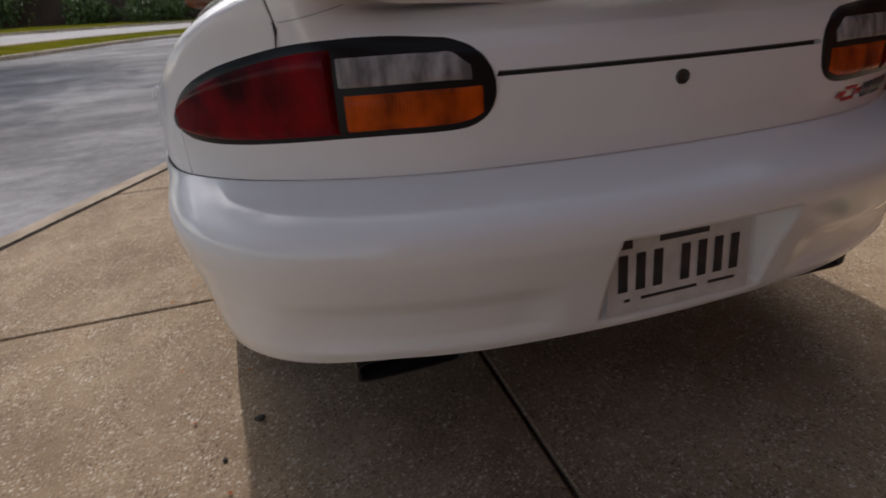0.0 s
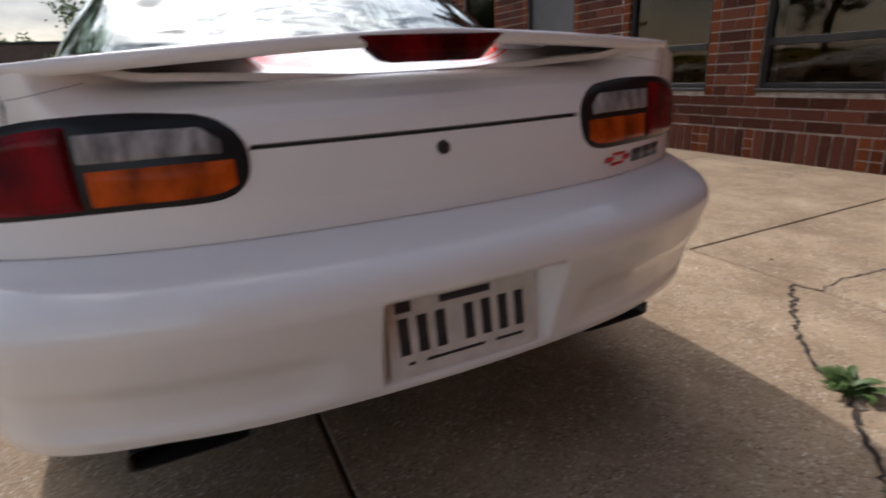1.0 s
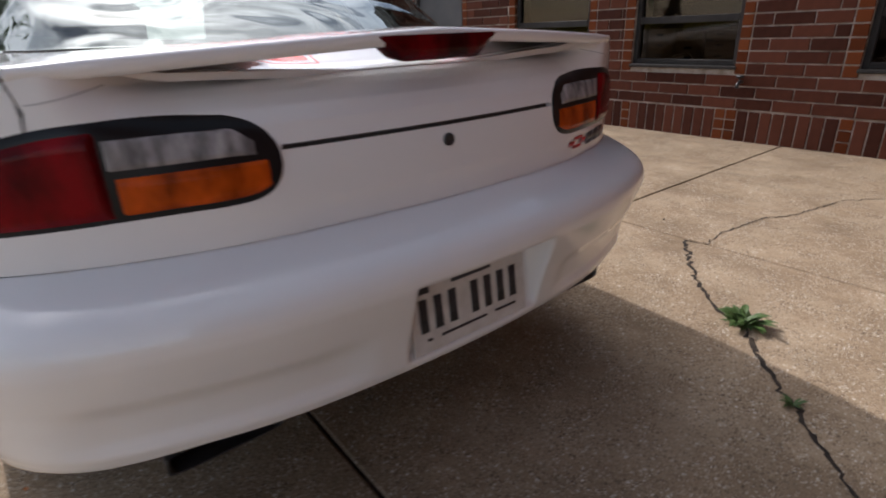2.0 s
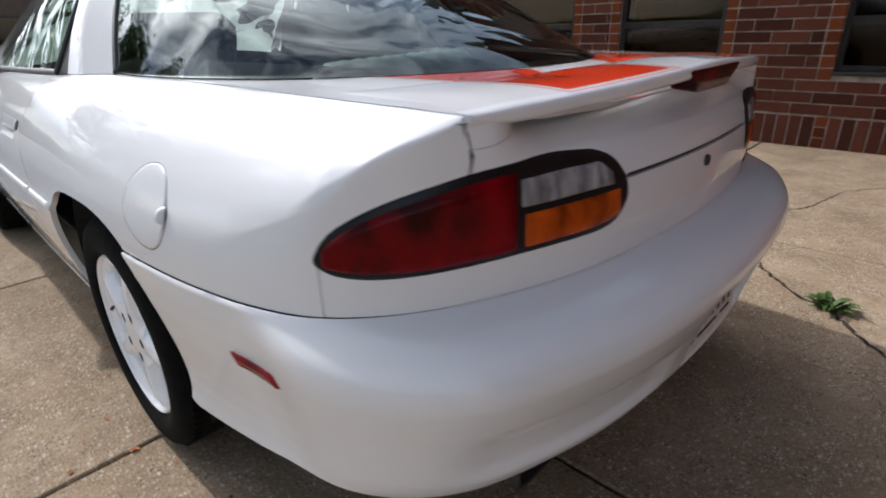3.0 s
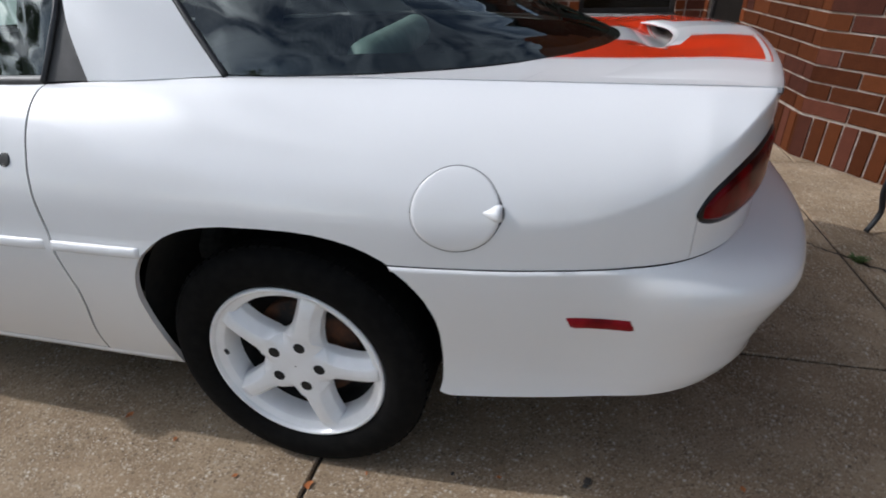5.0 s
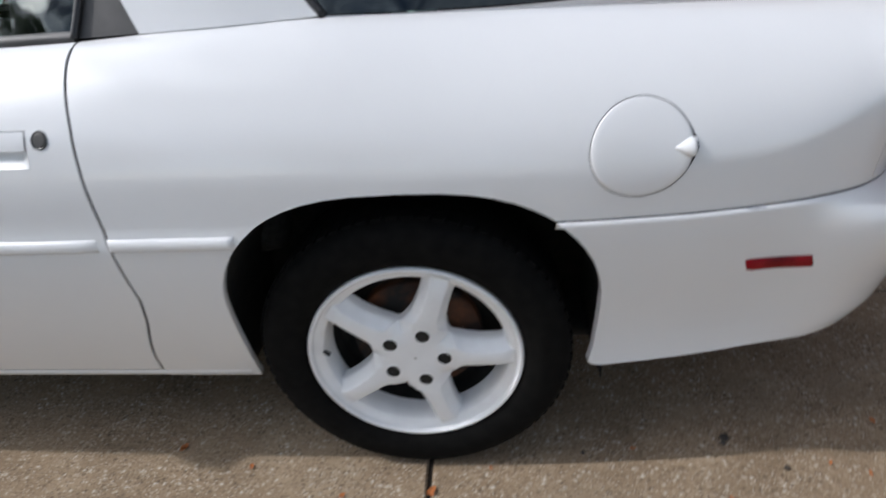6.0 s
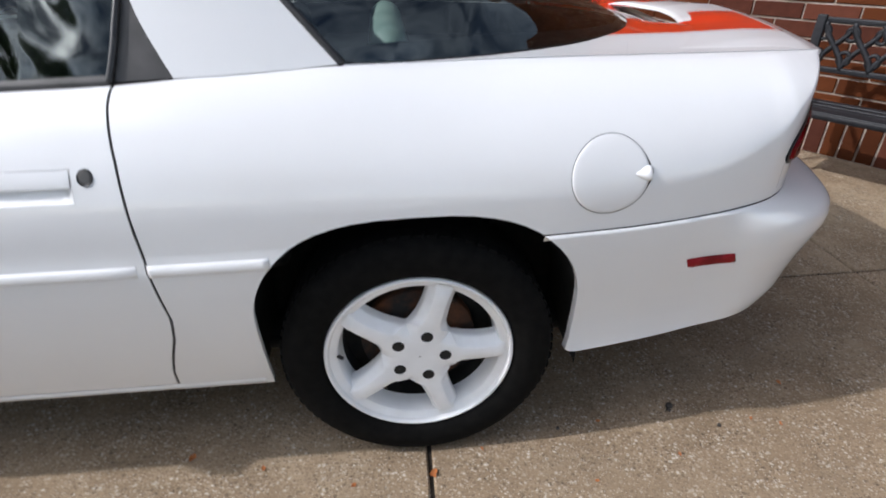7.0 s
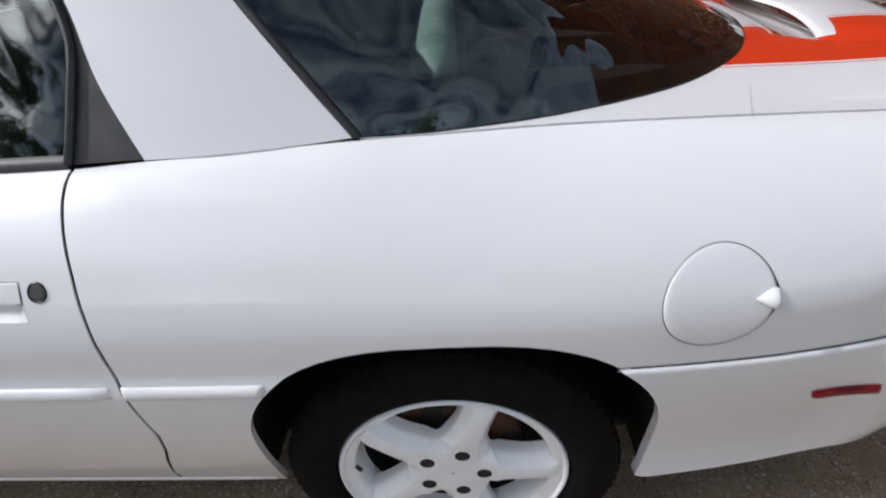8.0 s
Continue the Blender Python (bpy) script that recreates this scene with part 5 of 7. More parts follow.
badge = new("badge")
badge.parent = car
badge["label"] = "small red and grey badge"
for a, b, z0, z1, m_ in ((-0.398, -0.426, 0.689, 0.701, M_REDBADGE), (-0.420, -0.468, 0.681, 0.687, M_REDBADGE), (-0.420, -0.468, 0.703, 0.709, M_REDBADGE), (-0.462, -0.490, 0.689, 0.701, M_REDBADGE),
                         (-0.500, -0.545, 0.679, 0.708, M_GREYBADGE), (-0.552, -0.595, 0.679, 0.708, M_GREYBADGE), (-0.602, -0.645, 0.679, 0.708, M_GREYBADGE)):
    part("badge_bar", flat_on_skin(a, b, z0, z1, 0.002), m_, badge)
for k in range(6):
    s0 = 0.235 - k * 0.086
    part("embossed_bar", flat_on_skin(s0, s0 - 0.060, 0.713, 0.731, 0.0001), M_PAINT, car, "faint embossed white bar", crease=20)

# number plate with plain bars
plate = new("number_plate")
plate.parent = car
plate["label"] = "white number plate with dark bars, in the bumper recess"


def plate_pt(x, z, o=0.0):
    return Vector((x, -1.1125 - 0.016 * (0.53 - z) / 0.14 - o, z))


rows = [[plate_pt(x, 0.381 + 0.149 * k / 8, 0.0) for k in range(9)] for x in span(-0.1525, 0.1525, 16)]
bm = sheet(rows)
face_out(bm, (0, -0.9, 0.46))
flange(bm, 0.003)
part("plate_sheet", bm, M_PLATE, plate)


def plate_bar(x0, x1, z0, z1):
    bm = sheet([[plate_pt(x, z0, 0.0005), plate_pt(x, z0, 0.002), plate_pt(x, z1, 0.002), plate_pt(x, z1, 0.0005)] for x in (x0, 0.5 * (x0 + x1), x1)])
    face_out(bm, (0, -0.9, 0.46))
    part("plate_bar", bm, M_INK, plate)


for k in range(7):
    x = -0.136 + k * 0.036 + (0.022 if k > 2 else 0)
    plate_bar(x + 0.003, x + 0.0225, 0.424, 0.492)
plate_bar(-0.050, 0.055, 0.506, 0.519)
plate_bar(-0.135, -0.105, 0.503, 0.522)
plate_bar(-0.085, 0.035, 0.404, 0.409)
plate_bar(0.06, 0.12, 0.404, 0.409)
plate_bar(-0.12, -0.108, 0.404, 0.409)

# exhaust tips: flat oval pipes
for sx in (-1, 1):
    rows = []
    for y, k in ((-0.60, 0.9), (-1.024, 1.0), (-1.028, 1.0), (-1.024, 0.92), (-0.93, 0.90)):
        rows.append([Vector(((-0.487 if sx < 0 else 0.458) + 0.102 * k * math.copysign(abs(math.cos(t)) ** 0.35, math.cos(t)), y, 0.310 + 0.020 * k * math.copysign(abs(math.sin(t)) ** 0.35, math.sin(t)))) for t in (j * math.tau / 40 for j in range(40))])
    bm = sheet(rows, closed=True)
    part("exhaust_tip", bm, M_BLACK, car, "flat black exhaust outlet")

# ---- small parts on the flank ----
def flank(y, z, out=0.0):
    return skin(s_of_y(y), z, out)


for sx in (1, -1):
    # fuel flap on the left only
    if sx == 1:
        rows = []
        for r, o in ((0.0004, 0.0022), (0.012, 0.0022), (0.024, 0.0022), (0.036, 0.0022), (0.048, 0.0022), (0.060, 0.0022), (0.072, 0.0021), (0.079, 0.0018), (0.0815, 0.0008), (0.0822, -0.003)):
            rows.append([flank(-0.395 + r * math.cos(t), 0.757 + 0.91 * r * math.sin(t), o) for t in (k * math.tau / 64 for k in range(64))])
        bm = sheet(rows, closed=True)
        face_out(bm, (0, -0.4, 0.76))
        flap = part("fuel_flap", bm, M_PAINT, car, "round white fuel flap with finger tab")
        # flat dark ring paints the shade round the flap, wider behind the tab
        rows = []
        for r, o in ((0.0820, 0.0006), (0.0833, 0.0006)):
            grip = 0.0065 if r > 0.083 else 0.0
            rows.append([flank(-0.395 + (r + grip * math.exp(-((t - math.pi) / 0.24) ** 2)) * math.cos(t), 0.757 + 0.91 * r * math.sin(t), o) for t in (k * math.tau / 64 for k in range(64))])
        bm = sheet(rows, closed=True)
        face_out(bm, (0, -0.4, 0.76))
        part("flap_gap_shade", bm, M_GAPSHADE, car)
        rows = []
        for i in range(9):
            u = i / 8
            hw = 0.0030 + 0.0115 * smooth01(u, 0, 0.75)
            y = -0.446 - 0.034 * u
            h = 0.013 * math.sin(min(1.0, u * 1.25) * math.pi * 0.5) * (1 - smooth01(u, 0.86, 1.02))
            rows.append([flank(y, 0.7585 + hw * c, 0.002 + h * (1 - c * c) ** 0.5) for c in (-1, -0.85, -0.5, 0, 0.5, 0.85, 1)])
        bm = sheet(rows)
        face_out(bm, (-0.85, -0.45, 0.76))
        part("finger_tab", bm, M_PAINT, flap, "white finger tab")
    # side marker
    rows = []
    for i in range(13):
        y = -0.618 - 0.122 * i / 12
        e = min(1, min(i, 12 - i) / 1)
        rows.append([flank(y + 0.012 * k, 0.5125 + 0.026 * k + 0.001 * (1 - i / 12), -0.001 + 0.006 * e * (1 if 0.05 < k < 0.95 else 0)) for k in (0, 0.06, 0.5, 0.94, 1)])
    bm = sheet(rows)
    face_out(bm, (0, -0.6, 0.5))
    bm2 = bm if sx == 1 else mirrored(bm)
    part("side_marker", bm2, M_MARK, car, "red side marker lamp")
    # door handle in its cup, and lock
    d = door if sx == 1 else door_r
    rows = []
    for i in range(25):
        y = CUP[0] + 0.003 + (CUP[1] - CUP[0] - 0.006) * i / 24
        e = math.sqrt(min(1, (min(i, 24 - i) + 0.3) / 2))
        rows.append([flank(y, 0.7955, -0.009)] + [flank(y, z, o * e) for z, o in ((0.7945, -0.004), (0.797, 0.0015), (0.803, 0.0022), (0.815, 0.0022), (0.824, 0.0012))] + [flank(y, 0.8255, -0.008)])
    bm = sheet(rows)
    face_out(bm, (0, 0.7, 0.8))
    bm2 = bm if sx == 1 else mirrored(bm)
    part("handle", bm2, M_PAINT, d, "white flush door handle", crease=35)
    rows = []
    for i in range(25):
        u = i / 24
        y = CUP[0] + (CUP[1] - CUP[0]) * u
        e = min(1.0, min(i, 24 - i) / 2.0) ** 0.5
        rows.append([flank(y, CUP[2] + (CUP[3] - CUP[2]) * k / 12, 0.0003 - 0.0105 * e * min(1.0, (min(k, 12 - k)) / 3.0) ** 0.6) for k in range(13)])
    bm = sheet(rows)
    face_out(bm, (0, 0.7, 0.8))
    bm2 = bm if sx == 1 else mirrored(bm)
    part("handle_cup", bm2, M_PAINT, d)
    for nm, prof, mt, lb in (("door_lock", ((0.0003, 0.0012), (0.004, 0.0012), (0.008, 0.0014), (0.0105, 0.0014), (0.0112, 0.0006)), M_LOCK, "round grey door lock"), ("lock_ring", ((0.0112, 0.0008), (0.0122, 0.0022), (0.0136, 0.0022), (0.0146, 0.0)), M_BLACK, "")):
        bm = sheet([[flank(0.578 + r * math.cos(t), 0.812 + r * math.sin(t), o) for t in (k * math.tau / 32 for k in range(32))] for r, o in prof], closed=True)
        face_out(bm, (0, 0.6, 0.8))
        bm2 = bm if sx == 1 else mirrored(bm)
        part(nm, bm2, mt, d, lb)
    # mirror
    bm = bmesh.new()
    rows = []
    for i in range(9):
        t = math.pi * i / 8
        rows.append([Vector((-0.90 + 0.105 * math.cos(a) * (0.25 + 0.75 * math.sin(0.5 * math.pi * (i / 8)) ** 0.6), 1.78 - 0.16 * i / 8, 0.985 + 0.058 * math.sin(a) * (0.25 + 0.75 * math.sin(0.5 * math.pi * (i / 8)) ** 0.6))) for a in (k * math.tau / 24 for k in range(24))])
    bm = sheet(rows, closed=True)
    face_out(bm, (-0.9, 1.7, 0.985))
    box(bm, (-0.83, 1.66, 0.925), (-0.74, 1.76, 0.965), 0.01)
    bm2 = bm if sx == 1 else mirrored(bm)
    mir = part("door_mirror", bm2, M_BLACK, car, "black door mirror")
    bm = bmesh.new()
    vs = [bm.verts.new((sx * (-0.90 + 0.098 * math.cos(a)), 1.622, 0.985 + 0.052 * math.sin(a))) for a in (k * math.tau / 24 for k in range(24))]
    bm.faces.new(vs)
    part("mirror_face", bm, M_MIRROR, mir)

# ---- cabin seen through the glass ----
bm = bmesh.new()
ring = [skin(s, 0.665, -0.016) for s in span(-s_of_y(0.30), s_of_y(0.30), 90)]
for z in (0.62, 0.665):
    bm.faces.new([bm.verts.new((max(-0.57, min(0.57, p.x)) if p.y > -0.45 else p.x, p.y, z)) for p in ring])
part("cargo_floor", bm, M_SEAT, car, smooth=False)
bm = bmesh.new()
box(bm, (-0.53, -0.05, 0.60), (0.60, 0.30, 0.832), 0.02, 2)
part("cargo_box", bm, M_SEAT, car)
# side trays over the wheel housings
for sx in (1, -1):
    bm = bmesh.new()
    edge = [skin(s, 0.78, -0.02) for s in span(s_of_y(-0.80), s_of_y(0.44), 40)]
    low = [bm.verts.new((sx * p.x, p.y, 0.775)) for p in edge]
    inner = [bm.verts.new((sx * -0.54, p.y, 0.775)) for p in edge]
    foot = [bm.verts.new((sx * -0.54, p.y, 0.66)) for p in edge]
    for k in range(40):
        bm.faces.new((low[k], low[k + 1], inner[k + 1], inner[k]))
        bm.faces.new((inner[k], inner[k + 1], foot[k + 1], foot[k]))
    part("side_tray", bm, M_SEAT, car, smooth=False)
bm = bmesh.new()
box(bm, (-0.66, 0.31, 0.44), (0.66, 0.75, 0.60), 0.05, 2)
part("rear_bench", bm, M_SEAT, car)
bm = bmesh.new()
box(bm, (-0.66, 1.7, 0.5), (0.66, 1.95, 0.88), 0.06, 2)
part("dashboard", bm, M_SEAT, car)
# rolled pale green sunshade lying across the cargo bay
bm = bmesh.new()
rows = []
for k in range(61):
    u = k / 60
    r = 0.058 * (1 + 0.035 * math.sin(u * math.tau * 13)) * min(1.0, 0.05 + 9 * min(u, 1 - u))
    c = Vector((-0.24 + 0.80 * u, 0.03 + 0.012 * u, 0.890 + 0.016 * u))
    rows.append([c + Vector((0.008 * math.cos(t), r * math.cos(t), r * math.sin(t))) for t in (q * math.tau / 24 for q in range(24))])
bm.free()
bm = sheet(rows, closed=True)
part("sunshade", bm, M_SHADE, car, "rolled pale green sunshade lying across the cargo bay")
for x in (-0.36, 0.36):
    bm = bmesh.new()
    box(bm, (x - 0.25, 0.80, 0.36), (x + 0.25, 1.32, 0.50), 0.05, 3)
    part("seat_cushion", bm, M_SEAT, car)
    bm = bmesh.new()
    box(bm, (x - 0.24, 0.0, 0.0), (x + 0.24, 0.15, 0.66), 0.06, 3)
    bmesh.ops.rotate(bm, verts=bm.verts, cent=(0, 0, 0), matrix=Matrix.Rotation(radians(20), 3, "X"))
    bmesh.ops.translate(bm, verts=bm.verts, vec=(0, 0.84, 0.46))
    part("seat_back", bm, M_SEAT, car, "dark bucket seat back")
bm = bmesh.new()
box(bm, (-0.58, 0.34, 0.0), (0.58, 0.44, 0.42), 0.05, 2)
bmesh.ops.translate(bm, verts=bm.verts, vec=(0, 0, 0.54))
part("rear_seat_back", bm, M_SEAT, car)

# ---- ground ----
EDGE_P, EDGE_D = Vector((-1.935, 0.905)), Vector((0.44, 0.898)).normalized()
EDGE_N = Vector((EDGE_D.y, -EDGE_D.x))


def clip(poly, p0, n):
    """The part of a convex polygon on one side of a line."""
    out = []
    for a, b in zip(poly, poly[1:] + poly[:1]):
        da, db = (a - p0).dot(n), (b - p0).dot(n)
        if da >= 0:
            out.append(a)
        if da * db < 0:
            out.append(a.lerp(b, da / (da - db)))
    return out


def inset(poly, d):
    for a, b in list(zip(poly, poly[1:] + poly[:1])):
        e = (b - a)
        if e.length < 1e-6:
            continue
        n = Vector((-e.y, e.x)).normalized()
        poly = clip(poly, a + n * d, n)
    return poly


def slab(poly, z, depth, gap=0.0055):
    """A slab with a soft arris: local origin at its middle."""
    p0 = inset(poly, gap)
    p1 = inset(p0, 0.005)
    if len(p0) < 3:
        return None
    if len(p0) != len(p1):
        mid_ = sum(p0, Vector((0, 0))) / len(p0)
        p1 = [p + (mid_ - p).normalized() * 0.006 for p in p0]
    bm = bmesh.new()
    low = [bm.verts.new((p.x, p.y, z - depth)) for p in p0]
    mid = [bm.verts.new((p.x, p.y, z - 0.005)) for p in p0]
    top = [bm.verts.new((p.x, p.y, z)) for p in p1]
    n = len(p0)
    for a, b in ((low, mid), (mid, top)):
        for k in range(n):
            bm.faces.new((a[k], a[(k + 1) % n], b[(k + 1) % n], b[k]))
    bm.faces.new(top)
    return bm


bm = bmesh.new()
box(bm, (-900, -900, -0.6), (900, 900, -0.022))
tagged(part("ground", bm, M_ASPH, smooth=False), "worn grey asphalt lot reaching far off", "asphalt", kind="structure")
pavement = tagged(new("pavement"), "sunlit exposed-aggregate concrete slabs with dark joints", "pavement", kind="structure")
bm = bmesh.new()
bed = clip([Vector((-9, -9)), Vector((5, -9)), Vector((5, 16)), Vector((-9, 16))], EDGE_P - EDGE_N * 0.14, EDGE_N)
bm.faces.new([bm.verts.new((p.x, p.y, -0.010)) for p in bed])
part("joint_bed", bm, M_JOINT, pavement, "dirt in the slab joints", smooth=False)
XS = [-7.97, -6.03, -4.09, -2.15, -0.21, 1.73, 4.30]
for i in range(len(XS) - 1):
    ys = [-8.8, -7.05, -5.29, -3.53, -1.765, -0.012, 1.54, 3.1, 4.7, 6.3, 7.9, 9.5, 11.1] if XS[i] < 1.7 else [-9.0, -7.2, -5.4, -3.7, -1.95, -0.20, 1.55, 3.3, 5.05, 6.8, 8.55, 10.3, 12.0]
    for j in range(len(ys) - 1):
        x0, x1, y0, y1 = XS[i], XS[i + 1], ys[j], ys[j + 1]
        poly = clip([Vector((x0, y0)), Vector((x1, y0)), Vector((x1, y1)), Vector((x0, y1))], EDGE_P + EDGE_N * 0.022, EDGE_N)
        if len(poly) < 3:
            continue
        b = slab(poly, 0.0, 0.02)
        if b:
            part("slab", b, M_CONC, pavement, smooth=False)
# dark filler in the wide joint beside the edge strip
bm = bmesh.new()
rnd_ = random.Random(5)
rows = []
for k in range(-480, 721):
    p = EDGE_P + EDGE_D * (k * 0.02)
    w0, w1 = rnd_.uniform(-0.002, 0.004), rnd_.uniform(-0.003, 0.003)
    q0, q1 = p - EDGE_N * (0.012 + w0), p + EDGE_N * (0.030 + w1)
    rows.append([Vector((q0.x, q0.y, -0.001)), Vector(((q0.x + q1.x) / 2, (q0.y + q1.y) / 2, -0.005)), Vector((q1.x, q1.y, 0.0015))])
bm.free()
part("joint_filler", sheet(rows), M_FILLER, pavement, "ragged dark filler in the wide joint", smooth=False)
# edge strip along the asphalt
for k in range(-6, 9):
    a0, a1 = EDGE_P + EDGE_D * (k * 1.6), EDGE_P + EDGE_D * (k * 1.6 + 1.595)
    b = slab([a0 - EDGE_N * 0.010, a0 - EDGE_N * 0.125, a1 - EDGE_N * 0.125, a1 - EDGE_N * 0.010][::-1], -0.002, 0.02, 0.001)
    if b:
        part("edge_strip", b, M_KERB, pavement, smooth=False)


def ribbon(pts, w0, w1, z, seed):
    """A jagged dark crack along points."""
    rnd = random.Random(seed)
    pts = [Vector(p) for p in pts]
    fine = []
    for a, b in zip(pts, pts[1:]):
        n = max(2, int((b - a).length / 0.018))
        fine += [a.lerp(b, k / n) + Vector((rnd.gauss(0, 0.006), rnd.gauss(0, 0.006))) for k in range(n)]
    fine.append(pts[-1])
    rows = []
    for i, p in enumerate(fine):
        d = (fine[min(i + 1, len(fine) - 1)] - fine[max(i - 1, 0)])
        n = Vector((-d.y, d.x)).normalized()
        w = rnd.uniform(w0, w1)
        rows.append([Vector((p.x + n.x * w, p.y + n.y * w, z)), Vector((p.x, p.y, z - 0.0006)), Vector((p.x - n.x * w, p.y - n.y * w, z))])
    return sheet(rows)


CRACKS = [
    ([(1.70, -0.72), (1.48, -0.86), (1.25, -1.04), (1.14, -1.157), (1.10, -1.25), (0.93, -1.38), (0.81, -1.50), (0.64, -1.645), (0.50, -1.80), (0.30, -2.02)], 0.003, 0.010),
    ([(1.70, -0.72), (1.74, -0.815), (1.92, -0.79), (2.28, -0.834), (2.43, -0.915), (2.9, -1.015), (3.25, -1.3), (3.57, -1.80)], 0.0015, 0.005),
]
for k, (pts, a, b) in enumerate(CRACKS):
    part("crack", ribbon(pts, a, b, 0.0022, k), M_JOINT, pavement, "ragged dark crack", smooth=False)


def weed(x, y, size, blades, seed):
    rnd = random.Random(seed)
    ob = thing("weed", "leafy green weed growing from a concrete crack", "weed", group="weeds in the crack")
    ob.location = (x, y, 0.0)
    for _ in range(blades):
        a, l = rnd.uniform(0, math.tau), size * rnd.uniform(0.5, 1.0)
        up, w = rnd.uniform(0.15, 0.75), size * rnd.uniform(0.07, 0.13)
        bx, by = rnd.gauss(0, size * 0.16), rnd.gauss(0, size * 0.16)
        rows = []
        for k in range(6):
            u = k / 5
            r = l * u
            z = l * up * math.sin(u * 2.0) * 0.8 + 0.003
            ww = w * math.sin(math.pi * min(1, 0.12 + u * 0.88)) * (1 + 0.3 * (k % 2))
            cx, cy = bx + r * math.cos(a), by + r * math.sin(a)
            rows.append([Vector((cx - ww * math.sin(a), cy + ww * math.cos(a), z + ww * 0.35)), Vector((cx, cy, z)), Vector((cx + ww * math.sin(a), cy - ww * math.cos(a), z + ww * 0.35))])
        part("leaf", sheet(rows), M_WEED, ob)
    return ob


weed(1.115, -1.245, 0.094, 46, 1)
weed(0.79, -1.51, 0.036, 18, 2)
weed(0.50, -1.80, 0.050, 22, 3)

# ---- brick building ----
COURSE, LENGTH, JOINT, FACE, HEAD = 0.0932, 0.285, 0.012, 0.009, 0.010
brick_cache = {}


def brick_mesh(length, height, material):
    key = (round(length, 3), round(height, 3), material.name)
    if key not in brick_cache:
        bm = bmesh.new()
        box(bm, (0, -FACE, 0), (length, 0.06, height), 0.003)
        me = bpy.data.meshes.new("brick")
        bm.to_mesh(me)
        bm.free()
        me.materials.append(material)
        brick_cache[key] = me
    return brick_cache[key]


def brick_wall(name, origin, angle, length, height, openings, near, label, orange_all=False):
    """A cavity wall with courses of bricks; local x runs along it, local -y is its face. openings: (x0, x1, z0, z1)."""
    m = Matrix.Translation(origin) @ Matrix.Rotation(angle, 4, "Z")
    bm = bmesh.new()
    xs = sorted({0.0, length, *[v for o in openings for v in o[:2]]})
    for a, b in zip(xs, xs[1:]):
        cover = sorted((o[2], o[3]) for o in openings if o[0] <= a + 1e-6 and o[1] >= b - 1e-6)
        z = 0.0
        for z0, z1 in cover + [(height, height)]:
            if z0 - z > 1e-4:
                box(bm, (a, 0.0, z), (b, 0.28, z0))
            z = max(z, z1)
    wall = tagged(part(name, bm, M_MORTAR, smooth=False), label, "wall", kind="structure")
    wall.matrix_world = m
    kinds = (M_BRICK, M_ORANGE, M_BROWN)
    far_v, far_f = {k.name: [] for k in kinds}, {k.name: [] for k in kinds}
    count = 0

    def lay(x, z, l, h, material):
        nonlocal count
        if l < 0.02:
            return
        if near[0] < x < near[1] and z < near[2] and count < 300:
            ob = new("brick", brick_mesh(l, h, material))
            ob.parent = wall
            ob.location = (x, 0, z)
            count += 1
        else:
            vs, fs = far_v[material.name], far_f[material.name]
            k = len(vs)
            vs += [(x, -FACE, z), (x + l, -FACE, z), (x + l, -FACE, z + h), (x, -FACE, z + h), (x, 0.01, z), (x + l, 0.01, z), (x + l, 0.01, z + h), (x, 0.01, z + h)]
            fs += [(k, k + 1, k + 2, k + 3), (k, k + 4, k + 5, k + 1), (k + 3, k + 2, k + 6, k + 7), (k, k + 3, k + 7, k + 4), (k + 1, k + 5, k + 6, k + 2)]

    def runs(z0, z1):
        free = [(0.0, length)]
        for o in openings:
            if o[2] < z1 - 0.02 and o[3] > z0 + 0.02:
                nxt = []
                for a, b in free:
                    if o[1] <= a or o[0] >= b:
                        nxt.append((a, b))
                    else:
                        nxt += [(a, o[0])] if o[0] > a else []
                        nxt += [(o[1], b)] if o[1] < b else []
                free = nxt
        return free

    jambs = {round(v, 3) for o in openings for v in o[:2]}
    # soldier course at the foot
    foot = 0.262
    for a, b in runs(0.0, foot):
        x, k = a, 0
        while x < b - 0.02:
            w = min(COURSE - JOINT, b - x)
            edge = min([abs(x + 0.04 - j) for j in jambs] + [9]) < 0.07
            if edge:
                for zz in (0.004, 0.004 + foot / 3, 0.004 + 2 * foot / 3):
                    lay(x, zz, w, foot / 3 - JOINT, M_ORANGE)
            else:
                lay(x, 0.004, w, foot - JOINT - 0.004, M_BROWN if orange_all and int(x * 31) % 4 else M_BRICK)
            x += COURSE
    z, row = foot + 0.006, 0
    while z < height - 0.03:
        h = min(COURSE - JOINT, height - z)
        for a, b in runs(z, z + h):
            ja, jb = round(a, 3) in jambs, round(b, 3) in jambs
            if ja:
                lay(a, z, 0.095 - JOINT, h, M_ORANGE)
                a += 0.095
            if jb:
                b -= 0.095
                lay(b, z, 0.095, h, M_ORANGE)
                b -= JOINT
            x = a
            first = LENGTH * (0.5 if row % 2 else 1.0)
            while x < b - 0.02:
                l = min(first - HEAD, b - x)
                under = any(o[0] - 0.01 < x < o[1] and 0 < o[2] - z < COURSE * 1.2 for o in openings)
                lay(x, z, l, h, M_BROWN if orange_all and (under or (row * 7 + int(x * 10)) % 3) else M_ORANGE if under else M_BRICK)
                x += first
                first = LENGTH
        z += COURSE
        row += 1
    for material in kinds:
        if far_v[material.name]:
            me = bpy.data.meshes.new("brick_field")
            me.from_pydata(far_v[material.name], [], far_f[material.name])
            me.materials.append(material)
            ob = new("brick_field", me)
            ob.parent = wall
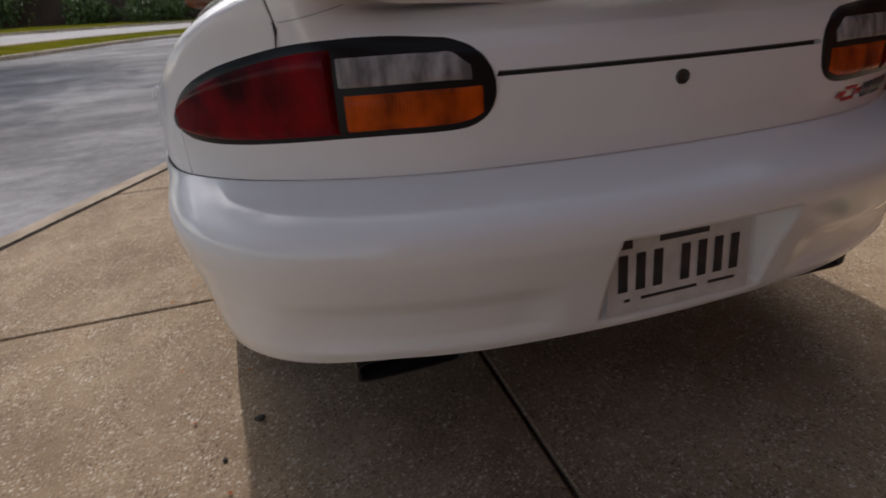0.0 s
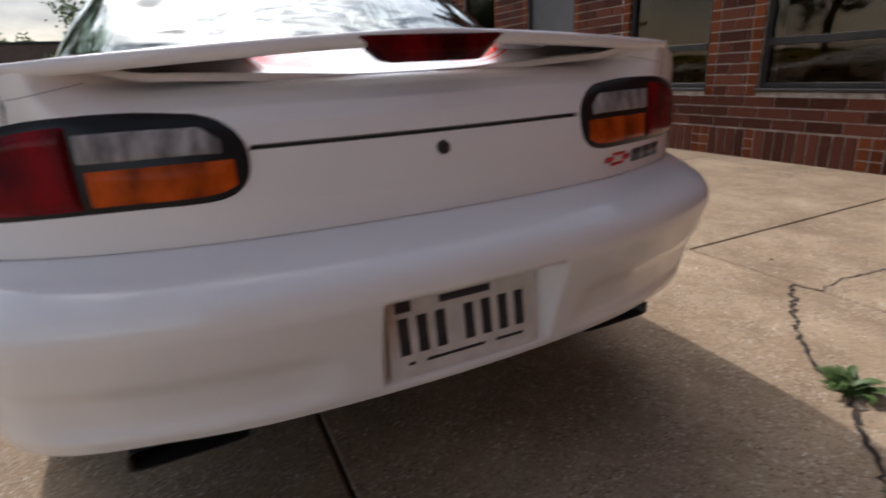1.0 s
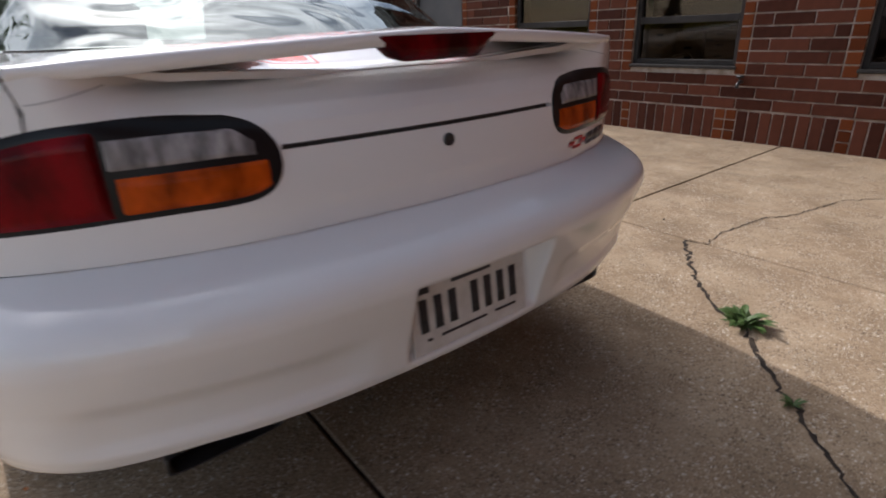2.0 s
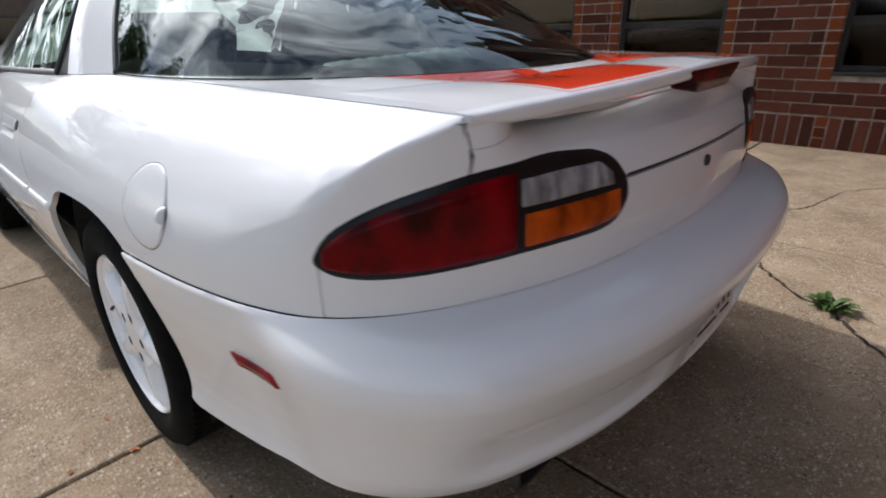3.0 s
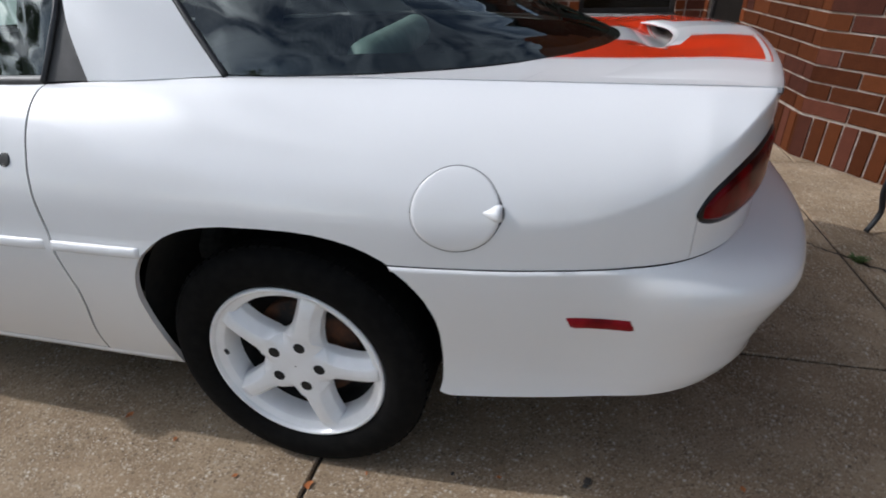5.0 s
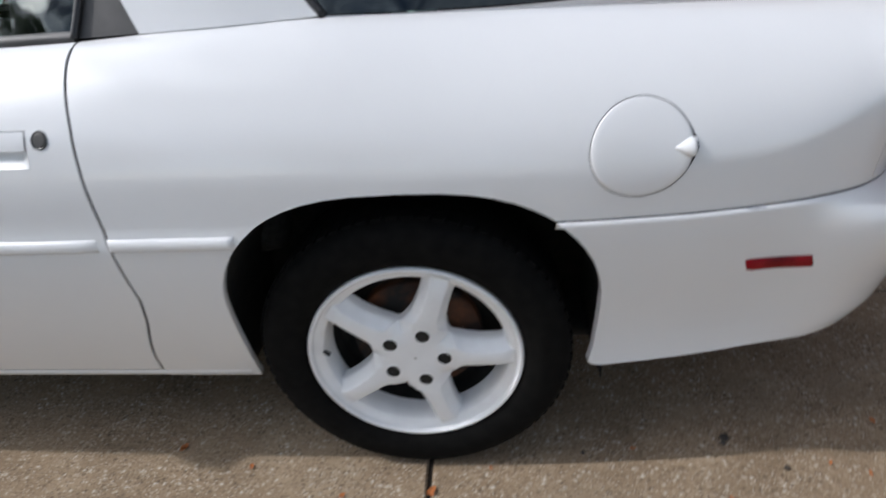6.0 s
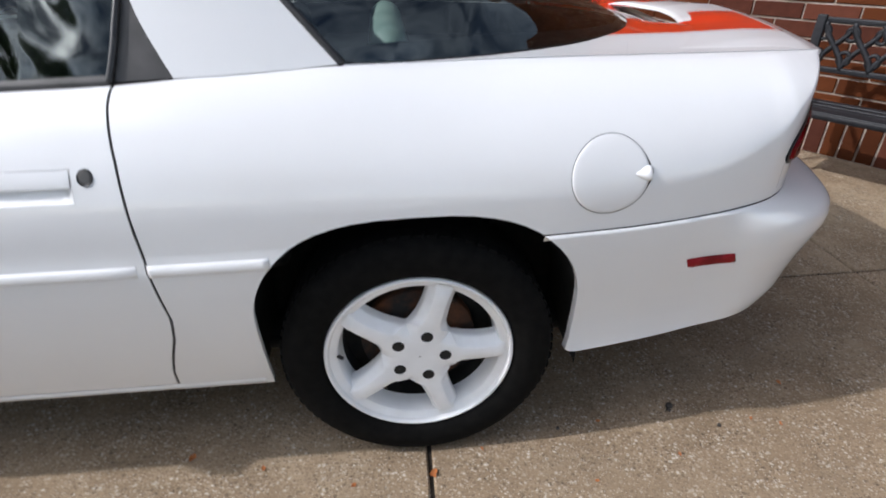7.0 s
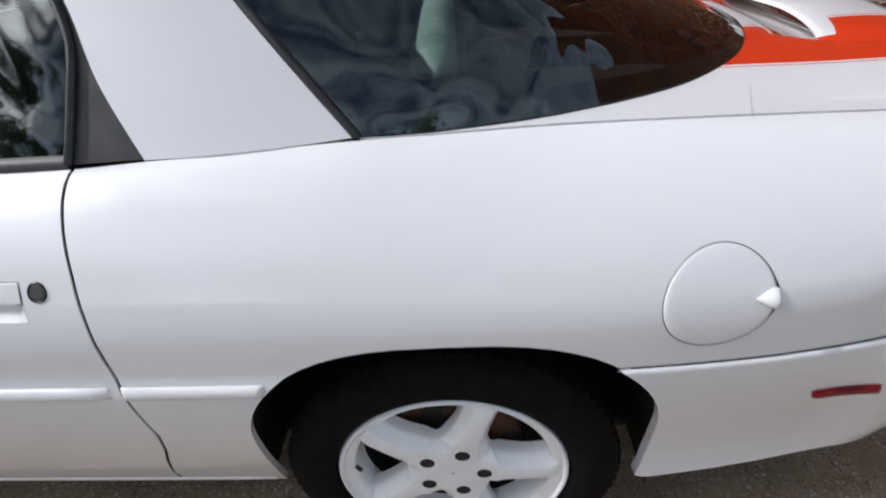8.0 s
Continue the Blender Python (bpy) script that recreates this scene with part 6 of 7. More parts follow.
            tagged(ob, "courses of dark red brick further off", kind="stuff")
    return wall


def drawer_cabinet(m, width, height):
    """A low card-file cabinet: body, four drawer fronts with dark pulls."""
    c = thing("drawer_cabinet", "dusty tan drawer cabinet behind the window pane", "cabinet", group="cabinets behind the windows")
    c.matrix_world = m
    bm = bmesh.new()
    box(bm, (0, 0.012, 0), (width, 0.16, height), 0.004)
    part("body", bm, M_BLIND, c, smooth=False)
    n = 6
    for k in range(n):
        z = 0.012 + (height - 0.02) * k / n
        bm = bmesh.new()
        box(bm, (0.008, 0.0, z), (width - 0.008, 0.012, z + (height - 0.02) / n - 0.008), 0.003)
        d = part("drawer", bm, M_BLIND, c, smooth=False)
        bm = bmesh.new()
        zz = z + 0.5 * (height - 0.02) / n
        box(bm, (width * 0.36, -0.008, zz - 0.012), (width * 0.64, 0.0, zz + 0.010), 0.003)
        part("pull", bm, M_BRONZE, d, "dark recessed pull", smooth=False)
    return c


def window(name, m, x0, x1, z0, z1, rail, label, drawers=False):
    """Fixed light over a low light, in a dark metal frame set back in the wall."""
    w = tagged(new(name), label, "window", kind="structure")
    w.matrix_world = m
    f, d0, d1 = 0.045, 0.03, 0.10
    for n, lo, hi in (("window_frame", (x0, d0, z0), (x0 + f, d1, z1)), ("window_frame", (x1 - f, d0, z0), (x1, d1, z1)), ("window_frame", (x0 + f, d0, z0), (x1 - f, d1, z0 + f)),
                      ("window_frame", (x0 + f, d0, z1 - f), (x1 - f, d1, z1)), ("rail", (x0 + f, d0 - 0.004, rail - 0.03), (x1 - f, d1, rail + 0.03))):
        bm = bmesh.new()
        box(bm, lo, hi, 0.004)
        part(n, bm, M_BRONZE, w, smooth=False)
    for a, b in ((z0 + f, rail - 0.03), (rail + 0.03, z1 - f)):
        bm = bmesh.new()
        box(bm, (x0 + f, 0.062, a), (x1 - f, 0.068, b))
        part("pane", bm, M_PANE, w, "dark reflecting pane", smooth=False)
    bm = bmesh.new()
    box(bm, (x0 - 0.01, -0.022, z0 - 0.028), (x1 + 0.01, 0.05, z0 - 0.001), 0.004)
    part("window_sill", bm, M_BRONZE, w, smooth=False)
    bm = bmesh.new()
    box(bm, (x0 - 0.15, 0.30, 0.0), (x1 + 0.15, 0.95, z1 + 0.2))
    bmesh.ops.reverse_faces(bm, faces=bm.faces[:])
    bmesh.ops.delete(bm, geom=[fc for fc in bm.faces if all(abs(v.co.y - 0.30) < 1e-4 for v in fc.verts)], context="FACES")
    part("room", bm, M_DARKROOM, w, "dark room behind the glass", smooth=False)
    if drawers:
        for k in range(3):
            a = x0 + 0.07 + (x1 - x0 - 0.14) * k / 3
            drawer_cabinet(m @ Matrix.Translation((a, 0.13, z0 - 0.25)), (x1 - x0 - 0.14) / 3 - 0.018, rail - 0.075 - 0.03 * (k % 2) - (z0 - 0.25))
    else:
        bm = bmesh.new()
        n = 6
        for k in range(n):
            zz = z0 + 0.06 + (rail - z0 - 0.12) * k / n
            box(bm, (x0 + 0.07, 0.150 + 0.004 * (k % 2), zz), (x1 - 0.07, 0.156 + 0.004 * (k % 2), zz + (rail - z0 - 0.12) / n - 0.014), 0.002)
        part("blind", bm, M_OLDBLIND, w, "dim brown slatted blind", smooth=False)
    bm = bmesh.new()
    box(bm, (x0 + 0.06, 0.20, rail + 0.05), (x1 - 0.06, 0.21, z1 - 0.02))
    part("blind", bm, M_DARKROOM, w, smooth=False)
    return w


# face along x = 4.17, seen from the car; local x runs towards -y
E_ORG, E_ANG, E_H = Vector((4.17, 9.0, 0)), radians(-90), 3.6
E_M = Matrix.Translation(E_ORG) @ Matrix.Rotation(E_ANG, 4, "Z")
E_WIN = [(9.0 - b, 9.0 - a) for a, b in ((-1.50, -0.60), (0.26, 1.245), (1.76, 2.80), (5.6, 6.6))]
E_OPEN = [(a, b, 0.607, 2.15) for a, b in E_WIN] + [(9.0 - 4.75, 9.0 - 3.72, 0.0, 2.15)]
brick_wall("wall_east", E_ORG, E_ANG, 10.8, E_H, E_OPEN, (5.6, 10.9, 1.55), "dark red brick wall with pale mortar joints")
for k, (a, b) in enumerate(E_WIN):
    window("window_%d" % (k + 1), E_M, a, b, 0.609, 2.148, 0.985, "dark bronze two-light window in brick wall", drawers=k in (1, 2))


def metal_door(name, m, x0, x1, z1, material, label):
    d = tagged(new(name), label, "door", kind="structure")
    d.matrix_world = m
    for n, lo, hi in (("door_frame", (x0, 0.02, 0), (x0 + 0.05, 0.12, z1)), ("door_frame", (x1 - 0.05, 0.02, 0), (x1, 0.12, z1)), ("door_frame", (x0 + 0.05, 0.02, z1 - 0.05), (x1 - 0.05, 0.12, z1))):
        bm = bmesh.new()
        box(bm, lo, hi, 0.004)
        part(n, bm, M_BRONZE, d, smooth=False)
    bm = bmesh.new()
    box(bm, (x0 + 0.052, 0.05, 0.012), (x1 - 0.052, 0.095, z1 - 0.053), 0.003)
    part("door_leaf", bm, material, d, smooth=False)
    bm = bmesh.new()
    tube(bm, [(x0 + 0.12, 0.05, 1.0), (x0 + 0.12, 0.0, 1.0), (x0 + 0.12, 0.0, 1.12), (x0 + 0.12, 0.05, 1.12)], 0.009, 8)
    part("door_handle", bm, M_STEEL, d)


metal_door("door_1", E_M, 9.0 - 4.748, 9.0 - 3.722, 2.148, M_DOOR, "plain dark grey metal door in brick wall")
# return wall with the entrance door
R_A, R_B = Vector((4.17, -1.76, 0)), Vector((1.88, -1.965, 0))
r_dir = (R_B - R_A).normalized()
R_ANG = math.atan2(r_dir.y, r_dir.x)
R_LEN = (R_B - R_A).length
R_M = Matrix.Translation(R_A) @ Matrix.Rotation(R_ANG, 4, "Z")
brick_wall("wall_south", R_A, R_ANG, R_LEN, E_H, [(0.12, 0.97, 0.0, 2.15)], (0.5, 2.5, 1.6), "red brick return wall beside the entrance", orange_all=True)
metal_door("door_2", R_M, 0.125, 0.965, 2.148, M_DARKDOOR, "dark bronze entrance door in the corner")
# slanting face
D_DIR = Vector((-0.837, -0.547, 0)).normalized()
D_ANG = math.atan2(D_DIR.y, D_DIR.x)
D_M = Matrix.Translation(R_B) @ Matrix.Rotation(D_ANG, 4, "Z")
brick_wall("wall_slanting", R_B, D_ANG, 4.6, E_H, [], (0.0, 2.2, 1.1), "slanting red brick wall with pale joints", orange_all=True)

# ---- cast-iron bench in front of the slanting wall ----
M_IRON = mat("painted_iron", (0.014, 0.015, 0.018), 0.5, Specular_IOR_Level=0.35)
c_, n_, r_ = speckle(M_IRON, [(0.3, (0.009, 0.010, 0.012)), (0.7, (0.022, 0.023, 0.027))], 30, 6)
bump(M_IRON, n_, "Fac", 0.15, 0.002)


def garden_bench(foot, along, length):
    """Local x runs along the bench, local -y is its front."""
    ob = thing("garden_bench", "dark cast-iron bench with pierced scroll back, before brick wall", "bench")
    ob.matrix_world = Matrix.Translation(foot) @ Matrix.Rotation(math.atan2(along.y, along.x), 4, "Z")
    back_y = lambda z: 0.0 + 0.10 * (z - 0.40)
    for z in (0.54, 0.775):
        bm = bmesh.new()
        box(bm, (0.0, back_y(z) - 0.012, z - 0.014), (length, back_y(z) + 0.012, z + 0.014), 0.005, 2)
        part("back_rail", bm, M_IRON, ob)
    for x in (0.0, length - 0.045):
        bm = bmesh.new()
        box(bm, (x, -0.012, 0.40), (x + 0.045, 0.014, 0.54), 0.004)
        box(bm, (x, back_y(0.65) - 0.012, 0.52), (x + 0.045, back_y(0.65) + 0.016, 0.80), 0.006, 2)
        part("stile", bm, M_IRON, ob)
    # crossing scrolls and rings between the rails
    n = int((length - 0.10) / 0.115)
    step = (length - 0.10) / n
    for k in range(n):
        x0 = 0.05 + step * k
        bm = bmesh.new()
        for sx in (1, -1):
            pts = []
            for j in range(13):
                u = j / 12
                z = 0.545 + 0.225 * u
                x = x0 + step * (0.5 + sx * 0.5 * math.sin(math.pi * (u - 0.5)))
                pts.append((x, back_y(z) + 0.002 * sx, z))
            tube(bm, pts, 0.014, 7)
        part("scroll", bm, M_IRON, ob)
        bm = bmesh.new()
        for cz in (0.60, 0.715):
            tube(bm, [(x0 + 0.026 * math.cos(a), back_y(cz), cz + 0.032 * math.sin(a)) for a in (q * math.tau / 16 for q in range(17))], 0.011, 6, cap=False)
        part("ring", bm, M_IRON, ob)
    for k in range(6):
        y = -0.035 - 0.044 * k
        bm = bmesh.new()
        z = 0.372 - 0.010 * math.sin(math.pi * k / 5)
        box(bm, (0.0, y - 0.021, z), (length, y + 0.021, z + 0.022), 0.005, 2)
        part("seat_slat", bm, M_IRON, ob)
    bm = bmesh.new()
    box(bm, (0.0, -0.298, 0.362), (length, -0.288, 0.392), 0.004)
    part("front_apron", bm, M_IRON, ob)
    for x in (0.03, length - 0.03):
        for pts in ([(x, -0.27, 0.36), (x, -0.29, 0.22), (x, -0.25, 0.10), (x, -0.30, 0.012)], [(x, 0.0, 0.42), (x, 0.02, 0.22), (x, 0.0, 0.10), (x, 0.06, 0.012)]):
            bm = bmesh.new()
            tube(bm, curve_at(pts, 6), 0.012, 8)
            part("leg", bm, M_IRON, ob)
        bm = bmesh.new()
        tube(bm, curve_at([(x, 0.02, 0.60), (x, -0.12, 0.605), (x, -0.26, 0.60), (x, -0.295, 0.56), (x, -0.275, 0.50), (x, -0.27, 0.38)], 6), 0.013, 8)
        part("armrest", bm, M_IRON, ob)
    return ob


garden_bench(Vector((0.956, -2.176, 0.0)), D_DIR, 1.25)
# roof edge over the building
bm = bmesh.new()
box(bm, (4.05, -9, E_H), (12, 9.2, E_H + 0.35), 0.02)
tagged(part("roof_edge", bm, M_BRONZE, smooth=False), "dark metal roof edge of the brick building", "roof", kind="structure")
bm = bmesh.new()
box(bm, (4.46, 9.0, 0), (12, 9.3, E_H))
box(bm, (4.46, -1.4, -0.0), (4.6, 9.0, E_H))
tagged(part("wall_north", bm, M_FARBRICK, smooth=False), "plain brown brick end wall", "wall", kind="structure")
# hose tap on the pier
tap = thing("hose_tap", "small dark hose tap on the brick pier", "tap")
tap.location = (4.158, 0.185, 0.487)
bm = bmesh.new()
tube(bm, [(0.03, 0, 0), (-0.05, 0, 0), (-0.075, 0, -0.02), (-0.08, 0, -0.045)], 0.014, 10)
part("spout", bm, M_BLACK, tap)
bm = bmesh.new()
tube(bm, [(-0.04, 0, 0.01), (-0.045, 0, 0.045)], 0.006, 8)
tube(bm, [(-0.045, -0.03, 0.045), (-0.045, 0.03, 0.045)], 0.011, 8)
part("wheel_handle", bm, M_BLACK, tap)


# ---- far side of the lot ----
# the road passes the lot at a slant, on ground that rises gently, and bends away beyond
ROAD_LINE = curve_at([(-30, -40, 0), (-14.1, -2.0, 0), (-8.37, 18.8, 0), (-5.42, 29.45, 0), (0.5, 36.5, 0), (10, 40.0, 0), (34, 44, 0), (70, 50, 0)], 10)
RISE_O, RISE_Z = [-1.0, 0.0, 2.4, 11.0, 14.0, 40.0], [-0.04, 0.0, 0.22, 0.50, 0.66, 0.95]


def ribbon(name, o0, o1, lift, material, label, category):
    """A strip along the road line, between two distances from the lot's kerb."""
    rows = []
    for i, p in enumerate(ROAD_LINE):
        d = (ROAD_LINE[min(i + 1, len(ROAD_LINE) - 1)] - ROAD_LINE[max(i - 1, 0)]).normalized()
        n = Vector((-d.y, d.x, 0))
        z0, z1 = lerp_at(o0, RISE_O, RISE_Z) + lift, lerp_at(o1, RISE_O, RISE_Z) + lift
        ps = [p + n * (o0 + (o1 - o0) * k / 6) + Vector((0, 0, lerp_at(o0 + (o1 - o0) * k / 6, RISE_O, RISE_Z) + lift)) for k in range(7)]
        rows.append([p + n * o0 + Vector((0, 0, z0 - 0.3))] + ps + [p + n * o1 + Vector((0, 0, z1 - 0.3))])
    bm = sheet(rows)
    face_out(bm, (0, 30, -30))
    return tagged(part(name, bm, material, smooth=False), label, category, kind="structure")


ribbon("kerb", 0.0, 0.18, 0.10, M_KERB, "weathered concrete kerb along the lot", "kerb")
ribbon("grass_strip", 0.18, 2.2, 0.09, M_GRASS, "mown dry grass strip between lot and road", "grass")
ribbon("kerb", 2.2, 2.4, 0.12, M_KERB, "pale concrete kerb along the road", "kerb")
ribbon("road", 2.4, 11.0, 0.0, M_ROAD, "pale sunlit road beyond the grass", "road")
ribbon("kerb", 11.0, 11.2, 0.13, M_KERB, "pale concrete kerb of the far side", "kerb")
ribbon("lawn", 11.2, 40.0, 0.11, M_GRASS, "far green lawn", "lawn")


def leaf_cloud(bm, centre, radii, count, size, rnd):
    """Loose small leaves in clumps, uneven at the outline."""
    clumps = []
    for _ in range(max(6, count // 60)):
        d = Vector((rnd.gauss(0, 1), rnd.gauss(0, 1), rnd.gauss(0, 1))).normalized() * rnd.uniform(0.45, 1.0)
        clumps.append(Vector((centre[0] + d.x * radii[0], centre[1] + d.y * radii[1], centre[2] + d.z * radii[2])))
    for _ in range(count):
        c = rnd.choice(clumps)
        s = 0.22 * min(radii)
        p = c + Vector((rnd.gauss(0, s), rnd.gauss(0, s), rnd.gauss(0, s)))
        a = Vector((rnd.gauss(0, 1), rnd.gauss(0, 1), rnd.gauss(0, 1))).normalized()
        b = a.cross(Vector((rnd.gauss(0, 1), rnd.gauss(0, 1), rnd.gauss(0, 1)))).normalized()
        l = size * rnd.uniform(0.6, 1.4)
        bm.faces.new([bm.verts.new(q) for q in (p - a * l, p + b * l * 0.45, p + a * l, p - b * l * 0.45)])


def tree(x, y, height, spread, leaves, size, seed, label, trunk=0.16):
    rnd = random.Random(seed)
    t = thing("tree", label, "tree")
    t.location = (x, y, -0.02)
    bm = bmesh.new()
    bend = [Vector((rnd.gauss(0, 0.06) * k, rnd.gauss(0, 0.06) * k, height * 0.55 * k / 5)) for k in range(6)]
    tube(bm, bend, [trunk * (1.25 - 0.13 * k) for k in range(6)], 10)
    for _ in range(9):
        a, s = rnd.uniform(0, math.tau), bend[rnd.choice((3, 4, 5))]
        e = s + Vector((math.cos(a) * spread * 0.6, math.sin(a) * spread * 0.6, height * rnd.uniform(0.15, 0.38)))
        tube(bm, [s, s.lerp(e, 0.5) + Vector((0, 0, 0.1 * height * rnd.random())), e], [trunk * 0.5, trunk * 0.32, trunk * 0.12], 7)
    part("trunk", bm, M_BARK, t)
    bm = bmesh.new()
    leaf_cloud(bm, (0, 0, height * 0.68), (spread, spread, height * 0.32), leaves, size, rnd)
    part("crown", bm, M_LEAF, t, smooth=False)


def shrub(x, y, w, h, leaves, seed, label="dense green shrub by the far building"):
    rnd = random.Random(seed)
    t = thing("shrub", label, "shrub")
    t.location = (x, y, 0.6)
    bm = bmesh.new()
    for _ in range(6):
        a = rnd.uniform(0, math.tau)
        tube(bm, [(0, 0, 0), (math.cos(a) * w * 0.2, math.sin(a) * w * 0.2, h * 0.3), (math.cos(a) * w * 0.35, math.sin(a) * w * 0.35, h * 0.6)], [0.06, 0.05, 0.02], 6)
    part("stems", bm, M_BARK, t)
    bm = bmesh.new()
    leaf_cloud(bm, (0, 0, h * 0.5), (w * 0.5, w * 0.5, h * 0.48), leaves * 4, 0.15, rnd)
    part("foliage", bm, M_LEAF, t, smooth=False)


FAR_Y = 52.0
far = thing("far_building", "long low brown brick building across the road", "building")
bm = bmesh.new()
box(bm, (-24, FAR_Y, 0), (60, FAR_Y + 14, 4.5))
part("wall", bm, M_FARBRICK, far, smooth=False)
bm = bmesh.new()
box(bm, (-24.1, FAR_Y - 0.1, 4.5), (60.1, FAR_Y + 14, 4.7), 0.02)
part("roof_edge", bm, M_BRONZE, far, smooth=False)
for k in range(7):
    x = 1.0 + k * 5.0
    bm = bmesh.new()
    box(bm, (x, FAR_Y - 0.06, 0.3), (x + 2.2, FAR_Y + 0.02, 2.6), 0.02)
    wn_ = part("window", bm, M_BRONZE, far, smooth=False)
    bm = bmesh.new()
    box(bm, (x + 0.08, FAR_Y - 0.085, 0.38), (x + 2.12, FAR_Y - 0.065, 2.52))
    part("pane", bm, M_PANE, wn_, smooth=False)
shrub(-20.5, 49.5, 7, 7.0, 3000, 11)
shrub(-25, 50, 7, 8.0, 2400, 12)
shrub(-13, 49.5, 4, 2.2, 900, 13)
shrub(-8, 49.5, 5, 2.6, 1000, 14)
shrub(-2, 49.5, 5, 1.6, 800, 15)
tree(-7.0, 78, 12, 4.0, 1500, 0.35, 21, "tall green tree behind the far building", 0.3)
tree(-17, 80, 7.2, 3.4, 1400, 0.30, 22, "low green tree behind the far building", 0.25)
# next tree is added, trunk out of view, to throw shade on the lot
tree(-9.7, 18.7, 12, 5.8, 8000, 0.26, 27, "tall tree on the grass strip, added to shade the lot", 0.24)
tree(0.4, 23.5, 6.0, 1.6, 3600, 0.10, 23, "young street tree with yellow-green leaves", 0.13)
tree(-13, 2.5, 8.0, 3.2, 2600, 0.2, 24, "broad green tree at the lot's edge", 0.2)
tree(-15, -6.0, 9.0, 3.5, 2600, 0.2, 25, "broad green tree at the lot's edge", 0.2)
tree(-12, 10.0, 7.0, 2.8, 2200, 0.2, 26, "broad green tree at the lot's edge", 0.2)

hyd = thing("fire_hydrant", "yellow fire hydrant on the far lawn", "hydrant")
hyd.location = (-16.1, 39.4, 0.64)
bm = turned([(0.0, 0.16), (0.06, 0.16), (0.07, 0.11), (0.62, 0.11), (0.64, 0.15), (0.70, 0.14), (0.80, 0.09), (0.86, 0.03), (0.86, 0.001)], 20)
bmesh.ops.rotate(bm, verts=bm.verts, cent=(0, 0, 0), matrix=Matrix.Rotation(radians(-90), 3, "Y"))
part("barrel", bm, M_YELLOW, hyd)
bm = bmesh.new()
tube(bm, [(-0.2, 0, 0.5), (0.2, 0, 0.5)], 0.06, 12)
part("outlet", bm, M_YELLOW, hyd)


# ---- cars parked by the far building ----
def far_car(x, y, colour, label):
    t = thing("parked_car", label, "car", group="cars by the far building")
    t.location = (x, y, 0.70)
    t.rotation_euler = (0, 0, 0.15)
    rows = []
    for yy, w, z0, z1 in ((-2.1, 0.70, 0.35, 0.62), (-2.0, 0.84, 0.28, 0.78), (-1.0, 0.88, 0.25, 0.92), (0.0, 0.89, 0.25, 0.94), (1.3, 0.88, 0.25, 0.95), (2.05, 0.82, 0.30, 0.90), (2.15, 0.70, 0.40, 0.75)):
        rows.append([Vector((sx * w * k, yy, z)) for sx, k, z in ((-1, 1, z0), (-1, 1, z1 - 0.1), (-1, 0.88, z1), (1, 0.88, z1), (1, 1, z1 - 0.1), (1, 1, z0))])
    bm = sheet(rows)
    bm.faces.new(list(bm.verts)[:6])
    bm.faces.new(list(bm.verts)[-6:])
    part("body", bm, colour, t)
    rows = [[Vector((sx * w, yy, z)) for sx in (-1, -0.5, 0.5, 1)] for yy, w, z in ((-1.05, 0.78, 0.92), (-0.35, 0.62, 1.40), (0.8, 0.62, 1.42), (1.6, 0.76, 0.95))]
    part("cabin_glass", sheet(rows), M_BLACK, t)
    rows = [[Vector((sx * 0.63, yy, z)) for sx in (-1, 0, 1)] for yy, z in ((-0.40, 1.40), (0.2, 1.46), (0.82, 1.42))]
    part("roof", sheet(rows), colour, t)
    for sx in (-1, 1):
        for yy in (-1.3, 1.3):
            bm = turned([(-0.1, 0.02), (-0.1, 0.30), (-0.06, 0.32), (0.08, 0.32), (0.1, 0.02)], 20)
            bmesh.ops.translate(bm, verts=bm.verts, vec=(sx * 0.80, yy, 0.32))
            part("wheel", bm, M_RUBBER, t)
        bm = bmesh.new()
        box(bm, (sx * 0.6 - 0.14, -2.12, 0.58), (sx * 0.6 + 0.14, -2.0, 0.70), 0.03)
        part("headlight", bm, M_CLEAR, t)


M_CARBLUE = mat("blue_car_paint", (0.10, 0.17, 0.30), 0.3, Coat_Weight=0.8)
speckle(M_CARBLUE, [(0.3, (0.09, 0.155, 0.27)), (0.7, (0.11, 0.18, 0.32))], 2)
M_CARRED = mat("faded_red_car_paint", (0.40, 0.16, 0.15), 0.3, Coat_Weight=0.8)
speckle(M_CARRED, [(0.3, (0.36, 0.14, 0.13)), (0.7, (0.44, 0.19, 0.17))], 2)
far_car(0.2, 49.0, M_CARBLUE, "blue saloon parked by the far building")
far_car(3.2, 49.2, M_CARRED, "faded red saloon parked by the far building")

# ---- litter on the slabs ----
M_DRYLEAF = mat("dry_leaf", (0.45, 0.13, 0.03), 0.8)
speckle(M_DRYLEAF, [(0.3, (0.30, 0.09, 0.025)), (0.7, (0.58, 0.20, 0.05))], 60)
M_STONE = mat("dark_stone", (0.05, 0.042, 0.036), 0.8)
speckle(M_STONE, [(0.3, (0.03, 0.025, 0.022)), (0.7, (0.08, 0.068, 0.058))], 80)


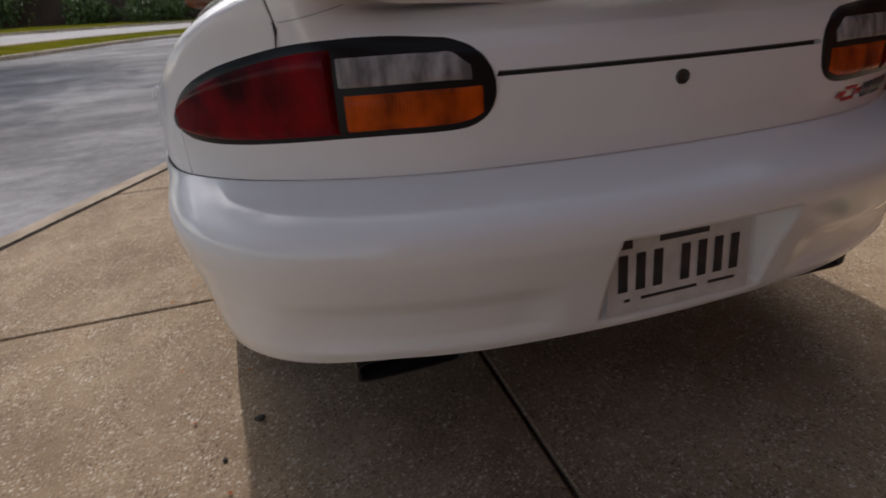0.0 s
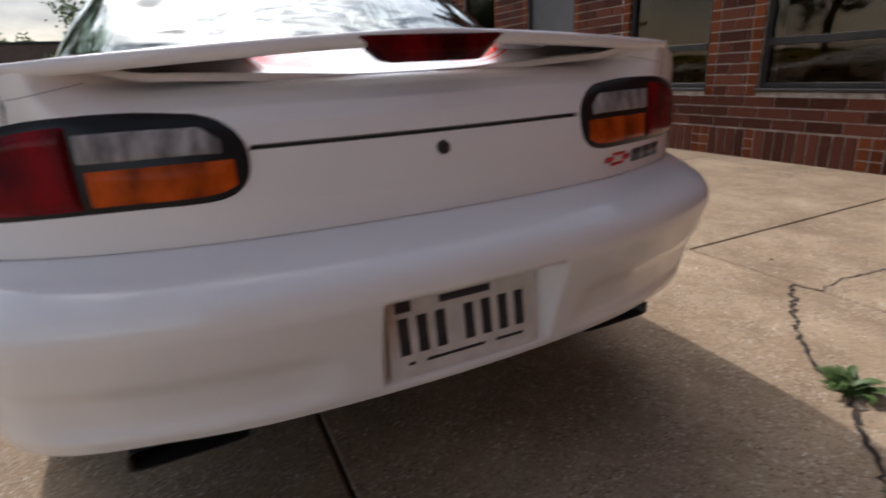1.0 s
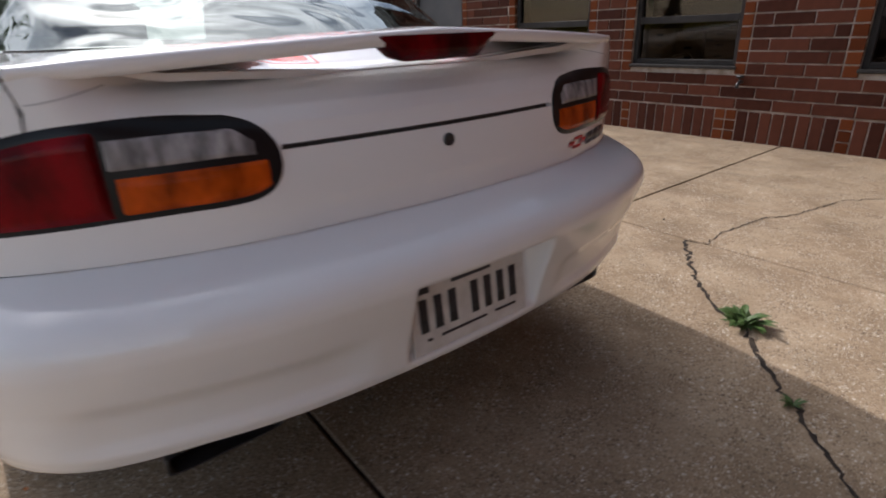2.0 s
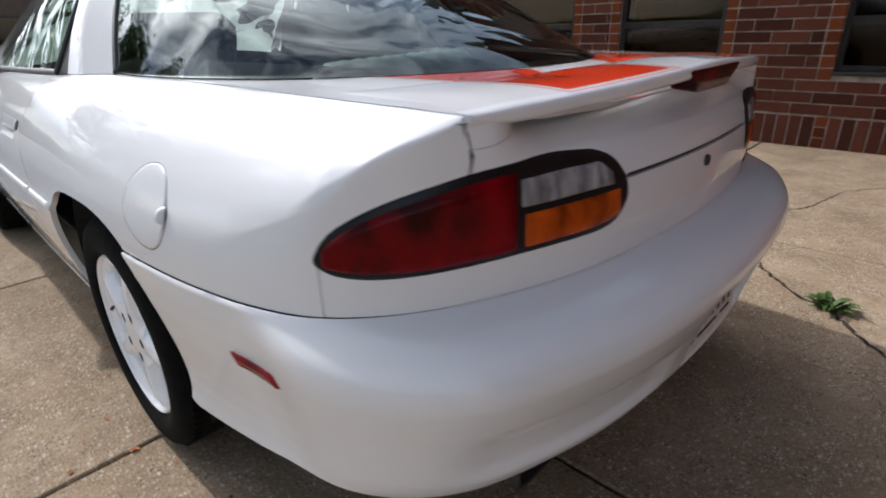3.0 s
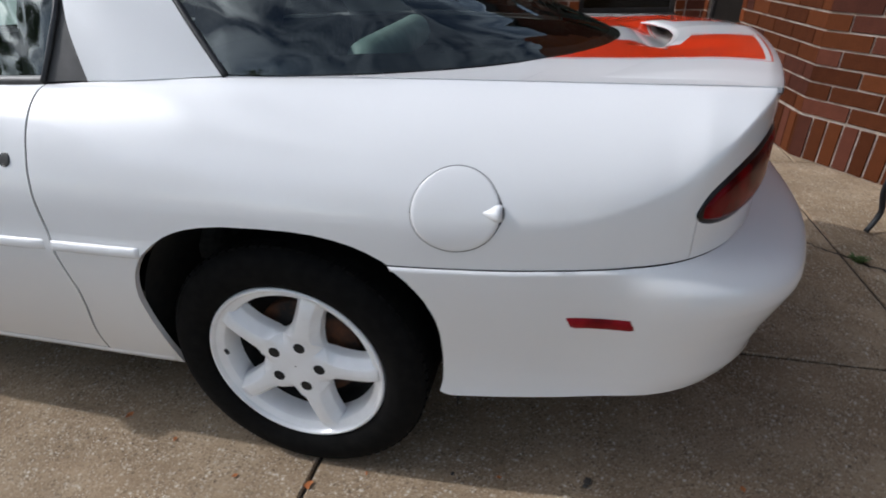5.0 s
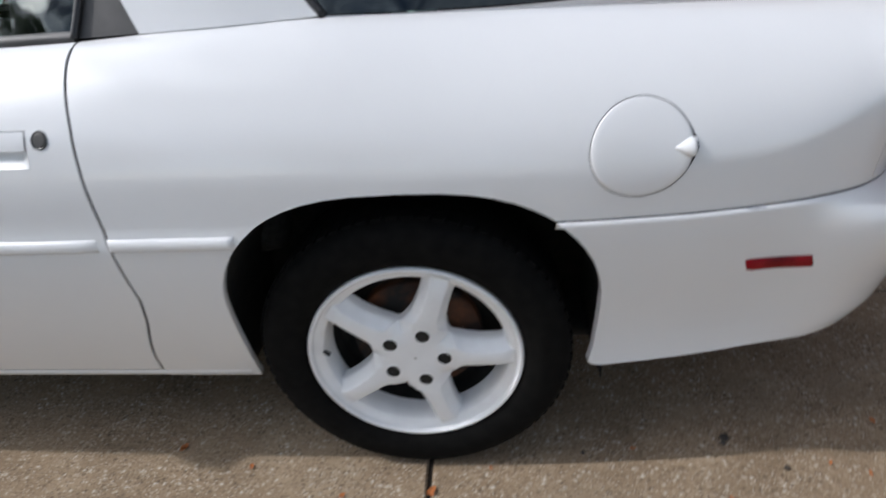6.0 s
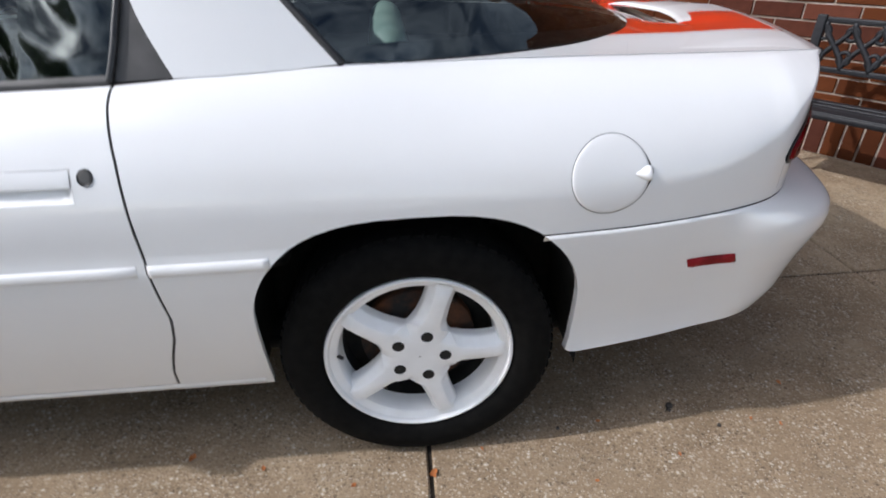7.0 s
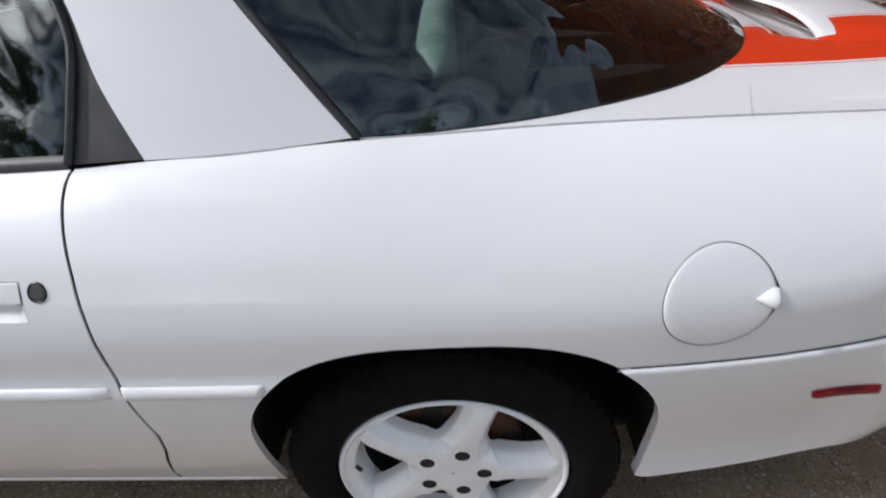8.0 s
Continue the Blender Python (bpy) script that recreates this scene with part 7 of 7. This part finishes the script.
def dry_leaf(x, y, size, seed):
    rnd = random.Random(seed)
    rows = []
    turn = rnd.uniform(0, math.tau)
    for k in range(6):
        u = k / 5
        w = size * 0.30 * math.sin(math.pi * (0.08 + 0.84 * u)) * rnd.uniform(0.7, 1.2)
        px, h = size * (u - 0.5), 0.002 + size * rnd.uniform(0.02, 0.16)
        rows.append([Vector((px * math.cos(turn) - d * w * math.sin(turn), px * math.sin(turn) + d * w * math.cos(turn), h + 0.10 * size * abs(d) * rnd.uniform(0.2, 1.4))) for d in (-1, 0, 1)])
    for r in rows:
        for p in r:
            p.z = max(0.0012, p.z)
    rows[2][1].z = 0.0002
    ob = part("leaf_fragment", sheet(rows), M_DRYLEAF)
    tagged(ob, "small curled orange fragment of dry leaf on concrete", "dry leaf", "dry leaf fragments")
    ob.location = (x, y, 0.0005)


for k, (x, y, s) in enumerate(((-0.845, 0.607, 0.026), (-0.955, -0.019, 0.024), (-0.962, -0.016, 0.020), (-0.753, -1.072, 0.018), (-0.874, -0.91, 0.014), (-0.838, -0.486, 0.014), (-0.97, 0.181, 0.016), (-1.045, 0.113, 0.012),
                               (-0.897, 0.415, 0.017), (-0.895, -0.151, 0.012), (-0.966, -0.659, 0.013), (-1.02, -0.42, 0.012), (-0.90, -0.98, 0.014), (-1.10, 0.02, 0.018))):
    dry_leaf(x, y, s, 40 + k)


def stone(x, y, size, seed):
    rnd = random.Random(seed)
    bm = bmesh.new()
    bmesh.ops.create_icosphere(bm, subdivisions=2, radius=size)
    for v in bm.verts:
        v.co *= rnd.uniform(0.8, 1.15)
        v.co.z *= 0.7
    low = min(v.co.z for v in bm.verts)
    for v in bm.verts:
        v.co.z -= low
    ob = part("stone", bm, M_STONE, crease=30)
    tagged(ob, "small dark loose stone on the slab", "stone", "loose stones")
    ob.location = (x, y, 0.0)


for k, (x, y, s) in enumerate(((-0.809, -0.704, 0.010), (-0.821, -0.698, 0.006), (-0.888, -0.81, 0.006), (-0.851, -0.368, 0.005), (-0.93, -1.72, 0.008), (-0.72, -1.66, 0.010), (1.32, -1.62, 0.007), (1.9, -0.5, 0.006))):
    stone(x, y, s, 70 + k)
